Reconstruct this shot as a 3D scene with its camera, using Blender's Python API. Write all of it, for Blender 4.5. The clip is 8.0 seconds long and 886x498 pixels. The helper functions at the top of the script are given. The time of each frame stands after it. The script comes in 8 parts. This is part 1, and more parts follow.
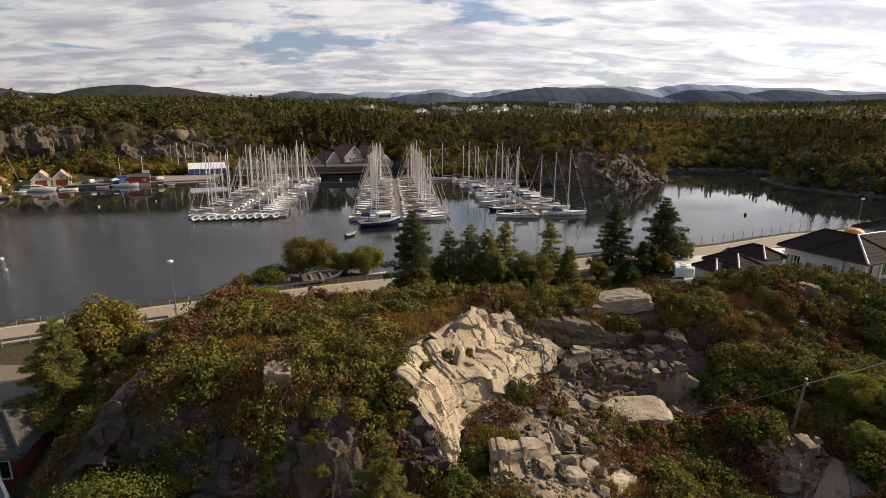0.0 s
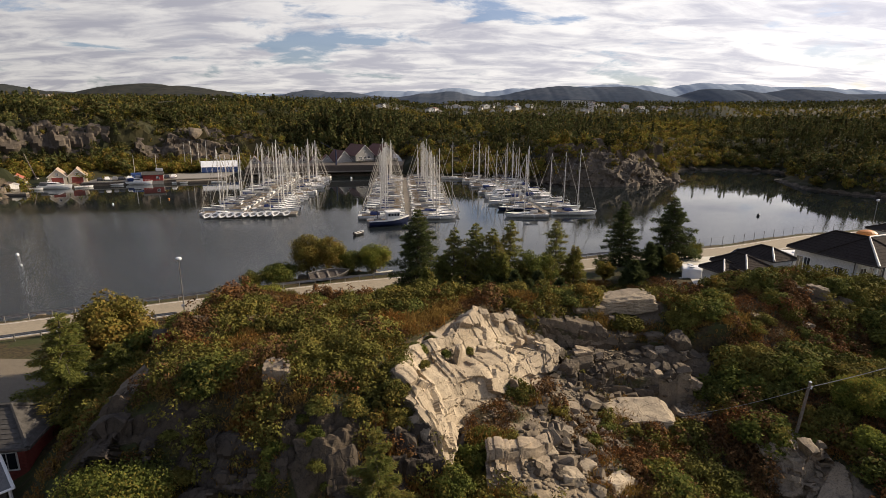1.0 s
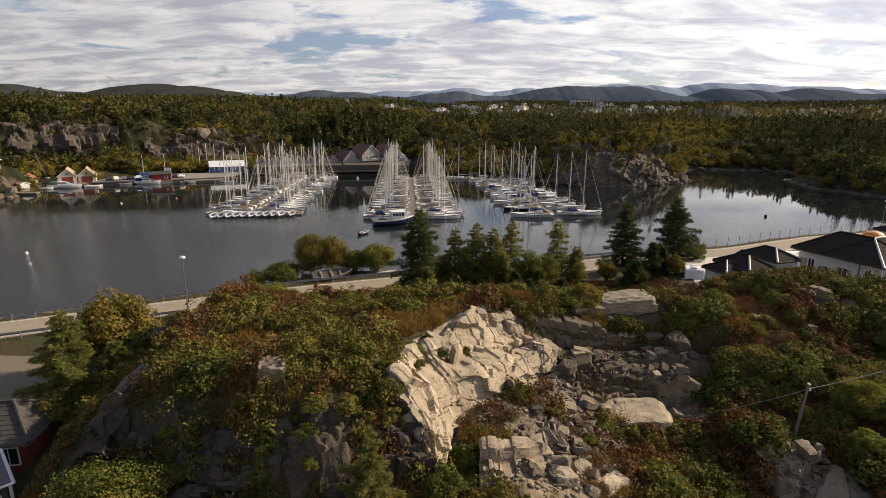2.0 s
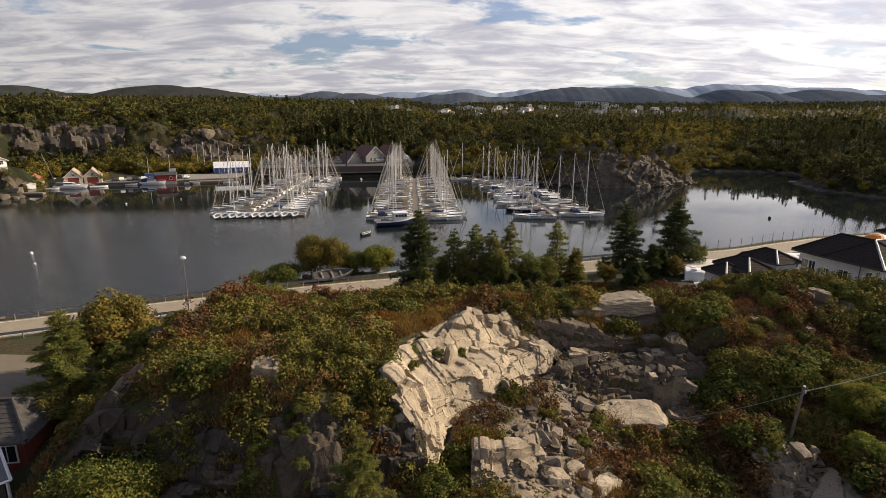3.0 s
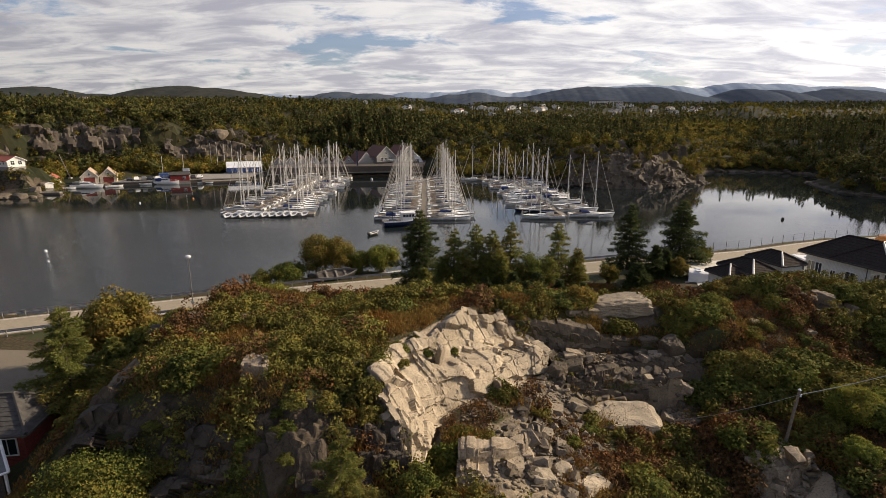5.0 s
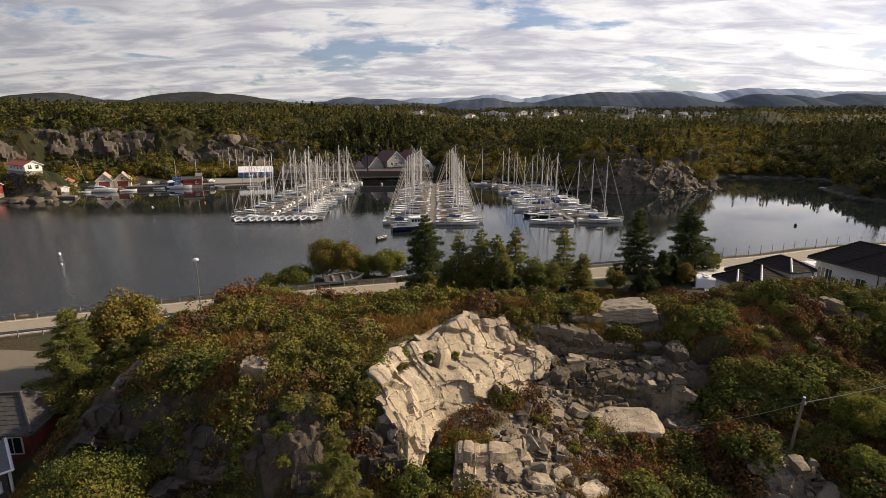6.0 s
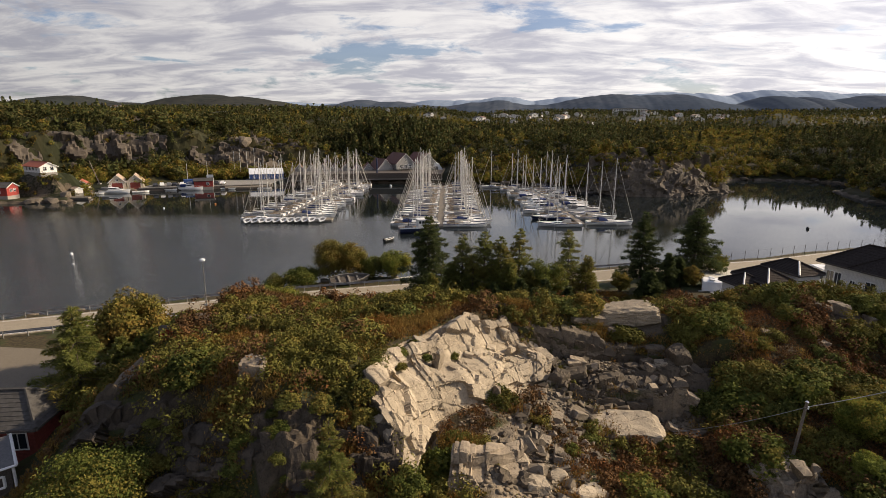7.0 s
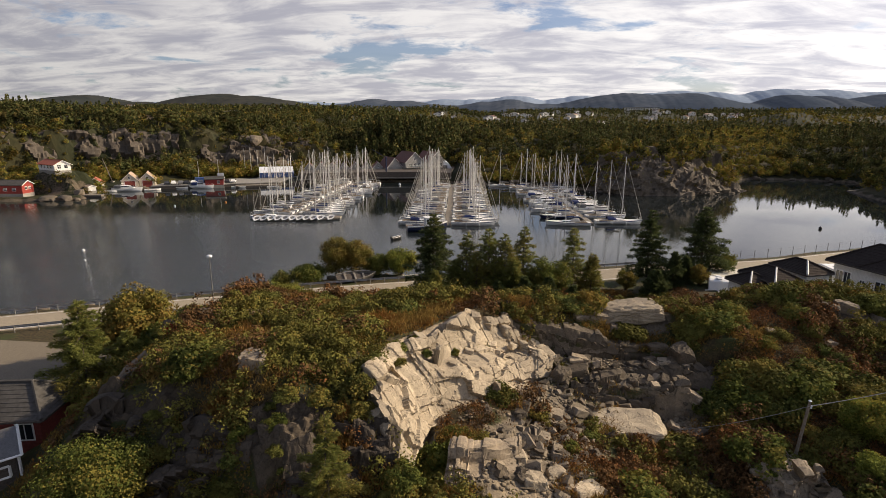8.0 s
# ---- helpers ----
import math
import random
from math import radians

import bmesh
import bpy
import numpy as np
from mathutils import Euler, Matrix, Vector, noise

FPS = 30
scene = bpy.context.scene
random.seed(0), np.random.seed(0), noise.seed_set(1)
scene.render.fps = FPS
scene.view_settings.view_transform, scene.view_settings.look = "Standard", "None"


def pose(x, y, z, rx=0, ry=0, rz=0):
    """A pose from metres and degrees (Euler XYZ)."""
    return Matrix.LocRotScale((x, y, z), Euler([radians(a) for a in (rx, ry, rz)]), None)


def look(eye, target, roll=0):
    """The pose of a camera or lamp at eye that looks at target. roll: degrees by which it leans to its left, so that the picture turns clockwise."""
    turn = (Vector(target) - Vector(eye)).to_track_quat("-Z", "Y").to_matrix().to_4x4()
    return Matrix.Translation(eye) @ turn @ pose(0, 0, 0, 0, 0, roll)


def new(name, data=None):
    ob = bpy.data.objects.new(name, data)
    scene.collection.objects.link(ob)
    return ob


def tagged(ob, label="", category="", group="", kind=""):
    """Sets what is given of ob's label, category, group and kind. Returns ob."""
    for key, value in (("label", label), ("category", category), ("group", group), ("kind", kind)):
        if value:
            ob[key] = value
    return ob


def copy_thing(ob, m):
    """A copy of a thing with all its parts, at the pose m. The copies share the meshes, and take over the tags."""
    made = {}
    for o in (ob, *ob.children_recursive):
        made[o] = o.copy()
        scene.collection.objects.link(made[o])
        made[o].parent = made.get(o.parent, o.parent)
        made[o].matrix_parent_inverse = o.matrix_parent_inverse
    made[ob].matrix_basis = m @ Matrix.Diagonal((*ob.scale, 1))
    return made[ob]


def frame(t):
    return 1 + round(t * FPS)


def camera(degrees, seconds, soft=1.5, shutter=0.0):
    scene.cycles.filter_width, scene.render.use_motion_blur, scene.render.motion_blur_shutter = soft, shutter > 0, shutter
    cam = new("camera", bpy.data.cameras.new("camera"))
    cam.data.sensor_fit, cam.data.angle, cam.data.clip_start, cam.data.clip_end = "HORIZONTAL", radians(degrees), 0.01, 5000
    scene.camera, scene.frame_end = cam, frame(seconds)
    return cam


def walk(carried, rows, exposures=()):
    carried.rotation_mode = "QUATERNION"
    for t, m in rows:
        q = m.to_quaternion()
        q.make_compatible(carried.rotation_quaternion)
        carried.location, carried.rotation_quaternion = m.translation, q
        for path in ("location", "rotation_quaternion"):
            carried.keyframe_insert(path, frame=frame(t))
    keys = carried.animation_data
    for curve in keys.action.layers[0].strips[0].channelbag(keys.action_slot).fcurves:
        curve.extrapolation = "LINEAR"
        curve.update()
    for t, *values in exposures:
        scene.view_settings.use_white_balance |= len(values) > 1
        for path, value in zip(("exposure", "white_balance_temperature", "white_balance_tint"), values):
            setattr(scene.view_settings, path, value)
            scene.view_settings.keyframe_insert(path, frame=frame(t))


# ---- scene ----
cam = camera(80.0, 8.0, soft=0.5)
PATH = [
    (0, (-2.538, 0.476, 26.393), (-2.539, 2.417, 25.911), 0.5),
    (0.5, (-2.192, 0.405, 26.449), (-2.215, 2.345, 25.964), 0.5),
    (1, (-1.816, 0.379, 26.44), (-1.86, 2.318, 25.954), 0.6),
    (1.5, (-1.435, 0.333, 26.46), (-1.495, 2.271, 25.972), 0.6),
    (3, (-0.401, 0.162, 26.523), (-0.492, 2.101, 26.04), 0.6),
    (3.5, (-0.042, 0.133, 26.556), (-0.142, 2.071, 26.072), 0.6),
    (4, (0.334, 0.137, 26.559), (0.219, 2.073, 26.074), 0.5),
    (4.5, (0.688, 0.108, 26.593), (0.563, 2.044, 26.107), 0.5),
    (6, (1.767, 0.033, 26.535), (1.584, 1.969, 26.07), 0.5),
    (6.5, (2.139, 0.017, 26.507), (1.938, 1.954, 26.051), 0.5),
    (7, (2.505, 0.018, 26.463), (2.283, 1.953, 26.006), 0.5),
    (7.5, (2.833, 0.004, 26.38), (2.592, 1.936, 25.922), 0.5),
    (8, (3.191, -0.015, 26.27), (2.931, 1.914, 25.81), 0.5),
]
walk(cam, [(t, look(eye, target, roll)) for t, eye, target, roll in PATH])

# ---- light ----
SUN_AZ, SUN_EL = radians(67), radians(27)
SUN_DIR = Vector((math.sin(SUN_AZ) * math.cos(SUN_EL), math.cos(SUN_AZ) * math.cos(SUN_EL), math.sin(SUN_EL)))
scene.view_settings.exposure = 0.32


class Nodes:
    """A short way to write node trees."""

    def __init__(self, tree):
        self.tree = tree
        tree.nodes.clear()

    def add(self, kind, inputs=None, **settings):
        n = self.tree.nodes.new(kind)
        for k, v in settings.items():
            setattr(n, k, v)
        for k, v in (inputs or {}).items():
            if isinstance(v, bpy.types.NodeSocket):
                self.tree.links.new(v, n.inputs[k])
            else:
                n.inputs[k].default_value = v
        return n

    def math(self, op, a, b=0.0, c=0.0, clamp=False):
        return self.add("ShaderNodeMath", {0: a, 1: b, 2: c}, operation=op, use_clamp=clamp).outputs[0]

    def mix(self, f, a, b, blend="MIX"):
        n = self.add("ShaderNodeMix", data_type="RGBA", blend_type=blend)
        for k, v in ((0, f), (6, a), (7, b)):
            if isinstance(v, bpy.types.NodeSocket):
                self.tree.links.new(v, n.inputs[k])
            else:
                n.inputs[k].default_value = v if k == 0 else (*v[:3], 1)
        return n.outputs[2]

    def noise(self, vec, scale, detail=4.0, rough=0.55, distort=0.0):
        return self.add("ShaderNodeTexNoise", {"Vector": vec, "Scale": scale, "Detail": detail, "Roughness": rough, "Distortion": distort}).outputs[0]

    def ramp(self, f, a, b):
        return self.add("ShaderNodeMapRange", {0: f, 1: a, 2: b}, interpolation_type="SMOOTHSTEP").outputs[0]


def make_world():
    w = bpy.data.worlds.new("sky")
    scene.world = w
    w.use_nodes = True
    n = Nodes(w.node_tree)
    sky = n.add("ShaderNodeTexSky", sky_type="NISHITA", sun_disc=False, sun_elevation=SUN_EL, sun_rotation=SUN_AZ, dust_density=1.5)
    co = n.add("ShaderNodeTexCoord").outputs["Generated"]
    xyz = n.add("ShaderNodeSeparateXYZ", {0: co})
    up = n.math("MAXIMUM", xyz.outputs[2], 0.0)
    deep = n.math("ADD", up, 0.15)
    u = n.math("DIVIDE", xyz.outputs[0], deep)
    v = n.math("DIVIDE", xyz.outputs[1], deep)
    flat = n.add("ShaderNodeCombineXYZ", {0: u, 1: n.math("MULTIPLY", v, 1.1), 2: 0.37}).outputs[0]
    big = n.noise(flat, 1.15, 8.0, 0.60, 0.5)
    fine = n.noise(flat, 3.4, 7.0, 0.62, 0.4)
    body = n.math("MULTIPLY_ADD", fine, 0.3, n.math("MULTIPLY", big, 0.75))
    cover = n.math("MULTIPLY", n.ramp(body, 0.41, 0.50), n.math("SUBTRACT", 1.0, n.math("MULTIPLY", n.ramp(up, 0.29, 0.50), 0.88)))
    shift = n.add("ShaderNodeVectorMath", {0: flat, 1: (7.3, 2.1, 4.0)}, operation="ADD").outputs[0]
    streak = n.noise(n.add("ShaderNodeVectorMath", {0: shift, 1: (0.8, 1.5, 1.0)}, operation="MULTIPLY").outputs[0], 2.3, 9.0, 0.60, 0.6)
    thick = n.ramp(n.math("MULTIPLY_ADD", big, 0.35, n.math("MULTIPLY", streak, 0.65)), 0.41, 0.61)
    # clouds are whiter towards the sun, and duller away from it
    aim = n.add("ShaderNodeVectorMath", {0: co, 1: tuple(SUN_DIR)}, operation="DOT_PRODUCT").outputs["Value"]
    near = n.math("POWER", n.math("MAXIMUM", aim, 0.0), 6.0)
    cloud = n.mix(thick, (1.0, 0.955, 0.925), (0.55, 0.535, 0.595))
    glow = n.math("MULTIPLY_ADD", near, 0.45, n.math("MULTIPLY_ADD", aim, 0.38, 0.64))
    a = n.add("ShaderNodeBackground", {0: n.mix(1.0, sky.outputs[0], (0.84, 0.88, 1.08), "MULTIPLY"), 1: 0.08})
    b = n.add("ShaderNodeBackground", {0: cloud, 1: glow})
    mixed = n.add("ShaderNodeMixShader", {0: n.math("MULTIPLY_ADD", cover, 0.82, 0.10), 1: a.outputs[0], 2: b.outputs[0]})
    n.add("ShaderNodeOutputWorld", {0: mixed.outputs[0]})


make_world()
sun = new("sun", bpy.data.lights.new("sun", "SUN"))
sun.data.energy, sun.data.angle, sun.data.color = 5.0, radians(0.53), (1.0, 0.82, 0.60)
sun.matrix_world = look(SUN_DIR * 300, (0, 0, 0))

# ---- materials ----
MATS = {}


def material(name):
    m = bpy.data.materials.new(name)
    m.use_nodes = True
    MATS[name] = m
    return m, Nodes(m.node_tree)


def surface(name, c1, c2, scale=3.0, rough=0.8, metal=0.0, bump=0.15, vary=0.0, island=0.0, spec=0.4, stain=0.25, wave=None):
    """Colour grain at two scales, fine relief, and a tone that differs from piece to piece."""
    m, n = material(name)
    co = n.add("ShaderNodeTexCoord").outputs["Object"]
    broad = n.noise(co, scale * 0.22, 3.0)
    grain = n.noise(co, scale, 6.0, 0.62)
    col = n.mix(n.ramp(grain, 0.3, 0.7), c1, c2)
    col = n.mix(n.math("MULTIPLY", n.ramp(broad, 0.45, 0.75), stain), col, [c * 0.45 for c in c1])
    if vary or island:
        r = n.add("ShaderNodeObjectInfo").outputs["Random"] if vary else n.add("ShaderNodeNewGeometry").outputs["Random Per Island"]
        amount = vary or island
        tone = n.math("MULTIPLY_ADD", r, 2 * amount, 1 - amount)
        col = n.add("ShaderNodeVectorMath", {0: col, 3: tone}, operation="SCALE").outputs[0]
    relief = grain
    if wave:
        lines = n.add("ShaderNodeTexWave", {"Vector": co, "Scale": wave[1], "Distortion": 0.4, "Detail": 1.0}, bands_direction=wave[0]).outputs["Fac"]
        relief = n.math("ADD", lines, n.math("MULTIPLY", grain, 0.3))
        col = n.mix(n.math("MULTIPLY", n.ramp(lines, 0.35, 0.05), 0.45), col, [c * 0.35 for c in c1])
    b = n.add("ShaderNodeBump", {"Strength": bump, "Distance": 0.05, "Height": relief})
    p = n.add("ShaderNodeBsdfPrincipled", {"Base Color": col, "Roughness": rough, "Metallic": metal, "Specular IOR Level": spec, "Normal": b.outputs[0]})
    n.add("ShaderNodeOutputMaterial", {0: p.outputs[0]})
    return m


def foliage(name, dark, light, other, other_share=0.15, through_light=0.3, vary=False, crowns=0.0):
    """Leaves: each leaf or spray has its own tone, with patches of another tint, and some light comes through."""
    m, n = material(name)
    co = n.add("ShaderNodeNewGeometry")
    r = co.outputs["Random Per Island"]
    patch = n.noise(co.outputs["Position"], 0.35, 4.0, 0.6)
    tuft = n.ramp(n.noise(co.outputs["Position"], 2.2, 3.0, 0.65), 0.38, 0.62)
    col = n.mix(n.math("MULTIPLY_ADD", r, 0.22, n.math("MULTIPLY", tuft, 0.78)), dark, light)
    share = n.ramp(n.math("ADD", patch, n.math("MULTIPLY", n.math("SUBTRACT", r, 0.5), 0.25)), 0.72 - other_share, 0.80 - other_share)
    col = n.mix(share, col, other)
    if crowns:
        tone = n.ramp(n.noise(co.outputs["Position"], crowns, 2.0, 0.6), 0.36, 0.62)
        col = n.add("ShaderNodeVectorMath", {0: col, 3: n.math("MULTIPLY_ADD", tone, 1.1, 0.45)}, operation="SCALE").outputs[0]
    if vary:
        o = n.add("ShaderNodeObjectInfo").outputs["Random"]
        col = n.mix(n.math("MULTIPLY", o, 0.55), col, other)
        col = n.add("ShaderNodeVectorMath", {0: col, 3: n.math("MULTIPLY_ADD", n.math("FRACT", n.math("MULTIPLY", o, 7.31)), 0.6, 0.7)}, operation="SCALE").outputs[0]
    d = n.add("ShaderNodeBsdfPrincipled", {"Base Color": col, "Roughness": 0.9, "Specular IOR Level": 0.08})
    t = n.add("ShaderNodeBsdfTranslucent", {0: col})
    mixed = n.add("ShaderNodeMixShader", {0: through_light, 1: d.outputs[0], 2: t.outputs[0]})
    n.add("ShaderNodeOutputMaterial", {0: mixed.outputs[0]})
    return m


def rock_colour(n, co, pale, grey, dark):
    """Broken stone: two tints, cracks and lichen."""
    big = n.noise(co, 0.22, 4.0, 0.6, 0.4)
    mid = n.noise(co, 1.4, 6.0, 0.65, 0.3)
    fine = n.noise(co, 9.0, 5.0, 0.7)
    col = n.mix(n.ramp(big, 0.35, 0.65), pale, grey)
    col = n.mix(n.math("MULTIPLY", n.ramp(mid, 0.42, 0.62), 0.75), col, grey)
    col = n.mix(n.math("MULTIPLY", n.ramp(fine, 0.48, 0.68), 0.55), col, dark)
    tall = n.add("ShaderNodeVectorMath", {0: co, 1: (1.0, 1.0, 0.55)}, operation="MULTIPLY").outputs[0]
    bent = n.add("ShaderNodeVectorMath", {0: tall, 1: n.add("ShaderNodeTexNoise", {"Vector": co, "Scale": 1.6, "Detail": 5.0}).outputs[1]}, operation="ADD").outputs[0]
    crack = n.add("ShaderNodeTexVoronoi", {"Vector": bent, "Scale": 0.75}, feature="DISTANCE_TO_EDGE").outputs["Distance"]
    crack2 = n.add("ShaderNodeTexVoronoi", {"Vector": bent, "Scale": 2.4}, feature="DISTANCE_TO_EDGE").outputs["Distance"]
    line = n.math("MULTIPLY", n.math("SUBTRACT", 1.0, n.ramp(crack, 0.0, 0.02)), n.ramp(mid, 0.35, 0.55))
    line2 = n.math("MULTIPLY", n.math("SUBTRACT", 1.0, n.ramp(crack2, 0.0, 0.022)), n.ramp(big, 0.40, 0.55))
    col = n.mix(n.math("MAXIMUM", n.math("MULTIPLY", line, 0.45), n.math("MULTIPLY", line2, 0.12)), col, dark)
    relief = n.math("ADD", n.math("MULTIPLY", mid, 0.8), n.math("ADD", n.math("MULTIPLY", fine, 0.25), n.math("MULTIPLY", n.ramp(crack, 0.0, 0.03), 0.35)))
    return col, relief


def stone(name, pale, grey, dark, vary=0.25):
    m, n = material(name)
    co = n.add("ShaderNodeNewGeometry").outputs["Position"]
    col, relief = rock_colour(n, co, pale, grey, dark)
    r = n.add("ShaderNodeObjectInfo").outputs["Random"]
    r2 = n.add("ShaderNodeNewGeometry").outputs["Random Per Island"]
    tone = n.math("MULTIPLY_ADD", n.math("ADD", r, r2), vary, 1 - vary)
    col = n.add("ShaderNodeVectorMath", {0: col, 3: tone}, operation="SCALE").outputs[0]
    b = n.add("ShaderNodeBump", {"Strength": 0.75, "Distance": 0.10, "Height": relief})
    p = n.add("ShaderNodeBsdfPrincipled", {"Base Color": col, "Roughness": 0.85, "Specular IOR Level": 0.25, "Normal": b.outputs[0]})
    n.add("ShaderNodeOutputMaterial", {0: p.outputs[0]})
    return m


PALE, GREY, DARK = (0.50, 0.42, 0.32), (0.30, 0.275, 0.245), (0.12, 0.11, 0.10)
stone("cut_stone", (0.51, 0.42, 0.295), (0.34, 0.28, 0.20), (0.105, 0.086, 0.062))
# old weathered rock, with the cliff's shade darkened into its colour as well
stone("shaded_cliff_stone", (0.095, 0.075, 0.055), (0.055, 0.044, 0.033), (0.02, 0.017, 0.013))
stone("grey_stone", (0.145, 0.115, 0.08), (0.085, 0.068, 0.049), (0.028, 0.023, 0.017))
stone("scree_stone", (0.33, 0.265, 0.18), (0.20, 0.165, 0.12), (0.07, 0.058, 0.043), 0.4)
stone("knob_stone", (0.36, 0.29, 0.20), (0.21, 0.17, 0.125), (0.07, 0.057, 0.042))
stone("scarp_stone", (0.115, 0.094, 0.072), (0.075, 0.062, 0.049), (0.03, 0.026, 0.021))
stone("shore_stone", (0.20, 0.16, 0.115), (0.12, 0.10, 0.078), (0.05, 0.043, 0.035))


def ground_material():
    """Soil, moss and turf, with stone where the cover is torn off."""
    m, n = material("ground")
    geo = n.add("ShaderNodeNewGeometry")
    co = geo.outputs["Position"]
    bare = n.add("ShaderNodeAttribute", attribute_name="bare").outputs["Fac"]
    cut = n.add("ShaderNodeAttribute", attribute_name="cut").outputs["Fac"]
    wood = n.add("ShaderNodeAttribute", attribute_name="wood").outputs["Fac"]
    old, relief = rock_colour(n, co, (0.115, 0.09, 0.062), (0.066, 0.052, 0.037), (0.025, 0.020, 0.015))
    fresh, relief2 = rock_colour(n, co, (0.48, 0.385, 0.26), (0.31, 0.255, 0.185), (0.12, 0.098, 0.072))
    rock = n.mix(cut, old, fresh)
    patch = n.noise(co, 0.28, 5.0, 0.6)
    fine = n.noise(co, 3.5, 6.0, 0.7)
    soil = n.mix(n.ramp(fine, 0.35, 0.7), (0.035, 0.028, 0.016), (0.10, 0.075, 0.035))
    soil = n.mix(n.math("MULTIPLY", n.ramp(patch, 0.45, 0.62), 0.85), soil, (0.045, 0.055, 0.018))
    wide = n.noise(co, 0.012, 5.0, 0.6)
    forest = n.mix(n.ramp(wide, 0.4, 0.65), (0.024, 0.027, 0.011), (0.055, 0.044, 0.018))
    forest = n.mix(n.math("MULTIPLY", n.ramp(n.noise(co, 0.09, 5.0, 0.7), 0.45, 0.7), 0.7), forest, (0.020, 0.025, 0.012))
    soil = n.mix(wood, soil, forest)
    mask = n.ramp(n.math("ADD", bare, n.math("MULTIPLY", n.math("SUBTRACT", n.noise(co, 1.1, 5.0, 0.65), 0.5), 0.7)), 0.42, 0.58)
    col = n.mix(mask, soil, rock)
    h = n.math("ADD", n.math("MULTIPLY", relief, mask), n.math("MULTIPLY", fine, 0.6))
    b = n.add("ShaderNodeBump", {"Strength": 0.7, "Distance": 0.12, "Height": h})
    p = n.add("ShaderNodeBsdfPrincipled", {"Base Color": col, "Roughness": 0.9, "Specular IOR Level": 0.2, "Normal": b.outputs[0]})
    n.add("ShaderNodeOutputMaterial", {0: p.outputs[0]})


ground_material()


def water_material():
    m, n = material("water")
    co = n.add("ShaderNodeNewGeometry").outputs["Position"]
    long = n.add("ShaderNodeVectorMath", {0: co, 1: (1.0, 0.6, 1.0)}, operation="MULTIPLY").outputs[0]
    ripples = n.noise(long, 3.6, 3.0, 0.6)
    calm = n.ramp(n.noise(co, 0.022, 3.0, 0.5, 0.8), 0.40, 0.62)
    xyz = n.add("ShaderNodeSeparateXYZ", {0: co})
    # a breeze ruffles the open water on the west side; the lee of the far shore lies calm
    breeze = n.math("MULTIPLY", n.ramp(xyz.outputs[0], 5.0, -60.0), n.ramp(xyz.outputs[1], 155.0, 110.0))
    b = n.add("ShaderNodeBump", {"Strength": n.math("ADD", n.math("MULTIPLY", n.math("MULTIPLY_ADD", calm, 0.06, 0.02), n.math("MULTIPLY_ADD", n.ramp(xyz.outputs[1], 190.0, 100.0), 0.85, 0.15)), n.math("MULTIPLY", breeze, 0.40)), "Distance": 0.25, "Height": ripples})
    p = n.add("ShaderNodeBsdfPrincipled", {"Base Color": (0.012, 0.016, 0.017, 1), "Roughness": n.math("MULTIPLY_ADD", calm, 0.03, 0.02), "IOR": 1.333, "Normal": b.outputs[0]})
    n.add("ShaderNodeOutputMaterial", {0: p.outputs[0]})


water_material()


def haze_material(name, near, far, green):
    """Far hills: woods and bare tops, with distance haze painted into the colours."""
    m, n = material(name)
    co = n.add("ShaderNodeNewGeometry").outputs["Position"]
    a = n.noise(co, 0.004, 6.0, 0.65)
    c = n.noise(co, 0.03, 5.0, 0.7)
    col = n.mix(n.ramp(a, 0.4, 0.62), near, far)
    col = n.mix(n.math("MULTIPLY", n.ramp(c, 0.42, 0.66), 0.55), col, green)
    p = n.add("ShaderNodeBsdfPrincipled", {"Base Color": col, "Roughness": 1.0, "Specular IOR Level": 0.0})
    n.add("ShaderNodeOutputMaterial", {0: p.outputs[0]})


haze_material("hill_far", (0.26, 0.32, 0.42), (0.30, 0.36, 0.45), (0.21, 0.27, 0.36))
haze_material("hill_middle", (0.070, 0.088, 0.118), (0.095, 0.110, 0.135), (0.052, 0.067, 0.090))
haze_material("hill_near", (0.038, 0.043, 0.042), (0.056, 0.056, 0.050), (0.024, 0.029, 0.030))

surface("asphalt", (0.25, 0.21, 0.15), (0.36, 0.305, 0.22), 6.0, 0.9, bump=0.1, stain=0.2)
surface("gravel", (0.12, 0.10, 0.07), (0.235, 0.195, 0.14), 14.0, 0.95, bump=0.4)
surface("concrete", (0.22, 0.205, 0.18), (0.32, 0.30, 0.265), 5.0, 0.85, vary=0.1)
surface("pale_concrete", (0.55, 0.52, 0.45), (0.66, 0.63, 0.56), 5.0, 0.85)
surface("galvanised", (0.24, 0.235, 0.225), (0.38, 0.37, 0.36), 10.0, 0.45, 0.7, bump=0.05)
surface("pier_planks", (0.17, 0.145, 0.11), (0.27, 0.23, 0.175), 9.0, 0.85, vary=0.15, wave=("Y", 1.6))
surface("dark_timber", (0.05, 0.042, 0.035), (0.11, 0.09, 0.075), 8.0, 0.85)
surface("pole_timber", (0.16, 0.13, 0.10), (0.26, 0.22, 0.18), 8.0, 0.9)
surface("bark", (0.06, 0.048, 0.036), (0.14, 0.115, 0.09), 14.0, 0.95, bump=0.6)
surface("white_paint", (0.70, 0.69, 0.66), (0.80, 0.79, 0.76), 4.0, 0.6, bump=0.05, stain=0.08)
surface("white_boards", (0.70, 0.68, 0.64), (0.82, 0.80, 0.76), 4.0, 0.7, vary=0.05, stain=0.12, wave=("Z", 3.2))
surface("red_boards", (0.26, 0.035, 0.028), (0.40, 0.060, 0.045), 5.0, 0.75, vary=0.1, wave=("Z", 3.2))
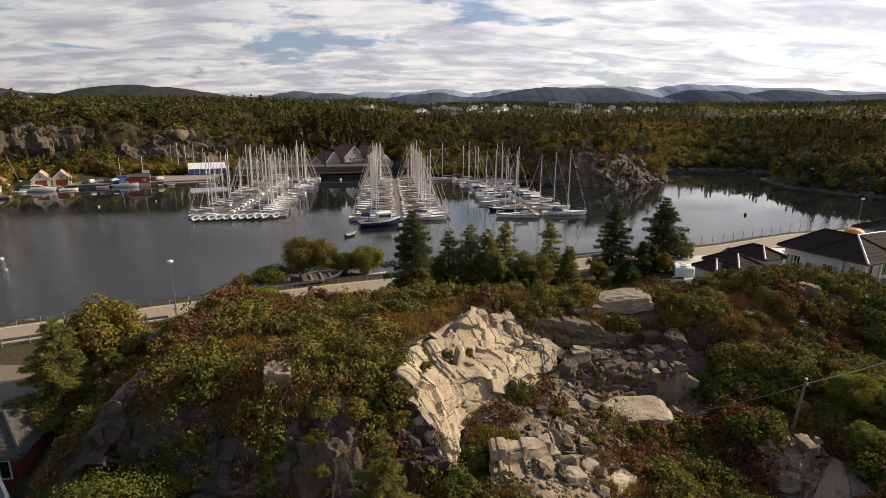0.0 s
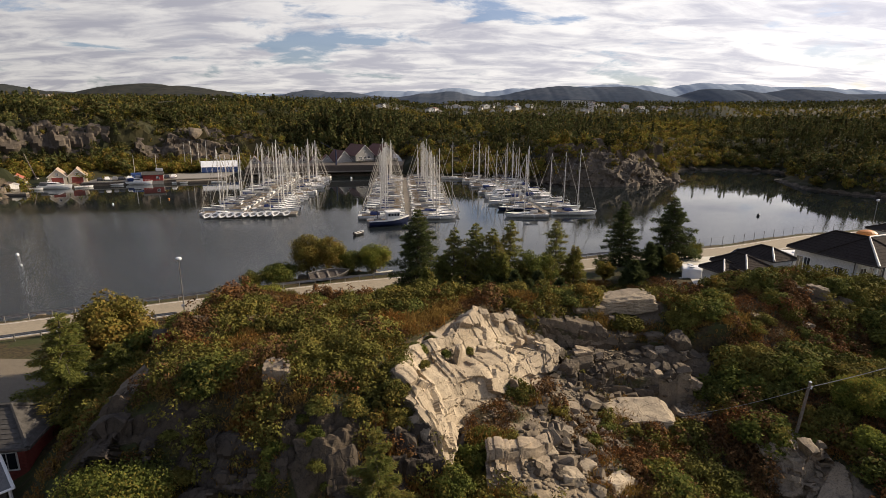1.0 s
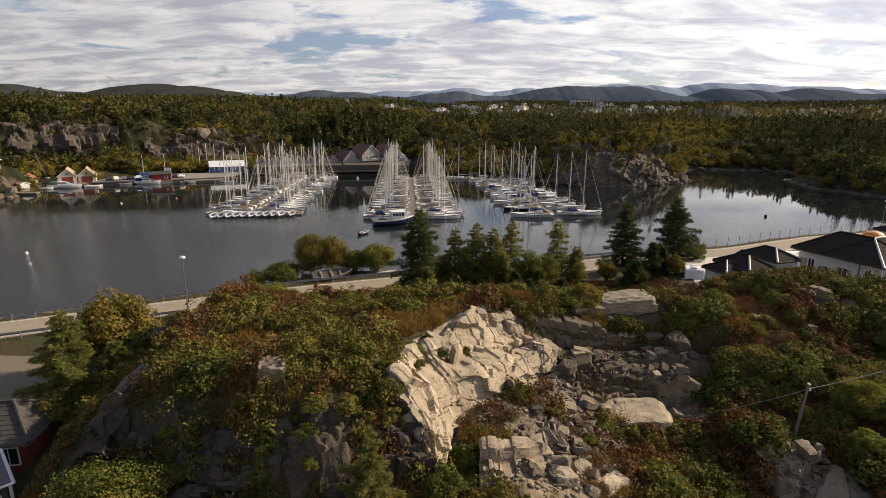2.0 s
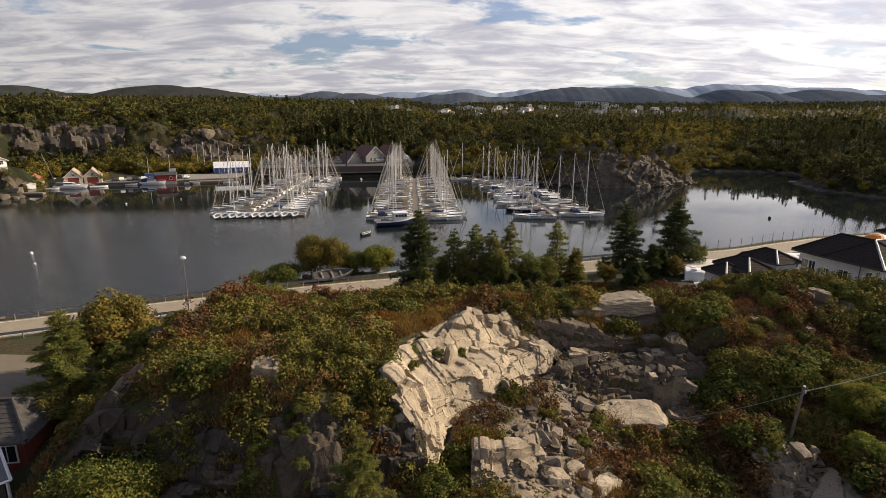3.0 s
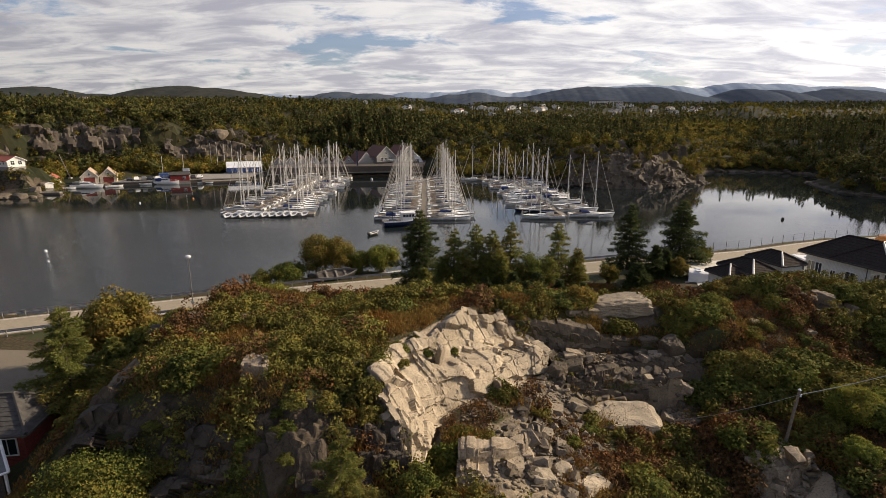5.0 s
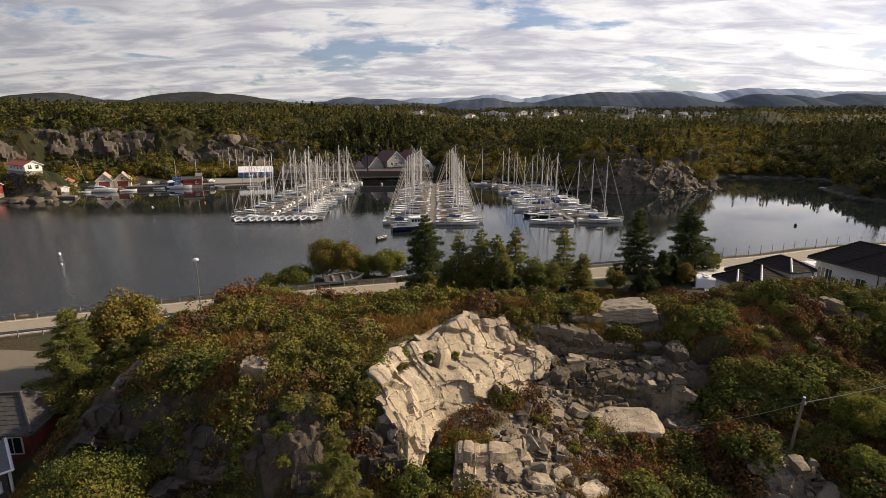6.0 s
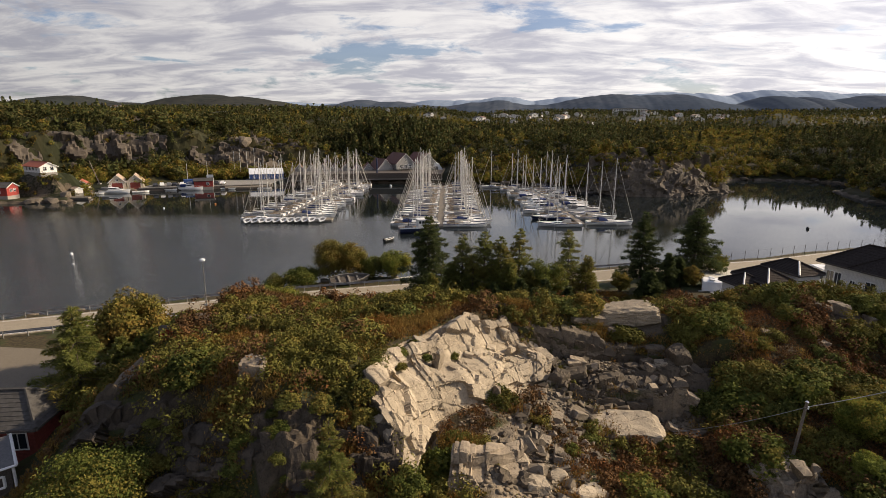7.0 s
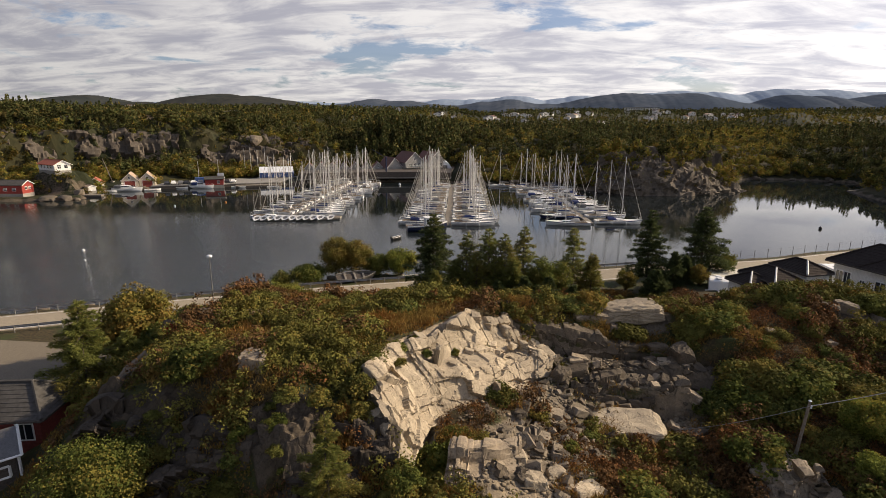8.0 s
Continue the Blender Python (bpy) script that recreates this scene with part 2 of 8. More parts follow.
surface("dull_red_boards", (0.17, 0.035, 0.026), (0.26, 0.055, 0.040), 5.0, 0.8, wave=("Z", 3.2))
surface("grey_boards", (0.25, 0.245, 0.23), (0.36, 0.35, 0.33), 5.0, 0.8, vary=0.15, wave=("Z", 3.2))
surface("cream_boards", (0.50, 0.43, 0.32), (0.62, 0.54, 0.42), 5.0, 0.8, vary=0.08, wave=("Z", 3.2))
surface("dark_tiles", (0.030, 0.024, 0.021), (0.055, 0.045, 0.040), 6.0, 0.95, bump=0.2, spec=0.1)
surface("ridge_tiles", (0.55, 0.53, 0.50), (0.70, 0.68, 0.64), 6.0, 0.6)
surface("red_tiles", (0.30, 0.085, 0.05), (0.42, 0.13, 0.075), 6.0, 0.8, vary=0.12)
surface("brown_roof", (0.12, 0.065, 0.05), (0.19, 0.10, 0.08), 6.0, 0.8, vary=0.1)
surface("tan_roof", (0.40, 0.29, 0.20), (0.52, 0.39, 0.28), 6.0, 0.8, vary=0.1)
surface("grey_roof", (0.050, 0.046, 0.042), (0.085, 0.080, 0.074), 3.0, 0.95, stain=0.5)
surface("tin_roof", (0.10, 0.098, 0.095), (0.16, 0.155, 0.15), 8.0, 0.6, wave=("X", 4.0))
surface("hull_white", (0.80, 0.79, 0.76), (0.88, 0.87, 0.84), 1.5, 0.3, bump=0.02, vary=0.06, stain=0.08)
surface("hull_navy", (0.012, 0.018, 0.05), (0.02, 0.028, 0.07), 1.5, 0.3, bump=0.02)
surface("hull_black", (0.018, 0.016, 0.016), (0.035, 0.03, 0.028), 1.5, 0.4, bump=0.02)
surface("deck", (0.68, 0.66, 0.61), (0.80, 0.78, 0.73), 6.0, 0.65, bump=0.05, vary=0.1, stain=0.2)
surface("teak", (0.26, 0.19, 0.12), (0.38, 0.29, 0.19), 9.0, 0.75, vary=0.1)
surface("mast_metal", (0.62, 0.61, 0.58), (0.76, 0.74, 0.70), 4.0, 0.4, 0.35, bump=0.02, vary=0.12)
surface("wire", (0.30, 0.29, 0.27), (0.40, 0.39, 0.37), 4.0, 0.45, 0.4, bump=0.0)
surface("canvas_blue", (0.02, 0.035, 0.11), (0.035, 0.055, 0.16), 6.0, 0.9, vary=0.2)
surface("canvas_cream", (0.40, 0.37, 0.31), (0.52, 0.48, 0.41), 6.0, 0.9, vary=0.2)
surface("canvas_grey", (0.14, 0.14, 0.14), (0.22, 0.22, 0.22), 6.0, 0.9, vary=0.2)
surface("rubber_dark", (0.02, 0.02, 0.02), (0.04, 0.04, 0.04), 6.0, 0.7)
surface("tarp_white", (0.66, 0.68, 0.70), (0.78, 0.79, 0.80), 3.0, 0.6, bump=0.05)
surface("tarp_blue", (0.03, 0.07, 0.20), (0.06, 0.11, 0.28), 3.0, 0.6)
surface("car_paint", (0.05, 0.055, 0.06), (0.09, 0.09, 0.10), 1.0, 0.25, 0.3, bump=0.0, vary=0.4)
surface("orange_plastic", (0.55, 0.20, 0.04), (0.65, 0.27, 0.06), 3.0, 0.5)
surface("grey_plank", (0.17, 0.155, 0.135), (0.27, 0.25, 0.22), 8.0, 0.85)


def glass_material():
    m, n = material("window_glass")
    p = n.add("ShaderNodeBsdfPrincipled", {"Base Color": (0.02, 0.025, 0.03, 1), "Roughness": 0.06, "Specular IOR Level": 0.6})
    n.add("ShaderNodeOutputMaterial", {0: p.outputs[0]})


glass_material()

foliage("spruce_green", (0.050, 0.066, 0.026), (0.105, 0.125, 0.044), (0.12, 0.12, 0.04), 0.12, 0.3)
foliage("pine_green", (0.115, 0.13, 0.036), (0.22, 0.23, 0.060), (0.24, 0.20, 0.055), 0.2, 0.4)
foliage("juniper_green", (0.032, 0.046, 0.011), (0.175, 0.188, 0.045), (0.17, 0.13, 0.030), 0.16, 0.12, True)
foliage("heather", (0.060, 0.037, 0.018), (0.18, 0.098, 0.040), (0.19, 0.085, 0.030), 0.16, 0.12)
foliage("moor_grass", (0.14, 0.090, 0.026), (0.30, 0.195, 0.055), (0.22, 0.11, 0.03), 0.2, 0.3)
foliage("moss_green", (0.045, 0.050, 0.012), (0.120, 0.115, 0.024), (0.18, 0.115, 0.028), 0.2, 0.18)
foliage("autumn_leaf", (0.12, 0.105, 0.026), (0.22, 0.19, 0.044), (0.24, 0.16, 0.04), 0.2, 0.3)
foliage("green_leaf", (0.070, 0.088, 0.020), (0.145, 0.16, 0.036), (0.19, 0.16, 0.036), 0.2, 0.3)
foliage("bright_leaf", (0.10, 0.12, 0.024), (0.23, 0.25, 0.050), (0.26, 0.22, 0.045), 0.2, 0.35)
foliage("red_leaf", (0.15, 0.022, 0.012), (0.32, 0.06, 0.03), (0.25, 0.07, 0.03), 0.2, 0.3)
foliage("far_conifer", (0.040, 0.047, 0.016), (0.078, 0.084, 0.026), (0.115, 0.09, 0.030), 0.18, 0.15, crowns=0.13)
foliage("far_broadleaf", (0.10, 0.10, 0.020), (0.16, 0.155, 0.030), (0.19, 0.13, 0.030), 0.24, 0.3, crowns=0.16)


# ---- building blocks ----
def part(name, bm, mat, parent=None, label=""):
    """Links a bmesh as one mesh object, under a thing or a part."""
    me = bpy.data.meshes.new(name)
    bm.to_mesh(me)
    bm.free()
    me.materials.append(MATS[mat])
    ob = new(name, me)
    if parent:
        ob.parent = parent
    if label:
        tagged(ob, label)
    return ob


def raw_mesh(name, verts, faces, mat, flat=False):
    """A mesh from arrays of vertices and of triangles or quads."""
    verts, faces = np.asarray(verts, np.float32), np.asarray(faces, np.int32)
    k = faces.shape[1]
    me = bpy.data.meshes.new(name)
    me.vertices.add(len(verts))
    me.vertices.foreach_set("co", verts.ravel())
    me.loops.add(faces.size)
    me.loops.foreach_set("vertex_index", faces.ravel())
    me.polygons.add(len(faces))
    me.polygons.foreach_set("loop_start", np.arange(0, faces.size, k, dtype=np.int32))
    me.polygons.foreach_set("loop_total", np.full(len(faces), k, np.int32))
    if flat:
        me.polygons.foreach_set("use_smooth", np.zeros(len(faces), bool))
    me.update(calc_edges=True)
    me.materials.append(MATS[mat])
    return me


def box(bm, x0, x1, y0, y1, z0, z1, bevel=0.0):
    r = bmesh.ops.create_cube(bm, size=1.0)
    bmesh.ops.scale(bm, vec=(x1 - x0, y1 - y0, z1 - z0), verts=r["verts"])
    bmesh.ops.translate(bm, vec=((x0 + x1) / 2, (y0 + y1) / 2, (z0 + z1) / 2), verts=r["verts"])
    if bevel:
        edges = list({e for v in r["verts"] for e in v.link_edges})
        bmesh.ops.bevel(bm, geom=edges, offset=bevel, segments=1, affect="EDGES")
    return bm


def rod(bm, a, b, r0, r1=None, sides=6):
    """A tapered round bar from a to b."""
    a, b = Vector(a), Vector(b)
    d = b - a
    m = Matrix.Translation((a + b) / 2) @ d.to_track_quat("Z", "Y").to_matrix().to_4x4()
    bmesh.ops.create_cone(bm, cap_ends=True, segments=sides, radius1=r0, radius2=r0 if r1 is None else r1, depth=d.length, matrix=m)
    return bm


def poly(bm, pts):
    return bm.faces.new([bm.verts.new(p) for p in pts])


def slab(bm, pts, t):
    """A plate of thickness t below the polygon pts."""
    n = (Vector(pts[1]) - Vector(pts[0])).cross(Vector(pts[2]) - Vector(pts[0])).normalized()
    top = [bm.verts.new(p) for p in pts]
    low = [bm.verts.new(Vector(p) - n * t) for p in pts]
    bm.faces.new(top)
    bm.faces.new(low[::-1])
    for i in range(len(pts)):
        j = (i + 1) % len(pts)
        bm.faces.new((top[i], low[i], low[j], top[j]))
    return bm


def thing(name, m, label, category, group="", kind=""):
    ob = new(name)
    ob.empty_display_size = 0.2
    ob.matrix_basis = m
    return tagged(ob, label, category, group, kind)


# ---- lie of the land ----
def smooth(a, b, t):
    u = np.clip((t - a) / (b - a), 0, 1)
    return u * u * (3 - 2 * u)


def hash2(i, j, k=0):
    n = (i.astype(np.int64) * 374761393 + j.astype(np.int64) * 668265263 + k * 974634777) & 0xFFFFFFFF
    n = ((n ^ (n >> 13)) * 1274126177) & 0xFFFFFFFF
    return ((n ^ (n >> 16)) & 0xFFFFFF) / float(0xFFFFFF)


def lattice(x, y, k=0):
    i, j = np.floor(x), np.floor(y)
    u, v = x - i, y - j
    u, v = u * u * (3 - 2 * u), v * v * (3 - 2 * v)
    a, b, c, d = hash2(i, j, k), hash2(i + 1, j, k), hash2(i, j + 1, k), hash2(i + 1, j + 1, k)
    return (a * (1 - u) + b * u) * (1 - v) + (c * (1 - u) + d * u) * v


def fractal(x, y, size, octaves=4, k=0):
    """Uneven ground, about -1 to 1, with swells of the given size."""
    z, amp, tot = 0.0, 1.0, 0.0
    for o in range(octaves):
        z = z + amp * (lattice(x / size + 17 * o, y / size - 9 * o, k + o) * 2 - 1)
        tot += amp
        amp *= 0.5
        size /= 2.03
    return z / tot


def facets(x, y, size, k=0, stretch=1.6, turn=1.19, tip=1.0):
    """Jointed rock: cells of uneven outline, each with its own height and tilt, about -0.5 to 0.5."""
    c, s = math.cos(turn), math.sin(turn)
    u, v = (x * c + y * s) / (size * stretch), (-x * s + y * c) / size
    i0, j0 = np.floor(u), np.floor(v)
    best = np.full(np.shape(u), 9.0)
    out = np.zeros(np.shape(u))
    for di in (-1, 0, 1):
        for dj in (-1, 0, 1):
            i, j = i0 + di, j0 + dj
            du, dv = u - i - hash2(i, j, k), v - j - hash2(i, j, k + 1)
            d = du * du + dv * dv
            z = hash2(i, j, k + 2) - 0.5 + tip * (du * (hash2(i, j, k + 3) - 0.5) + dv * (hash2(i, j, k + 4) - 0.5))
            out = np.where(d < best, z, out)
            best = np.minimum(d, best)
    return out


def mesas(x, y, size, k=0, stretch=1.5, turn=1.19, side=1.0, tip=0.8):
    """Broken rock as flat-topped, slanting blocks with grooves between them, about -0.8 to 0.6."""
    c, s = math.cos(turn), math.sin(turn)
    u, v = (x * c + y * s) / (size * stretch), (-x * s + y * c) / size
    i0, j0 = np.floor(u), np.floor(v)
    best = np.full(np.shape(u), -9.0)
    for di in (-1, 0, 1):
        for dj in (-1, 0, 1):
            i, j = i0 + di, j0 + dj
            du, dv = u - i - 0.15 - 0.7 * hash2(i, j, k), v - j - 0.15 - 0.7 * hash2(i, j, k + 1)
            a = 1.57 * hash2(i, j, k + 5)
            ca, sa = np.cos(a), np.sin(a)
            w = np.maximum(np.abs(du * ca + dv * sa), np.abs(dv * ca - du * sa)) - 0.22 - 0.2 * hash2(i, j, k + 6)
            z = hash2(i, j, k + 2) - 0.5 + tip * (du * (hash2(i, j, k + 3) - 0.5) + dv * (hash2(i, j, k + 4) - 0.5)) - side * np.maximum(w, 0) * (1 + hash2(i, j, k + 7))
            best = np.maximum(best, z)
    return best


def ledges(x, y, h):
    """Rock broken along its joints: uneven ledges, risers and split blocks."""
    worked = h - 0.1 + facets(x, y, 2.6, 3, 1.7) * 0.6 + mesas(x, y, 1.05, 30, 1.6, 0.9, 0.9) * 0.30 + facets(x, y, 0.42, 47, 1.2) * 0.07
    # the old cliff below the plateau breaks into upright columns
    column = 0.3 + mesas(x, y, 1.8, 61, 1.2, 0.2, 1.2) * 1.5 + mesas(x, y, 0.7, 66, 1.3, 0.2, 1.1) * 0.55 + facets(x, y, 0.3, 70, 1.0, 0.2) * 0.14
    old = smooth(26.8, 25.0, y + 0.1 * (x + 10)) * smooth(-2.0, -3.2, x)
    return worked + (h + column - worked) * old


# the waterside road: its edge on the water side, and its height
ROAD = [(-160, 22), (-110, 34), (-75, 46.5), (-56, 55.7), (-38, 65.2), (-11.5, 77.2), (18, 85.5), (42, 92), (60, 101), (72, 106), (110, 116), (200, 122)]


def curve_through(points, steps=12):
    out = []
    for i in range(1, len(points) - 2):
        p = [np.array(q, float) for q in points[i - 1:i + 3]]
        for u in np.arange(steps) / steps:
            out.append(0.5 * (2 * p[1] + (p[2] - p[0]) * u + (2 * p[0] - 5 * p[1] + 4 * p[2] - p[3]) * u * u + (3 * p[1] - p[0] - 3 * p[2] + p[3]) * u ** 3))
    return np.array(out)


ROAD_LINE = curve_through(ROAD)


def road_y(x):
    return np.interp(x, ROAD_LINE[:, 0], ROAD_LINE[:, 1])


def road_z(x):
    return 2.8 + 1.7 * smooth(-12, 42, x)


# mounds and hollows on the hill: x, y, height, half widths
MOUNDS = [(-16, 37, -0.48, 7, 6), (-12, 27, 0.92, 5, 3), (-22, 28, -1.34, 4, 4), (33, 50, 0.97, 7, 4), (10, 35, -0.92, 5, 5), (-3, 25, -1.8, 3, 3), (0, 39, 0.2, 3, 3), (23, 34, -0.63, 5, 5), (-13, 45, -2.0, 7, 5), (32, 43, -2.6, 5, 4), (0, 60, 1.14, 12, 6), (-25, 53, -0.35, 8, 6), (-28, 30, 2.42, 4, 5), (-9, 22, 0.76, 4, 2.5), (14, 30, -0.5, 4, 4), (-13, 18, 1.83, 7, 3), (37, 54, 2.3, 6, 3), (-7, 32, 0.47, 5, 5), (26, 51, 0.52, 4, 4), (-14.5, 25, -1.0, 2.5, 1.5), (-22.5, 36.4, 0.7, 3, 2), (36.5, 49, -0.7, 2, 2), (19.3, 33.4, 0.8, 2.5, 2), (-9.5, 30, 0.5, 3, 3), (29.8, 53, 1.6, 4.0, 2.5)]


def quarry_edge(y):
    """Upper rim of the pale face."""
    return np.interp(y, [20, 24.5, 27, 29.2, 33, 36, 39, 42, 60], [-2.2, -2.6, -4.1, -5.5, -4.2, -2.6, -0.8, 0.8, 8.0])


def quarry_foot(y):
    """Foot of the pale face."""
    return np.interp(y, [20, 24, 27, 31, 33.5, 35.2, 38.3, 42, 60], [-2.6, -2.4, -2.3, -1.3, 1.2, 3.1, 5.4, 8.0, 19.0])


def quarry_wall(x):
    return 41.6 + 0.13 * np.clip(x - 2, -4, 12)


def hill(x, y):
    """The knoll with its quarry, without small relief."""
    top = 11.6 - 0.05 * np.clip(x, 0, 40)
    low = 3.0 + 3.0 * smooth(-20, 5, x) + 1.2 * smooth(15, 28, x)
    p = low + (top - low) * smooth(60, 42, y + 0.12 * np.clip(x, -30, 0)) * smooth(-29, -20.5, x)
    front = smooth(18.5, 26.0, y + 0.12 * (x + 10))
    p = np.where(x < 8, 4.5 + (p - 4.5) * front, p)
    q = 7.5 - 0.33 * (x - 3) + 0.13 * (y - 28) + 0.55 * np.clip(x - 16, 0, 14)
    q = np.where(x < 10, np.minimum(q, 7.6), q)
    edge, foot = quarry_edge(y), np.maximum(quarry_foot(y), quarry_edge(y) + 1.6)
    brow = 9.6 - 0.12 * (y - 28)
    t = np.clip((x - edge) / (foot - 1.0 - edge), 0, 1)
    face = p + (np.minimum(brow, p) - p) * (0.34 * t + 0.30 * smooth(0.02, 0.22, t) + 0.36 * smooth(0.66, 0.80, t))
    west = smooth(-1.1, 0.1, x - foot)
    cut = face + (q - face) * west
    back = smooth(0.3, -0.5, y - quarry_wall(x)) * smooth(30, 24, x)
    z = p + (np.minimum(cut, p + 0.5) - p) * back * (x > edge)
    r = q + (p - q) * smooth(36, 50, y)
    z = np.where(x > 18, z + (r - z) * smooth(18, 24, x), z)
    # the living rock of the face is a body of its own: keep the soil below it
    z = z - 1.1 * smooth(0.5, 1.4, x - edge) * smooth(0.6, -0.2, x - foot) * back
    for level, y0, x0, x1 in ((6.9, 38.3, 8.8, 17.0), (7.5, 40.7, 6.5, 17.5)):
        bench = smooth(x0, x0 + 0.8, x) * smooth(x1 + 0.8, x1, x) * smooth(y0, y0 + 0.5, y - 0.06 * (x - 12)) * back
        z = z + np.maximum(level - z, 0) * bench
    # the rim of the back wall sinks eastwards, and the moor rises behind it
    rim = np.interp(x, [0, 2, 6, 10, 12.7, 16, 20], [11.6, 10.7, 9.8, 8.9, 8.2, 7.9, 8.0]) - 0.1
    rise = rim + 0.6 * np.maximum(y - quarry_wall(x) - 0.6, 0)
    z = z + np.minimum(rise - z, 0) * smooth(0.5, 2.0, x) * smooth(22, 18, x) * smooth(49, 46, y) * (y > quarry_wall(x) - 0.5)
    for mx, my, h, rx, ry in MOUNDS:
        z = z + h * np.exp(-((x - mx) / rx) ** 2 - ((y - my) / ry) ** 2)
    return z


def heath_floor(x, y):
    """The part of the quarry floor that heather has taken back."""
    return smooth(8.0, 11.0, x) * smooth(36.5, 34.5, y - 0.1 * (x - 12)) + smooth(17.5, 20.0, x) * smooth(40, 38, y) * smooth(36.5, 34.5, 34.0 + 0 * y)


def bareness(x, y):
    """Where the stone lies open: 0 overgrown, 1 bare. Second: how fresh the cut is, lowered at the back wall to paint
    its shade.
    """
    e, f = x - quarry_edge(y), x - quarry_foot(y)
    inside = smooth(-0.5, 0.2, e) * smooth(22.5, 24, y) * smooth(1.0, 0.0, y - quarry_wall(x))
    face = inside * smooth(1.0, 0.2, f) * smooth(41.2, 39.8, y)
    floor = inside * np.maximum(smooth(0.0, 1.0, f), smooth(39.8, 41.2, y)) * smooth(24, 18, x) * (1 - 0.85 * np.clip(heath_floor(x, y), 0, 1))
    patch = fractal(x, y, 4.0, 3, 40)
    slab_rock = np.exp(-((x - 14) / 3.6) ** 4 - ((y - 46.6) / 1.5) ** 4)
    cliff = smooth(26.5, 24.0, y + 0.1 * (x + 10)) * smooth(-1, -3, x) * smooth(-25, -20, x) * smooth(14, 18, y)
    knob = np.exp(-((x - 34.5) / 2.6) ** 4 - ((y - 49.6) / 1.2) ** 4) + np.exp(-((x - 21.4) / 2.4) ** 4 - ((y - 29.4) / 2.2) ** 4)
    west_rib = np.exp(-((x + 21.6 + 0.35 * (y - 29)) / 0.9) ** 4 - ((y - 28) / 2.6) ** 4)
    bare = face * 0.97 + floor * np.clip(0.55 + 0.6 * patch, 0, 1) + slab_rock + cliff * smooth(-0.12, 0.16, patch) + knob + west_rib
    # pale tone fades out at the back wall, which puts shade into its colour
    fresh = face + 0.6 * np.exp(-((x - 21.4) / 3.0) ** 4 - ((y - 29.4) / 3.0) ** 4) + 0.45 * floor * smooth(-1.5, -3.5, y - quarry_wall(x)) + 0.3 * slab_rock
    return np.clip(bare, 0, 1), np.clip(fresh, 0, 1)


# the far shore of the inlet
SHORE = [(-300, 60), (-200, 120), (-172, 150), (-150, 157), (-143, 163), (-156, 176), (-150, 184), (-141, 193), (-117, 206), (-98, 217), (-80, 227), (-62, 237), (-40, 243), (-26, 241), (-12, 237), (8, 237), (25, 232), (37, 223), (49, 212), (70, 216), (90, 229), (99, 237), (93, 250), (100, 275), (122, 289), (145, 292), (168, 284), (160, 262), (142, 240), (137, 215), (146, 196), (170, 175), (230, 150), (300, 130), (300, -200), (-300, -200)]


def shore_distance(x, y):
    """Metres inland of the far shore, below zero on the water."""
    best = np.full(x.shape, 1e9)
    inside = np.zeros(x.shape, bool)
    for (ax, ay), (bx, by) in zip(SHORE, SHORE[1:] + SHORE[:1]):
        dx, dy = bx - ax, by - ay
        u = np.clip(((x - ax) * dx + (y - ay) * dy) / (dx * dx + dy * dy), 0, 1)
        best = np.minimum(best, np.hypot(x - ax - u * dx, y - ay - u * dy))
        if dy:
            inside ^= ((ay > y) != (by > y)) & (x < dx * (y - ay) / dy + ax)
    return np.where(inside, -best, best)


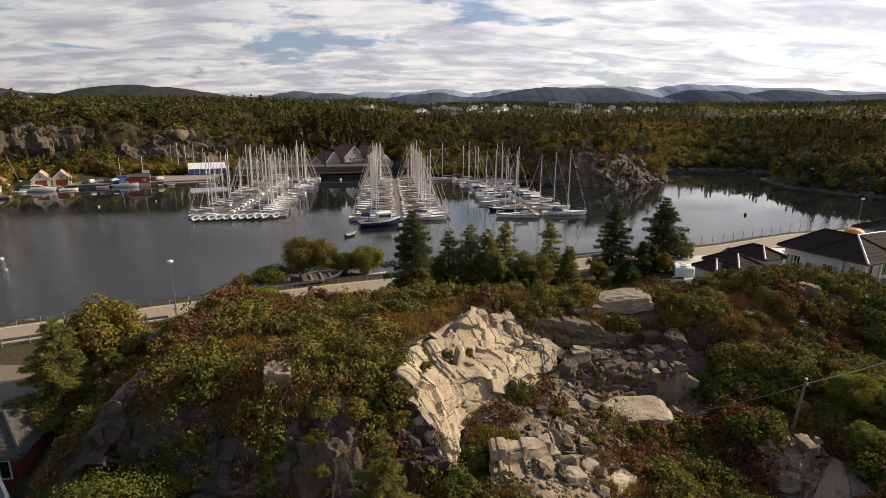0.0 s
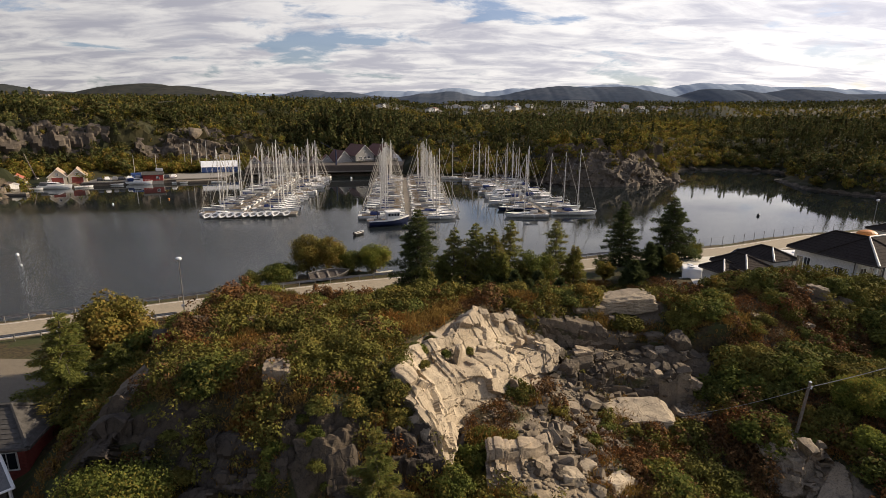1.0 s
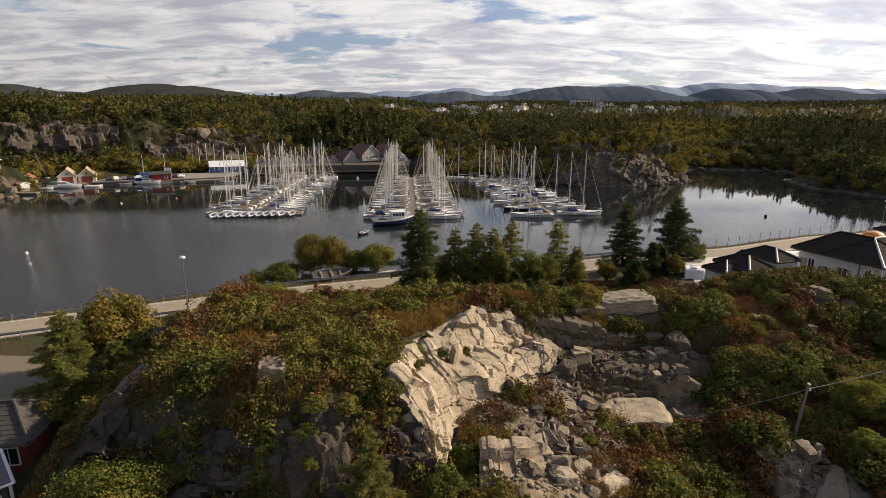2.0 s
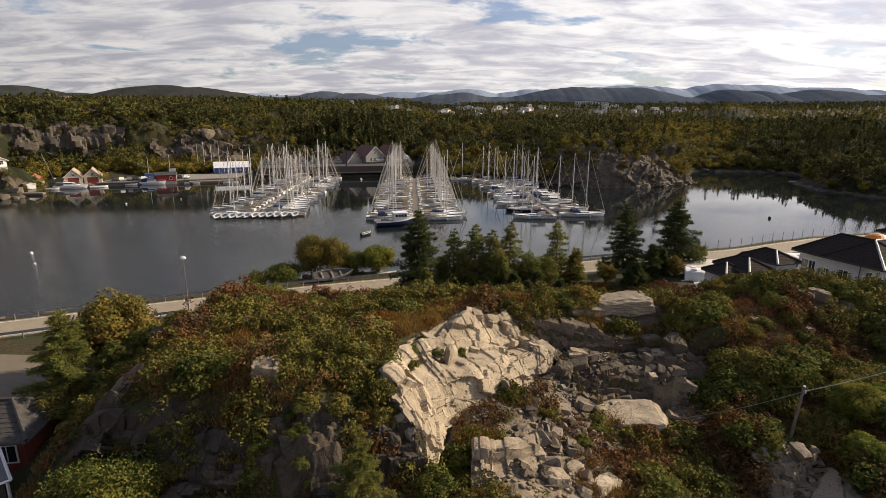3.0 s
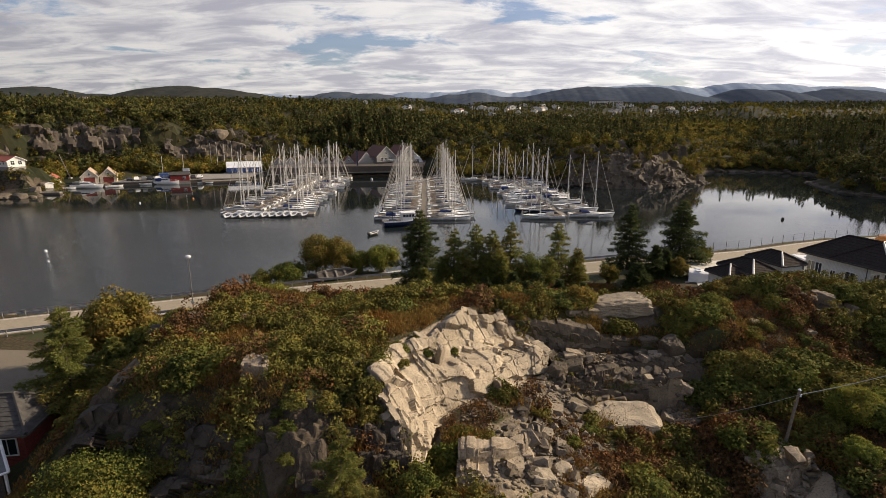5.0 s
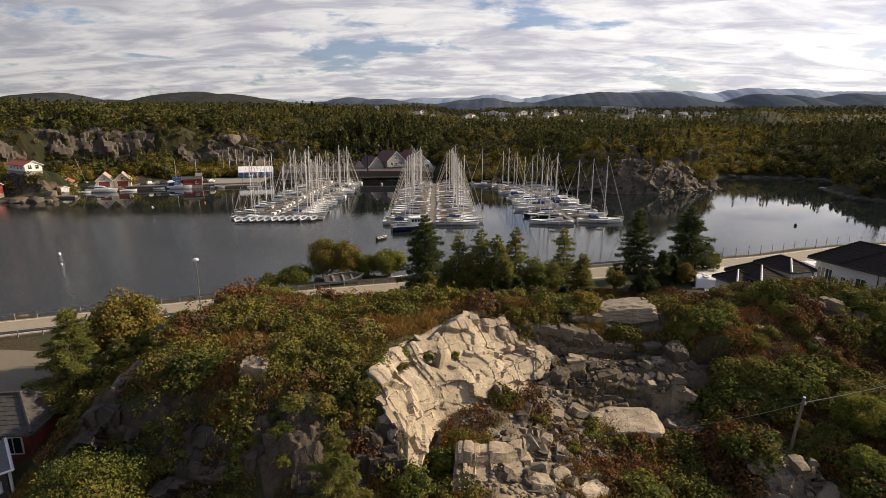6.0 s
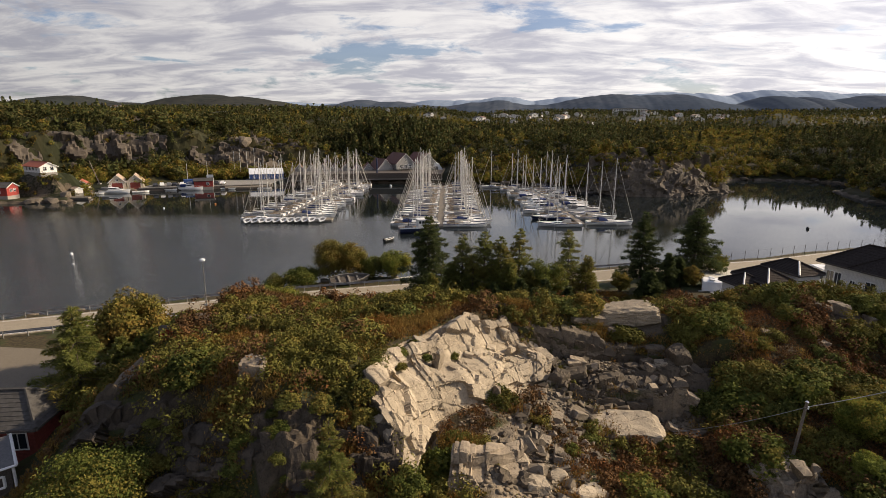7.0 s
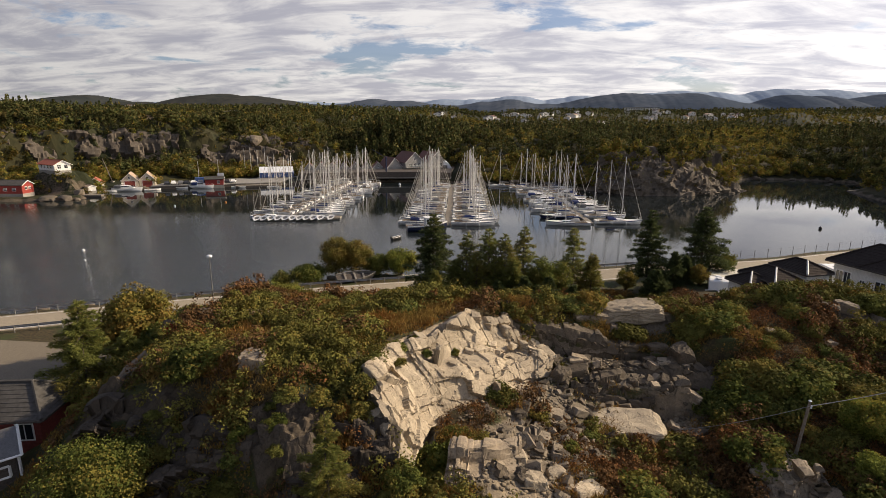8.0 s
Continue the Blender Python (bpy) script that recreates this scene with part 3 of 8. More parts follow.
def far_land(x, y, d):
    """Quays, crags and wooded hills across the water."""
    quay = smooth(-150, -135, x) * smooth(-20, -34, x)
    crag = smooth(30, 44, x) * smooth(112, 96, x) * smooth(300, 250, y)
    near_rise = 1.4 + quay * 0.2
    west = smooth(0, -200, x)
    scarp = smooth(-270, -240, x) * smooth(-75, -105, x)
    steep = 0.12 * smooth(26, 42, d) + 0.70 * smooth(43, 50, d) + 0.18 * smooth(58, 90, d)
    climb = smooth(18 + 22 * quay, 75, d)
    rise = 5 * smooth(0, 14, d) * (1 - quay) + (9 + 13 * west) * (climb + (steep - climb) * scarp) + 3 * smooth(60, 300, d)
    rise = rise + scarp * (facets(x, y, 7.0, 9, 1.2, 0.5) * 4.5 + facets(x, y, 3.5, 15, 1.0, 0.5) * 2.0) * smooth(28, 44, d) * smooth(85, 60, d)
    rise = rise + crag * 7 * smooth(0, 8, d) - smooth(-130, -150, x) * smooth(240, 180, y) * 6 * smooth(0, 14, d)
    roll = fractal(x, y, 160.0, 5, 60) * 6 * smooth(20, 120, d) + fractal(x, y, 45, 4, 70) * 3 * smooth(8, 40, d)
    east = smooth(-250, 250, x)
    out = 4 * smooth(250, 520, d) + (19 + 12 * east) * smooth(520, 1150, d) + (6 + 16 * east) * smooth(1000, 1700, d) + fractal(x, y, 500.0, 4, 80) * 8 * smooth(300, 1000, d)
    out = out + 24 * np.exp(-((x - 430) / 60) ** 2 - ((y - 920) / 90) ** 2)
    steps = (np.floor(d * 0.35 + facets(x, y, 4.5, 9, 1.0, 0.3) * 3) * 1.6 - d * 0.4 + facets(x, y, 2.5, 19, 1.0, 0.3) * 2.5) * crag * smooth(1, 5, d) * smooth(30, 12, d)
    # the rock under the village house
    knoll = np.exp(-((x + 164) / 13) ** 4 - ((y - 177) / 6.5) ** 4) * smooth(0.5, 4, d)
    base = near_rise * smooth(0, 1.5, d) + rise + roll + out + steps - 0.3
    return base + (8.3 + (facets(x, y, 4.0, 12, 1.0, 0.3) * 3.0 + facets(x, y, 2.2, 14, 1.0, 0.3) * 1.6) * smooth(0.95, 0.5, knoll) - base) * knoll


def land(x, y):
    """Height of the ground at any place."""
    x, y = np.asarray(x, float), np.asarray(y, float)
    bare, cut = bareness(x, y)
    h = hill(x, y)
    close = smooth(-60, -40, x) * smooth(60, 50, x) * smooth(66, 58, y)
    h = h + close * fractal(x, y, 5.0, 4) * 0.4
    rocky = close * bare > 0.002
    if rocky.any():
        h = np.array(h)
        xr, yr, hr = x[rocky], y[rocky], h[rocky]
        h[rocky] = hr + (close * bare)[rocky] * (ledges(xr, yr, hr) - hr)
    h = np.where(x < -28, h + (3.0 - h) * smooth(-28, -33, x), h)
    yard = smooth(24.5, 27, x) * smooth(56.5, 59, y)
    h = h + (7.2 - h) * yard
    d = y - road_y(x)
    rz = road_z(x)
    h = h + (rz - 0.12 - h) * smooth(-16, -7.2, d)
    strip = 1.2 + 4.2 * np.exp(-((x + 20) / 9) ** 2)
    near = np.where(d > strip, rz - 0.12 - (rz + 3) * smooth(0, 5.5, d - strip), h)
    out = np.array(near)
    off = d > strip + 5.5
    if off.any():
        xo, yo = x[off], y[off]
        sd = shore_distance(xo, yo)
        bed = np.full(xo.shape, -3.0) + 2.7 * smooth(-5, 0, sd)
        out[off] = np.where(sd > 0, far_land(xo, yo, np.maximum(sd, 0)), bed)
    return out


def land_at(x, y):
    return float(land(np.array([x]), np.array([y]))[0])


# ---- ground, water, road ----
def spread(lo, hi, step):
    return np.arange(lo, hi, step)


def grow(start, end, first, ratio):
    out, v, s = [], start, first
    while (v < end) if end > start else (v > end):
        out.append(v)
        s *= ratio
        v += s if end > start else -s
    out.append(end)
    return np.array(out)


def build_ground():
    west, east = grow(-250, -4500, 4, 1.12)[::-1], grow(250, 4500, 4, 1.12)
    fields = (
        (np.concatenate([west, spread(-247, -42, 5.0), spread(-42, -22, 0.4), spread(-22, 22, 0.11), spread(22, 27, 0.14), spread(27, 46, 0.4), spread(46, 250, 5.0), east]),
         np.concatenate([grow(19, -400, 1, 1.3)[::-1][:-1], spread(19, 44, 0.11), spread(44, 48, 0.2), spread(48, 61.9, 0.5), [62.0]])),
        (np.concatenate([west, spread(-248, 249, 2.0), east]),
         np.concatenate([[62.0], spread(63, 132, 1.2), spread(132, 330, 1.7), grow(330, 4700, 3, 1.06)])))
    v, quads, first = [], [], 0
    for xs, ys in fields:
        gx, gy = np.meshgrid(xs, ys)
        nx, ny = len(xs), len(ys)
        v.append(np.stack([gx.ravel(), gy.ravel(), land(gx.ravel(), gy.ravel())], 1))
        i = first + (np.arange(ny - 1)[:, None] * nx + np.arange(nx - 1)[None]).ravel()
        quads.append(np.stack([i, i + 1, i + 1 + nx, i + nx], 1))
        first += nx * ny
    v = np.concatenate(v)
    me = raw_mesh("ground", v, np.concatenate(quads), "ground", True)
    bare, cut = bareness(v[:, 0], v[:, 1])
    sd = shore_distance(v[:, 0], v[:, 1])
    is_far = (sd > -6) & (v[:, 1] > 125)
    steep = np.abs(fractal(v[:, 0], v[:, 1], 30.0, 3, 90))
    crag = smooth(30, 44, v[:, 0]) * smooth(112, 96, v[:, 0]) * smooth(300, 250, v[:, 1]) * smooth(34, 10, sd)
    rim = smooth(2.2, 0.6, sd)
    scarp = smooth(-265, -240, v[:, 0]) * smooth(-85, -105, v[:, 0]) * smooth(24, 34, sd) * smooth(95, 70, sd)
    bare = np.where(is_far, np.clip(0.9 * crag + rim * 0.9 + 0.55 * smooth(0.55, 0.8, steep) * smooth(420, 200, v[:, 1]) + 0.30 * scarp * smooth(34, 42, sd) * smooth(74, 58, sd) + 0.5 * np.exp(-((v[:, 0] + 164) / 16) ** 4 - ((v[:, 1] - 172) / 7) ** 4), 0, 1), bare)
    cut = np.where(is_far, 0.1, cut)
    for name, values in (("bare", bare), ("cut", cut), ("wood", is_far.astype(float))):
        me.attributes.new(name, "FLOAT", "POINT").data.foreach_set("value", values.astype(np.float32))
    return tagged(new("ground", me), "rocky moorland ground with bare stone and wooded hills", "ground", kind="structure")


build_ground()


def build_water():
    me = raw_mesh("water", [(-4500, -400, 0), (4500, -400, 0), (4500, 600, 0), (-4500, 600, 0)], [(0, 1, 2, 3)], "water")
    tagged(new("water", me), "dark calm sea inlet with faint ripples", "water", kind="structure")


build_water()


def ribbon(name, offs, mat, x0, x1, lift, label, category, step=2.0, thick=0.25):
    """A strip along the road between two distances from its water-side edge."""
    xs = np.arange(x0, x1, step)
    bm = bmesh.new()
    rows = []
    for x in xs:
        dx = np.array([1.0, float(road_y(x + 0.5) - road_y(x - 0.5))])
        dx /= np.hypot(*dx)
        nrm = np.array([-dx[1], dx[0]])
        p = np.array([x, float(road_y(x))])
        z = float(road_z(x)) + lift
        rows.append([bm.verts.new((*(p + nrm * o), zz)) for o, zz in ((offs[0], z - thick), (offs[0], z), (offs[1], z), (offs[1], z - thick))])
    for a, b in zip(rows, rows[1:]):
        for k in range(3):
            bm.faces.new((a[k], b[k], b[k + 1], a[k + 1]))
    ob = part(name, bm, mat)
    return tagged(ob, label, category, kind="structure")


ribbon("road", (-6.4, -0.6), "asphalt", -120, 130, 0.0, "pale worn asphalt road along the water", "road")
ribbon("road_marking", (-5.95, -5.85), "white_paint", -120, 130, 0.012, "white painted edge line on the road", "road", thick=0.008)
ribbon("road_marking", (-1.15, -1.05), "white_paint", -120, 130, 0.012, "white painted edge line on the road", "road", thick=0.008)


def guard_rail(off, x0, x1, label):
    """Galvanised rail on posts beside the road."""
    g = thing("guard_rail", pose(x0, float(road_y(x0)), float(road_z(x0))), label, "guard rail")
    base = Vector((x0, float(road_y(x0)), float(road_z(x0))))
    bm = bmesh.new()
    rows, posts = [], []
    for i, x in enumerate(np.arange(x0, x1, 2.0)):
        d = np.array([1.0, float(road_y(x + 0.5) - road_y(x - 0.5))])
        d /= np.hypot(*d)
        nrm = np.array([-d[1], d[0]])
        p = np.array([x, float(road_y(x))]) + nrm * off
        z = float(road_z(x))
        prof = [(-0.02, 0.42), (0.05, 0.50), (-0.02, 0.58), (0.05, 0.66), (-0.02, 0.74)]
        rows.append([bm.verts.new(Vector((*(p + nrm * o), z + h)) - base) for o, h in prof] + [bm.verts.new(Vector((*(p + nrm * (o - 0.03)), z + h)) - base) for o, h in prof[::-1]])
        posts.append(Vector((*(p - nrm * 0.1), z)) - base)
    for a, b in zip(rows, rows[1:]):
        for k in range(10):
            bm.faces.new((a[k], b[k], b[(k + 1) % 10], a[(k + 1) % 10]))
    part("rail", bm, "galvanised", g)
    bm = box(bmesh.new(), -0.05, 0.05, -0.05, 0.05, -0.4, 0.72, 0.01)
    first = part("post", bm, "galvanised", g)
    first.location = posts[0]
    for p in posts[1:]:
        o = first.copy()
        scene.collection.objects.link(o)
        o.location = p
    return g


guard_rail(-0.2, -110, 30, "galvanised steel guard rail above the water")
guard_rail(-7.0, -110, -36, "galvanised steel guard rail beside the verge")


def wire_fence():
    """A mesh fence with slim posts on the sea side of the road."""
    f = thing("wire_fence", pose(36, float(road_y(36)), float(road_z(36))), "tall thin-posted wire fence above the water", "fence")
    base = Vector((36, float(road_y(36)), float(road_z(36))))
    tops, post = [], None
    for x in np.arange(36, 112, 2.6):
        p = Vector((x, float(road_y(x)) + 0.3, float(road_z(x)) - 0.1)) - base
        if post is None:
            post = part("post", rod(bmesh.new(), (0, 0, -0.3), (0, 0, 1.7), 0.035), "dark_timber", f)
            post.location = p
        else:
            o = post.copy()
            scene.collection.objects.link(o)
            o.location = p
        tops.append(p)
    for h in (0.3, 0.75, 1.2, 1.6):
        bm = bmesh.new()
        for a, b in zip(tops, tops[1:]):
            rod(bm, a + Vector((0, 0, h)), b + Vector((0, 0, h)), 0.006, sides=4)
        part("wire", bm, "dark_timber", f)


wire_fence()


# ---- stone ----
def rock_hull(rng, sx, sy, sz, n=16, boxy=0.7):
    """An angular broken block."""
    bm = bmesh.new()
    for c in range(8):
        p = np.array([1.0 if c & 1 else -1.0, 1.0 if c & 2 else -1.0, 1.0 if c & 4 else -1.0])
        p = p * rng.uniform(0.62, 1.0, 3)
        if rng.random() < boxy:
            ends = [p]
        else:
            ends = [p * (1 - rng.uniform(0.2, 0.9) * np.eye(3)[a]) for a in range(3)]
        for q in ends:
            bm.verts.new((q[0] * sx, q[1] * sy, q[2] * sz))
    for _ in range(3):
        q = rng.normal(size=3)
        q = q / np.linalg.norm(q) * rng.uniform(0.8, 1.05)
        bm.verts.new((q[0] * sx, q[1] * sy, q[2] * sz))
    r = bmesh.ops.convex_hull(bm, input=bm.verts)
    loose = [v for v in bm.verts if not v.link_faces]
    bmesh.ops.delete(bm, geom=loose, context="VERTS")
    bmesh.ops.dissolve_limit(bm, angle_limit=radians(9), verts=bm.verts, edges=bm.edges)
    return bm


def rough_rock(rng, sx, sy, sz, level=3, planes=14, grain=0.025):
    """A block bounded by uneven joint planes, with a worn, pitted skin."""
    bm = bmesh.new()
    bmesh.ops.create_icosphere(bm, subdivisions=level, radius=1.0)
    v = np.array([p.co[:] for p in bm.verts])
    v /= np.linalg.norm(v, axis=1)[:, None]
    n = rng.normal(size=(planes, 3))
    n /= np.linalg.norm(n, axis=1)[:, None]
    n[:6] = np.array([(1, 0, 0), (-1, 0, 0), (0, 1, 0), (0, -1, 0), (0, 0, 1), (0, 0, -1)]) + rng.normal(0, 0.22, (6, 3))
    d = rng.uniform(0.72, 1.0, planes)
    d[:6] = rng.uniform(0.62, 0.85, 6)
    k = v @ n.T
    r = np.where(k > 0.05, d[None] / np.maximum(k, 0.05), 9.0).min(1)
    for p, q, s in zip(bm.verts, v, r):
        s *= 1 + grain * noise.fractal(Vector(q) * 3.0 + Vector(d[:3] * 9), 0.6, 2.1, 4)
        p.co = (q[0] * s * sx, q[1] * s * sy, q[2] * s * sz)
    return bm


ROCK_RNG = np.random.default_rng(11)


def rock_set(mat, count, size, level=3, planes=16):
    out = []
    for _ in range(count):
        s = [a * ROCK_RNG.uniform(0.8, 1.2) for a in size]
        bm = rough_rock(ROCK_RNG, *s, level=level, planes=planes)
        me = bpy.data.meshes.new("rock")
        bm.to_mesh(me)
        bm.free()
        me.materials.append(MATS[mat])
        out.append(me)
    return out


def weather(bm, cuts, depth):
    """Breaks the flat faces and sharp edges of a block."""
    bmesh.ops.triangulate(bm, faces=bm.faces)
    for _ in range(cuts):
        bmesh.ops.subdivide_edges(bm, edges=[e for e in bm.edges if e.calc_length() > 0.16], cuts=1, use_grid_fill=True)
        bmesh.ops.triangulate(bm, faces=bm.faces)
    bm.normal_update()
    off = Vector(ROCK_RNG.uniform(0, 50, 3))
    moved = []
    for v in bm.verts:
        sharp = max((e.calc_face_angle(0.0) for e in v.link_edges), default=0.0)
        p = v.co * 3.2 + off
        d = noise.fractal(p, 0.7, 2.1, 4) * 0.8 + noise.cell(v.co * 5.0 + off) * 0.35
        moved.append(v.co + v.normal * depth * (d - (0.5 + 0.9 * noise.noise(p * 1.7)) * min(sharp, 1.0)))
    for v, p in zip(bm.verts, moved):
        v.co = p


def hull_set(mat, count, boxy, worn=0):
    out = []
    for _ in range(count):
        bm = rock_hull(ROCK_RNG, *(0.55 * ROCK_RNG.uniform(0.85, 1.15, 3)), boxy=boxy)
        if worn:
            weather(bm, worn, 0.05)
        me = bpy.data.meshes.new("rock")
        bm.to_mesh(me)
        bm.free()
        me.materials.append(MATS[mat])
        out.append(me)
    return out


BIG_CUT = hull_set("cut_stone", 10, 0.45, 3)
SLAB_GREY = hull_set("grey_stone", 12, 0.55, 3)
SLAB_CLIFF = hull_set("shaded_cliff_stone", 12, 0.55, 3)
SLAB_KNOB = hull_set("knob_stone", 10, 0.45, 3)
BIG_GREY = hull_set("grey_stone", 10, 0.2, 3)
SMALL_CUT = hull_set("scree_stone", 10, 0.4)
SMALL_GREY = hull_set("grey_stone", 10, 0.4)
SHORE_ROCK = rock_set("shore_stone", 6, (0.6, 0.6, 0.6), 3, 18)


def place_rock(me, x, y, sx, sy, sz, rz=0.0, rx=0.0, ry=0.0, sink=0.3, name="boulder", label="", category="rock", group=""):
    ob = new(name, me)
    ob.matrix_basis = Matrix.Translation((x, y, land_at(x, y) + sz * (0.5 - sink))) @ Euler((radians(rx), radians(ry), radians(rz))).to_matrix().to_4x4() @ Matrix.Diagonal((sx, sy, sz, 1))
    return tagged(ob, label, category, group)


def quarry_rocks():
    rng = np.random.default_rng(5)
    # broken end of the face, towards the drop; dark stone paints its shade
    for i in range(12):
        x, y = -4.4 + 0.55 * (i % 4) + rng.normal(0, 0.15), 24.6 - 0.7 * (i // 4) + rng.normal(0, 0.15)
        s = rng.uniform(0.8, 1.2)
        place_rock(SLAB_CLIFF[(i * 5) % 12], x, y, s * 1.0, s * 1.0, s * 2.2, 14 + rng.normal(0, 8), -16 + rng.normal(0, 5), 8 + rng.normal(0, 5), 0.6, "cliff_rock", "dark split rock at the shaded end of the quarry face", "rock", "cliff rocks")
    # loose blocks on the shelf and the crest of the face
    for x, y, z, sx, sy, sz, rz in ((-1.5, 33.2, 10.9, 0.55, 1.0, 1.6, -14), (0.5, 39.4, 11.4, 0.9, 0.8, 0.8, 20), (1.5, 39.9, 10.7, 1.2, 0.8, 0.6, -15), (2.9, 40.4, 10.1, 0.9, 0.9, 0.9, 40), (1.9, 38.5, 9.5, 0.8, 0.7, 0.6, 5), (-3.0, 33.9, 11.7, 0.8, 1.3, 0.6, 35), (3.5, 39.3, 9.2, 0.7, 0.5, 0.5, 60), (4.4, 40.3, 9.0, 0.9, 0.7, 0.6, 15), (2.4, 37.9, 9.3, 0.6, 0.5, 0.4, 80), (0.3, 36.3, 9.9, 0.8, 0.6, 0.4, 10)):
        ob = place_rock(BIG_CUT[int(abs(x * 7)) % 10], x, y, sx, sy, sz, rz, 6, 10, 0.35, "rock_crest", "pale upright rock on the crest of the quarry", "rock", "quarry crest")
        ob.matrix_basis.translation.z = z
    # broken blocks on the benches, mostly in the darker stone that carries their shade
    for i in range(46):
        x = rng.uniform(6.5, 18)
        y = (42.0 + 0.1 * (x - 8) - rng.uniform(0.1, 1.0)) if i % 2 else 38.5 + 0.06 * (x - 12) + rng.uniform(-0.5, 1.6)
        if not i % 2 and x < 8.8:
            continue
        s = rng.uniform(0.45, 1.0)
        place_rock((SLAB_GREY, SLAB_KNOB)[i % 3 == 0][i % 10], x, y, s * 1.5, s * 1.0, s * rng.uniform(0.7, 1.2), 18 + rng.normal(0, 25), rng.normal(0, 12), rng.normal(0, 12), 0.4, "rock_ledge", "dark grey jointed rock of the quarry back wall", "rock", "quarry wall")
    # split blocks on the floor
    for x, y, sx, sy, sz, rz in ((3.6, 28.0, 2.4, 1.4, 0.9, 12), (4.9, 26.1, 1.3, 1.1, 0.9, 20), (6.3, 27.9, 1.4, 1.0, 0.7, 33), (8.0, 27.2, 1.9, 1.0, 0.8, 40)):
        place_rock(BIG_CUT[int(x * 3) % 10], x, y, sx, sy, sz, rz, 0, 4, 0.35, "stone_block", "square-split pale stone block on the quarry floor", "rock", "quarry blocks")
    place_rock(BIG_CUT[4], 11.6, 36.0, 5.2, 2.8, 1.3, 4, 12, -4, 0.5, "boulder", "large flat-topped pale boulder on the quarry floor", "rock")
    for x, y, sx, sy, sz, rz in ((12.9, 39.4, 0.9, 0.8, 1.1, 10), (8.4, 39.8, 2.2, 1.2, 1.1, 15), (7.2, 38.6, 1.4, 1.2, 1.3, 50), (9.1, 35.9, 1.5, 0.7, 0.9, -50), (17.4, 42.6, 1.8, 1.4, 2.2, 20), (20.2, 36.2, 1.2, 0.9, 0.6, 0), (17.0, 36.4, 1.4, 0.7, 0.7, 30), (14.8, 30.9, 3.6, 1.6, 0.9, 8), (12.4, 29.6, 1.8, 1.2, 0.8, 25), (15.7, 43.9, 2.0, 1.0, 1.0, 5)):
        place_rock(BIG_GREY[int(x * 3) % 10], x, y, sx, sy, sz, rz, 6, -8, 0.35, "boulder", "grey broken boulder among quarry rubble", "rock", "quarry boulders")
    # scree stones one can count
    small_cut, small_grey = SMALL_CUT, SMALL_GREY
    k = 0
    while k < 295:
        x, y = rng.uniform(0.5, 19), rng.uniform(25, 42)
        if x - float(quarry_foot(y)) < 0.2 or y > float(quarry_wall(x)) - 0.6:
            continue
        heap = math.exp(-((x - 5.5 - (y - 30) * 0.25) / 3.0) ** 2) + 0.8 * math.exp(-((x - 14) / 4) ** 2 - ((y - 38) / 4) ** 2)
        if rng.random() > heap or float(heath_floor(x, y)) > rng.random() + 0.1:
            continue
        s = rng.uniform(0.2, 0.7) * (1.35 if rng.random() < 0.2 else 1)
        set_ = small_cut if rng.random() < 0.5 else small_grey
        place_rock(set_[k % 10], x, y, s * rng.uniform(0.9, 1.9), s, s * rng.uniform(0.35, 0.8), rng.uniform(0, 360), rng.normal(0, 22), rng.normal(0, 22), 0.2, "stone", "loose broken stone in the quarry scree", "rock", "quarry scree")
        k += 1


quarry_rocks()


def joint_cells(p, size, seed, tip):
    """Jointed rock in three directions: each cell of stone stands out or back by its own amount, -0.5 to 0.5, and leans."""
    q = p / np.asarray(size, float)
    q[:, :2] += 0.22 * np.sin(q[:, 1::-1] * 2.1 + seed)
    base = np.floor(q)
    best, out = np.full(len(q), 9.0), np.zeros(len(q))
    for di in (-1, 0, 1):
        for dj in (-1, 0, 1):
            for dk in (-1, 0, 1):
                i, j, k = base[:, 0] + di, base[:, 1] + dj, base[:, 2] + dk
                code = i * 31 + k * 57
                d = np.stack([q[:, 0] - i - 0.15 - 0.7 * hash2(code, j, seed), q[:, 1] - j - 0.15 - 0.7 * hash2(code, j, seed + 1), q[:, 2] - k - 0.15 - 0.7 * hash2(code, j, seed + 2)], 1)
                far = np.abs(d).max(1) + 0.25 * (d * d).sum(1)
                lean = sum(d[:, a] * (hash2(code, j, seed + 4 + a) - 0.5) for a in range(3))
                z = hash2(code, j, seed + 3) - 0.5 + tip * lean
                out = np.where(far < best, z, out)
                best = np.minimum(far, best)
    return out


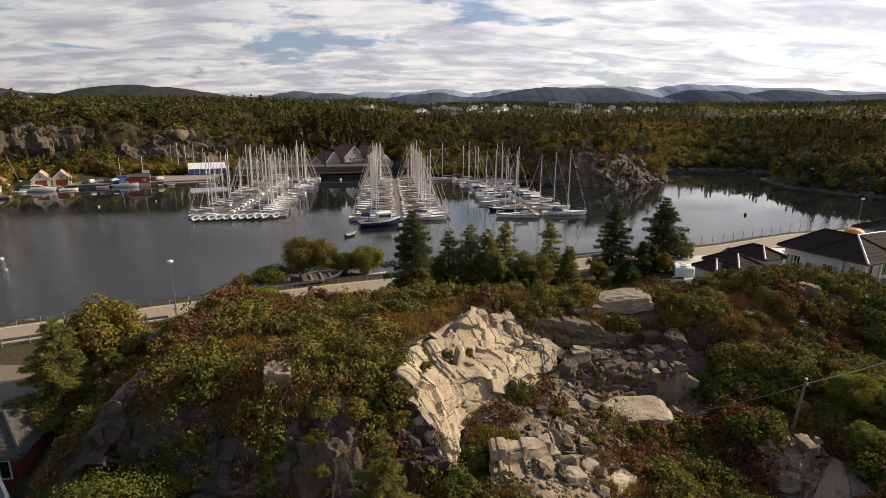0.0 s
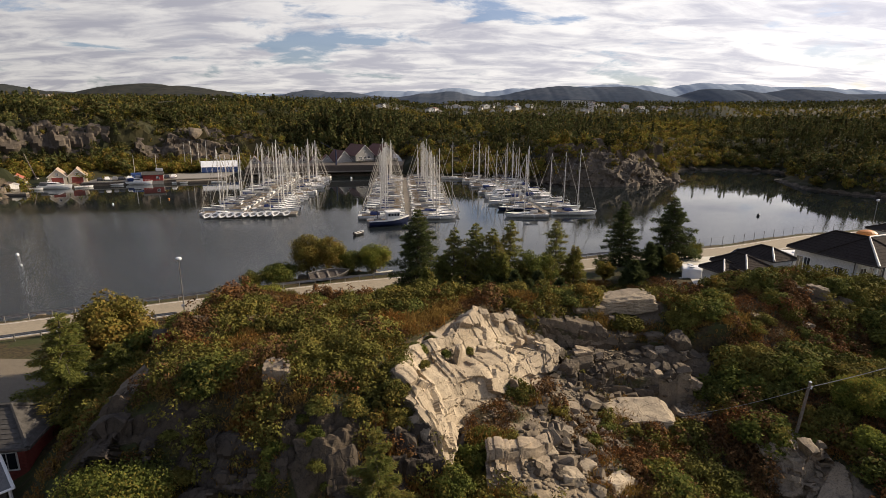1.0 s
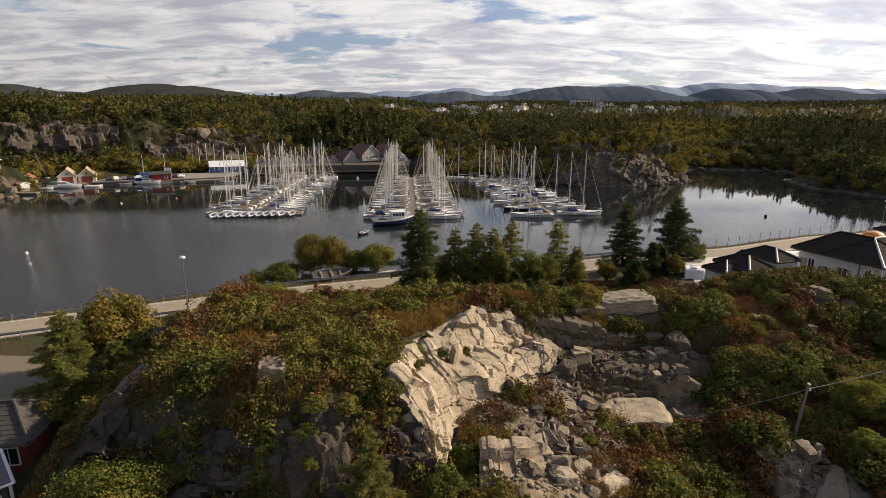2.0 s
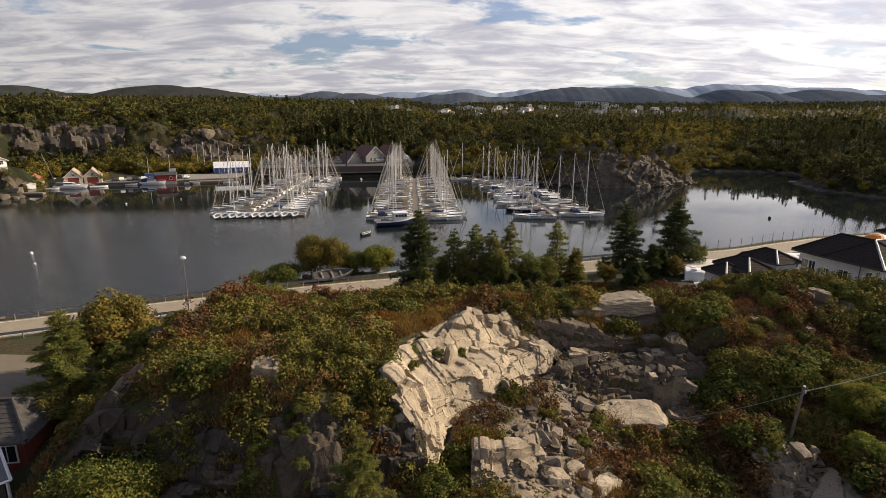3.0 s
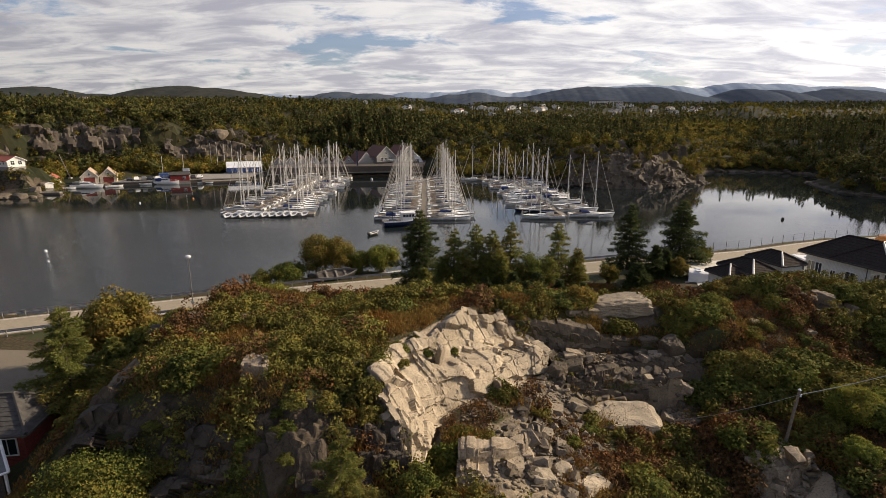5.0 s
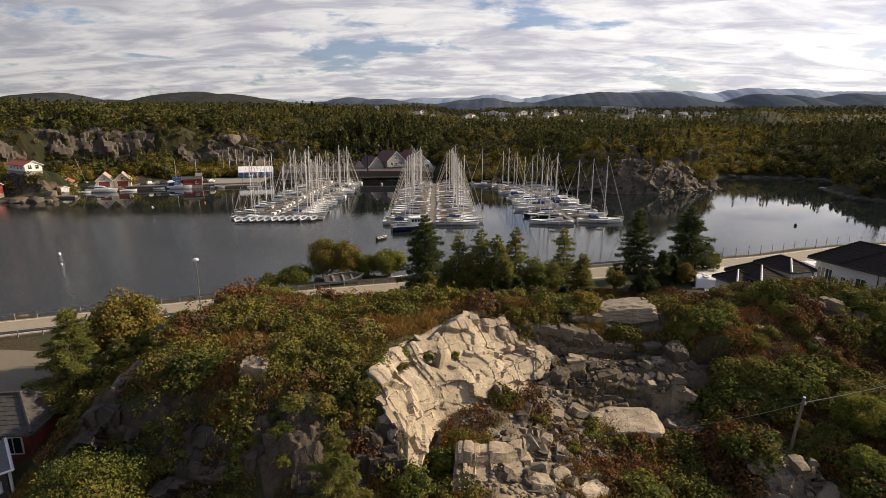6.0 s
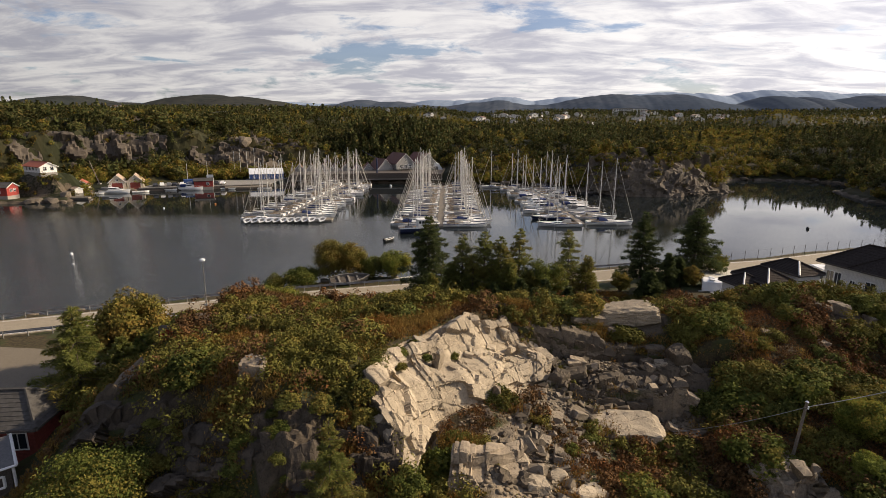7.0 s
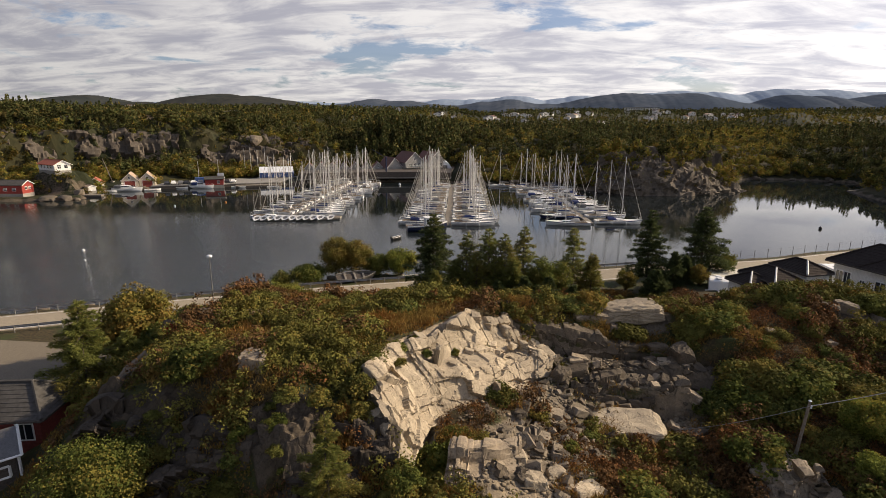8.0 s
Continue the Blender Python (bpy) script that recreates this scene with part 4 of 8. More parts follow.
def rock_wall(name, lines, mat, label, seed, step=0.085, big=0.5, small=0.14, turn=35.0, cell=1.0, fine=0.03, tip=0.9):
    """A face of living rock between lines that run along it, broken along its joints."""
    lines = [np.array(l, float) for l in lines]
    n = len(lines[0])
    mid = lines[len(lines) // 2]
    run = np.concatenate([[0], np.cumsum(np.linalg.norm(np.diff(mid, axis=0), axis=1))])
    u = np.linspace(0, run[-1], int(run[-1] / step))
    rails = [np.stack([np.interp(u, run, l[:, a]) for a in range(3)], 1) for l in lines]
    for r in rails[1:-1]:
        r[:, 2] += 0.22 * (lattice(u / 1.1, u * 0 + seed) - 0.5) + 0.3 * np.round((lattice(u / 0.8, u * 0 + 3, seed) - 0.5) * 2) * 0.5
        r[:, :2] += 0.5 * (lattice(u / 1.3, u * 0 + 7, seed)[:, None] - 0.5)
    rows = []
    for a, b in zip(rails, rails[1:]):
        k = max(int(np.linalg.norm(a - b, axis=1).mean() / step), 3)
        rows += [a + (b - a) * w for w in np.arange(k) / k]
    rows.append(rails[-1])
    g = np.stack(rows)
    du = np.gradient(g, axis=1)
    dv = np.gradient(g, axis=0)
    for _ in range(6):
        du = (np.roll(du, 1, 0) + du + np.roll(du, -1, 0)) / 3
        dv[1:-1] = (dv[:-2] + dv[1:-1] + dv[2:]) / 3
    nrm = np.cross(du, dv)
    nrm /= np.linalg.norm(nrm, axis=2)[..., None] + 1e-9
    m, c = g.shape[:2]
    p = g.reshape(-1, 3)
    ca, sa = math.cos(radians(turn)), math.sin(radians(turn))
    local = np.stack([p[:, 0] * ca + p[:, 1] * sa, -p[:, 0] * sa + p[:, 1] * ca, p[:, 2] + 0.15 * p[:, 1]], 1)
    d = big * joint_cells(local.copy(), (2.1 * cell, 1.4 * cell, 1.3 * cell), seed, tip) + small * joint_cells(local + 3.3, (0.9 * cell, 0.7 * cell, 0.6 * cell), seed + 20, tip) + fine * joint_cells(local + 1.7, (0.3 * cell, 0.3 * cell, 0.22 * cell), seed + 40, tip)
    v = p + nrm.reshape(-1, 3) * d[:, None]
    i = (np.arange(m - 1)[:, None] * c + np.arange(c - 1)[None]).ravel()
    me = raw_mesh(name, v, np.stack([i, i + 1, i + 1 + c, i + c], 1), mat)
    me.set_sharp_from_angle(angle=radians(28))
    return tagged(new(name, me), label, "rock")


def quarry_walls():
    """The sunlit face in two steps with a shelf between them, and the walls behind, their shade put in as darker stone.
    """
    foot = [(-1.6, 23.2, 7.4), (-1.8, 24.6, 7.8), (-1.6, 26.8, 8.2), (-1.5, 29.2, 7.8), (-0.4, 31.0, 7.2), (1.6, 32.7, 7.2), (3.9, 35.2, 6.6), (5.3, 36.9, 6.4), (6.6, 38.6, 6.2)]
    brink = [(-2.4, 23.5, 9.1), (-3.0, 24.5, 11.0), (-3.5, 26.7, 11.9), (-3.2, 29.5, 10.8), (-1.7, 31.1, 10.2), (0.1, 33.0, 10.1), (2.8, 37.2, 9.2), (5.2, 39.5, 8.6), (7.0, 40.4, 8.1)]
    shelf = [(-2.7, 23.8, 9.2), (-3.5, 24.9, 11.4), (-4.3, 27.2, 12.4), (-4.4, 30.0, 11.7), (-2.8, 32.0, 11.0), (-1.0, 34.5, 10.3), (1.2, 37.9, 9.6), (3.2, 39.9, 9.0), (6.0, 41.6, 8.5)]
    crest = [(-3.0, 24.1, 9.2), (-4.0, 25.4, 11.6), (-4.8, 27.6, 12.5), (-4.9, 30.6, 12.2), (-3.4, 32.7, 11.8), (-1.8, 34.6, 12.0), (-0.1, 38.8, 11.9), (2.0, 40.5, 10.9), (4.6, 42.2, 10.0)]
    behind = [(x - 1.6, y + 1.0, z - 1.3) for x, y, z in crest]
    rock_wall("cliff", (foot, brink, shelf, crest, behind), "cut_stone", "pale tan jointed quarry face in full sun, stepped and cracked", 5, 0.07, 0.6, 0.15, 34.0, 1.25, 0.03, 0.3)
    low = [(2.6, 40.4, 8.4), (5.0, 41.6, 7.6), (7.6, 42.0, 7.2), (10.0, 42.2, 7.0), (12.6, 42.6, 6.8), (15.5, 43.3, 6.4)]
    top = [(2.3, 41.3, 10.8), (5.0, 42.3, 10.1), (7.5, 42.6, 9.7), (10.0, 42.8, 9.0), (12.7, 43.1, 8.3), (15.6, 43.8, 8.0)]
    rock_wall("cliff", (low, top, [(x, y + 0.9, z + 0.1) for x, y, z in top], [(x, y + 1.8, z - 0.8) for x, y, z in top]), "grey_stone", "sheer back wall of the quarry under heather, stone darkened for shade", 9, 0.09, 0.45, 0.14, 10.0, 1.2, 0.03, 0.4)
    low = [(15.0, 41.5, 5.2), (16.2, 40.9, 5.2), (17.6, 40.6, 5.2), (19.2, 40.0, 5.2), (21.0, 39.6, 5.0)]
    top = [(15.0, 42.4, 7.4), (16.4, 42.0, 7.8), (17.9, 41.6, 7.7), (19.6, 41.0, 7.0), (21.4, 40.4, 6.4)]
    rock_wall("cliff", (low, top, [(x + 0.2, y + 1.3, z + 0.1) for x, y, z in top], [(x + 0.3, y + 2.2, z - 1.0) for x, y, z in top]), "grey_stone", "split rock step at the end of the quarry, stone darkened for shade", 13, 0.09, 0.5, 0.12, 25.0, 1.3)
    # split steps below the face
    lip = [(0.2, 24.5, 8.2), (1.6, 24.8, 8.1), (3.0, 25.5, 7.6), (4.4, 27.0, 7.1)]
    rails = [[(x, y + dy, z + dz) for x, y, z in lip] for dy, dz in ((-0.5, -2.0), (0.0, 0.0), (1.2, 0.0), (1.35, 0.6), (2.5, 0.5), (3.0, -1.0))]
    rock_wall("cliff", rails, "knob_stone", "square-split stone steps at the edge of the quarry floor", 29, 0.06, 0.4, 0.08, 27.0, 1.5, 0.02, 0.5)
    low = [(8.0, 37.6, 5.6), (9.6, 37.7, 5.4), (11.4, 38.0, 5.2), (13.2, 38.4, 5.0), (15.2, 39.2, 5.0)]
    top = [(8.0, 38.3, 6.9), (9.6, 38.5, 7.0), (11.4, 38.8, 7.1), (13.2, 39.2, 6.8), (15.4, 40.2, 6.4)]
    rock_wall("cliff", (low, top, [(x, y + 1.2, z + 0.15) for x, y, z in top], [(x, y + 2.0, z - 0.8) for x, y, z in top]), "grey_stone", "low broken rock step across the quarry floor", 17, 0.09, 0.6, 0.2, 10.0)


quarry_walls()


def knob_wall():
    """The lit, cleft rock below the line pole."""
    low = [(18.1, 29.6, 2.6), (19.0, 28.4, 2.4), (20.4, 27.8, 2.4), (21.9, 28.2, 2.4), (23.0, 29.4, 2.6)]
    top = [(18.8, 31.6, 4.6), (19.5, 31.0, 5.4), (20.8, 30.6, 5.7), (22.2, 31.0, 5.6), (23.4, 32.2, 4.7)]
    rock_wall("cliff", (low, top, [(x, y + 1.4, z - 0.1) for x, y, z in top], [(x, y + 2.4, z - 1.2) for x, y, z in top]), "knob_stone", "cleft pale grey rock knob catching the sun on the slope", 25, 0.08, 1.1, 0.3, 55.0, 1.0, 0.04, 0.6)


knob_wall()


def west_ribs():
    """Two bare slabs that dip down the west end of the knoll."""
    for k, (dx, dy, dz, long) in enumerate(((0, 0, 0, 1.0), (1.1, -2.0, -1.6, 0.7))):
        line = [(-24.6, 26.9, 6.2), (-23.6, 27.7, 8.3), (-22.3, 28.4, 9.8), (-20.4, 29.3, 11.3)]
        line = [(line[0][0] + (x - line[0][0]) * long + dx, line[0][1] + (y - line[0][1]) * long + dy, line[0][2] + (z - line[0][2]) * long + dz) for x, y, z in line]
        rails = [[(x + a, y + b, z + c) for x, y, z in line] for a, b, c in ((1.1, -1.2, -1.4), (0.7, -0.7, -0.1), (-0.3, 0.4, 0.2), (-0.9, 1.0, -1.0))]
        rock_wall("cliff", rails, "knob_stone", "bare grey slab dipping down the end of the knoll", 51 + k, 0.09, 0.16, 0.08, 40.0, 1.3, 0.03, 0.4)


west_ribs()


def cliff_walls():
    """The old cliff that carries the plateau, its stone darkened to paint in shade."""
    xs = np.linspace(-20.5, -4.0, 12)
    bend = 0.7 * np.sin(xs * 1.1) + 0.4 * np.sin(xs * 2.3 + 1)
    low = [(x, 19.8 - 0.12 * (x + 10) + 0.5 * b, 4.2) for x, b in zip(xs, bend)]
    mid = [(x, 21.4 - 0.12 * (x + 10) + b, 7.4) for x, b in zip(xs, bend)]
    top = [(x, 23.8 - 0.12 * (x + 10) + b, 9.6 + 0.35 * math.sin(x * 0.9)) for x, b in zip(xs, bend)]
    rock_wall("cliff", (low, mid, top, [(x, y + 1.8, z - 0.4) for x, y, z in top]), "shaded_cliff_stone", "dark weathered cliff of upright jointed rock in shade", 21, 0.09, 1.5, 0.42, 12.0, 1.1)


cliff_walls()


def rubble():
    """The finest broken stone on the quarry floor."""
    rng = np.random.default_rng(8)
    bm = rock_hull(rng, 0.5, 0.42, 0.26, 9, 0.85)
    bmesh.ops.triangulate(bm, faces=bm.faces)
    tv = np.array([v.co[:] for v in bm.verts])
    tf = np.array([[v.index for v in f.verts] for f in bm.faces])
    bm.free()
    n = 7500
    x, y = rng.uniform(0, 22, n), rng.uniform(24.5, 43, n)
    keep = (x - quarry_foot(y) > 0.0) & (y < quarry_wall(x) - 0.3) & (fractal(x, y, 3.0, 3, 21) > -0.25) & (heath_floor(x, y) < rng.random(n))
    x, y = x[keep], y[keep]
    z = land(x, y)
    s = 0.06 + 0.26 * rng.random(len(x)) ** 1.8
    a = rng.uniform(0, 6.3, len(x))
    c, sn = np.cos(a)[:, None], np.sin(a)[:, None]
    px = (tv[None, :, 0] * c - tv[None, :, 1] * sn) * s[:, None] * 1.3 + x[:, None]
    py = (tv[None, :, 0] * sn + tv[None, :, 1] * c) * s[:, None] + y[:, None]
    pz = tv[None, :, 2] * s[:, None] + z[:, None] + 0.02
    v = np.stack([px, py, pz], 2).reshape(-1, 3)
    f = (tf[None] + (np.arange(len(x)) * len(tv))[:, None, None]).reshape(-1, 3)
    tagged(new("rubble", raw_mesh("rubble", v, f, "scree_stone")), "scattered fine broken stone on the quarry floor", "rubble", kind="stuff")


rubble()


def hill_rocks():
    rng = np.random.default_rng(6)
    # weathered cliff below the plateau
    for i in range(30):
        x = rng.uniform(-19.5, -4.2)
        y = 23.6 - 0.12 * (x + 10) - rng.uniform(0.0, 3.2)
        s = rng.uniform(0.6, 1.4)
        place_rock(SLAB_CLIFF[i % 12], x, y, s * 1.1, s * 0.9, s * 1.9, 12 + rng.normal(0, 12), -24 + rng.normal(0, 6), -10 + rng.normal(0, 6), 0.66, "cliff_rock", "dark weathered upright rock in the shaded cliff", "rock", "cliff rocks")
    for x, y, sx, sy, sz, rz, set_ in ((-11.5, 26.6, 1.3, 1.3, 1.7, 10, 0), (-22.6, 35.9, 1.8, 1.0, 0.9, 20, 1), (-19.9, 36.9, 2.4, 1.0, 0.6, 25, 0), (-17.2, 38.2, 3.6, 1.2, 0.7, 15, 0), (-14.6, 38.0, 1.6, 0.8, 0.5, -5, 0), (-13.0, 44.3, 1.1, 0.8, 0.6, 0, 0), (-13.5, 33.6, 1.2, 0.7, 0.4, 24, 0), (11.2, 45.7, 2.8, 1.4, 1.1, 20, 0), (12.4, 45.0, 0.9, 0.8, 0.9, 5, 0), (9.6, 45.0, 2.0, 1.0, 0.8, 30, 0), (33.4, 50.1, 1.7, 1.0, 1.7, -20, 0), (31.8, 49.6, 1.4, 0.9, 1.3, -25, 1), (36.2, 49.8, 1.2, 0.9, 1.3, 10, 0), (38.3, 51.0, 1.8, 0.8, 0.7, 20, 0), (28.6, 52.6, 2.4, 0.9, 0.8, -8, 0), (24.4, 51.6, 1.3, 0.8, 0.7, 0, 0), (25.1, 45.3, 0.8, 0.6, 0.8, 0, 0), (29.9, 45.6, 0.9, 0.7, 0.9, 20, 0), (21.4, 33.6, 2.6, 0.9, 0.8, 8, 0), (32.5, 37.6, 1.6, 1.0, 1.2, 0, 1)):
        place_rock((SLAB_GREY if set_ == 1 else SLAB_KNOB)[int(abs(x * 5)) % 10], x, y, sx * 1.15, sy * 1.15, sz * 1.1, rz, 5, 8, 0.52, "rock_outcrop", "lichened grey rock outcrop among heather", "rock", "hill outcrops")
    bm = rough_rock(np.random.default_rng(3), 4.2, 2.3, 1.25, 5, 70, 0.09)
    w = part("whaleback_rock", bm, "cut_stone")
    w.matrix_basis = pose(14.0, 46.9, land_at(14.0, 46.9) - 0.1, 0, -3, 8)
    tagged(w, "smooth pale whaleback rock above the quarry", "rock")
    # stones along the near waterline
    for i in range(60):
        x = rng.uniform(-60, 30)
        strip = 1.2 + 4.2 * math.exp(-((x + 20) / 9) ** 2)
        y = float(road_y(x)) + strip + rng.uniform(0.8, 3.6)
        s = rng.uniform(0.6, 1.4)
        place_rock(SHORE_ROCK[i % 6], x, y, s * 1.3, s, s * 0.8, rng.uniform(0, 360), 0, 0, 0.3, "shore_stone", "rough stone at the waterline below the road", "rock", "shore stones")


hill_rocks()


def far_rocks():
    """Crags and shore stones across the inlet."""
    rng = np.random.default_rng(15)
    for i in range(34):
        u = rng.random()
        pts = [(33, 226), (49, 211), (70, 215), (90, 228), (98, 236)]
        k = min(int(u * 4), 3)
        w = u * 4 - k
        x = pts[k][0] * (1 - w) + pts[k + 1][0] * w + rng.normal(0, 1.2)
        y = pts[k][1] * (1 - w) + pts[k + 1][1] * w + rng.uniform(0.5, 9)
        s = rng.uniform(2.0, 4.5) * (1 - 0.45 * max(u - 0.7, 0) / 0.3)
        place_rock(SHORE_ROCK[i % 6], x, y, s * 1.1, s * 0.9, s * 1.3, rng.normal(0, 20), -10, 0, 0.5, "crag", "tan-grey weathered crag rising from the water", "rock", "far crags")
    for i in range(70):
        k = rng.integers(1, 31)
        (ax, ay), (bx, by) = SHORE[k], SHORE[k + 1]
        if -130 < ax < -30:
            continue
        w = rng.random()
        s = rng.uniform(1.2, 3.0)
        place_rock(SHORE_ROCK[i % 6], ax + (bx - ax) * w, ay + (by - ay) * w + rng.uniform(0, 1.5), s * 1.8, s * 1.2, s * 0.8, rng.uniform(0, 360), 0, 0, 0.35, "shore_rock", "low pale rock on the far shore", "rock", "far shore rocks")
    # the scarp above the quay
    shore = np.array([(-262, 100), (-225, 125), (-185, 150), (-156, 176), (-141, 193), (-117, 206), (-98, 217), (-80, 227)], float)
    inland = np.gradient(shore, axis=0)
    inland = np.stack([-inland[:, 1], inland[:, 0]], 1) / np.linalg.norm(inland, axis=1)[:, None]
    bays = 3.0 * np.sin(np.arange(8) * 2.4)
    rails = []
    for d, lift in ((39, -3.0), (44, 1.2), (49, 1.4), (55, 0.8), (61, -2.5)):
        p = shore + inland * (d + bays[:, None])
        rails.append([(x, y, z + lift) for (x, y), z in zip(p, land(p[:, 0], p[:, 1]))])
    rock_wall("cliff", rails, "scarp_stone", "dark craggy scarp above the far quay, thinly wooded", 31, 0.7, 4.0, 1.6, 20.0, 5.0, 0.5)
    # the point east of the yachts
    point = np.array([(30, 229), (38, 221), (49, 211), (60, 212), (71, 215), (82, 222), (91, 229), (99, 237)], float)
    inland = np.gradient(point, axis=0)
    inland = np.stack([-inland[:, 1], inland[:, 0]], 1) / np.linalg.norm(inland, axis=1)[:, None]
    high = np.array([0.5, 0.8, 1.0, 1.0, 0.95, 0.85, 0.6, 0.2])
    rails = [[(x, y, z * h - 0.4) for (x, y), h in zip(point + inland * d, high)] for d, z in ((-0.5, -1.0), (2.0, 5.5), (5.0, 10.5), (10.0, 13.5), (16.0, 12.0))]
    rock_wall("cliff", rails, "shore_stone", "tan-grey cleft crag rising from the water", 37, 0.45, 2.6, 1.0, 25.0, 3.2, 0.3)
    for x, y, s in ((-120, 252, 5), (-114, 254, 6), (-128, 257, 5), (-190, 262, 5), (-183, 258, 6), (-176, 262, 5), (-240, 262, 5), (-150, 168, 3), (60, 236, 6), (84, 245, 5), (170, 235, 6), (185, 228, 7)):
        place_rock(SHORE_ROCK[int(abs(x)) % 6], x, y, s * 1.3, s, s * 1.1, x, -8, 0, 0.4, "crag", "bare rock knob among the woods", "rock", "far crags")


far_rocks()


# ---- plants ----
def leaves(rng, pts, size, spread_=0.35, flat=0.0, out=None, slim=0.55):
    """One small leaf triangle at each point, turned at random or away from a centre line."""
    n = len(pts)
    a = rng.normal(size=(n, 3))
    if out is not None:
        a = a * 0.7 + out
    a /= np.linalg.norm(a, axis=1)[:, None] + 1e-9
    b = rng.normal(size=(n, 3))
    b[:, 2] *= 1 - flat
    b -= a * (a * b).sum(1)[:, None]
    b /= np.linalg.norm(b, axis=1)[:, None] + 1e-9
    s = (size * rng.uniform(1 - spread_, 1 + spread_, n))[:, None]
    p = np.asarray(pts)
    v = np.stack([p - b * s * slim, p + b * s * slim, p + a * s * 1.2], 1).reshape(-1, 3)
    return v


def shell_leaves(rng, pts, outs, size, loose=0.4, spread_=0.3):
    """Leaf triangles that lie like scales on the outside of a crown."""
    n = len(pts)
    o = np.asarray(outs) / (np.linalg.norm(outs, axis=1)[:, None] + 1e-9) + rng.normal(0, loose, (n, 3))
    o /= np.linalg.norm(o, axis=1)[:, None] + 1e-9
    a = np.cross(o, rng.normal(size=(n, 3)))
    a /= np.linalg.norm(a, axis=1)[:, None] + 1e-9
    b = np.cross(o, a)
    s = (size * rng.uniform(1 - spread_, 1 + spread_, n))[:, None]
    p = np.asarray(pts)
    return np.stack([p + a * s, p - a * s * 0.5 + b * s * 0.6, p - a * s * 0.5 - b * s * 0.6], 1).reshape(-1, 3)


def tri_mesh(name, v, mat):
    return raw_mesh(name, v, np.arange(len(v)).reshape(-1, 3), mat)


def clumps(rng, n_clumps, per, rad, h, clump_r, base=0.0):
    """Points on many small rounded sprays that together fill an uneven crown."""
    pts, outs = [], []
    for _ in range(n_clumps):
        u = rng.normal(size=3)
        u[2] = abs(u[2]) if base <= 0 else u[2]
        u /= np.linalg.norm(u)
        c = u * np.array([rad, rad, h]) * rng.uniform(0.45, 1.0) + np.array([0, 0, base])
        d = rng.normal(size=(per, 3))
        d /= np.linalg.norm(d, axis=1)[:, None]
        q = c + d * clump_r * rng.uniform(0.55, 1.15, per)[:, None] * np.array([1, 1, 0.8])
        pts.append(q)
        outs.append(d * 0.8 + u * 0.5)
    return np.concatenate(pts), np.concatenate(outs)


def shrub_meshes(mat, count, rad, h, leaf, n_clumps=16, per=60, seed=1):
    rng = np.random.default_rng(seed)
    out = []
    for _ in range(count):
        p, o = clumps(rng, n_clumps, per, rad, h, rad * 0.38)
        keep = p[:, 2] > -0.05
        out.append(tri_mesh("shrub", shell_leaves(rng, p[keep], o[keep], leaf, 0.55), mat))
    return out


def overgrown(x, y):
    bare, _ = bareness(x, y)
    d = y - road_y(x)
    ok = smooth(0.45, 0.15, bare) * (d < -7.6)
    ok = ok * ~((x > 24.2) & (y > 56.2)) * ~((x < -29) & (y > 36.5) & (d < -9.5)) * ~((x < -24.5) & (y < 30.5))
    return ok * smooth(-70, -60, x)


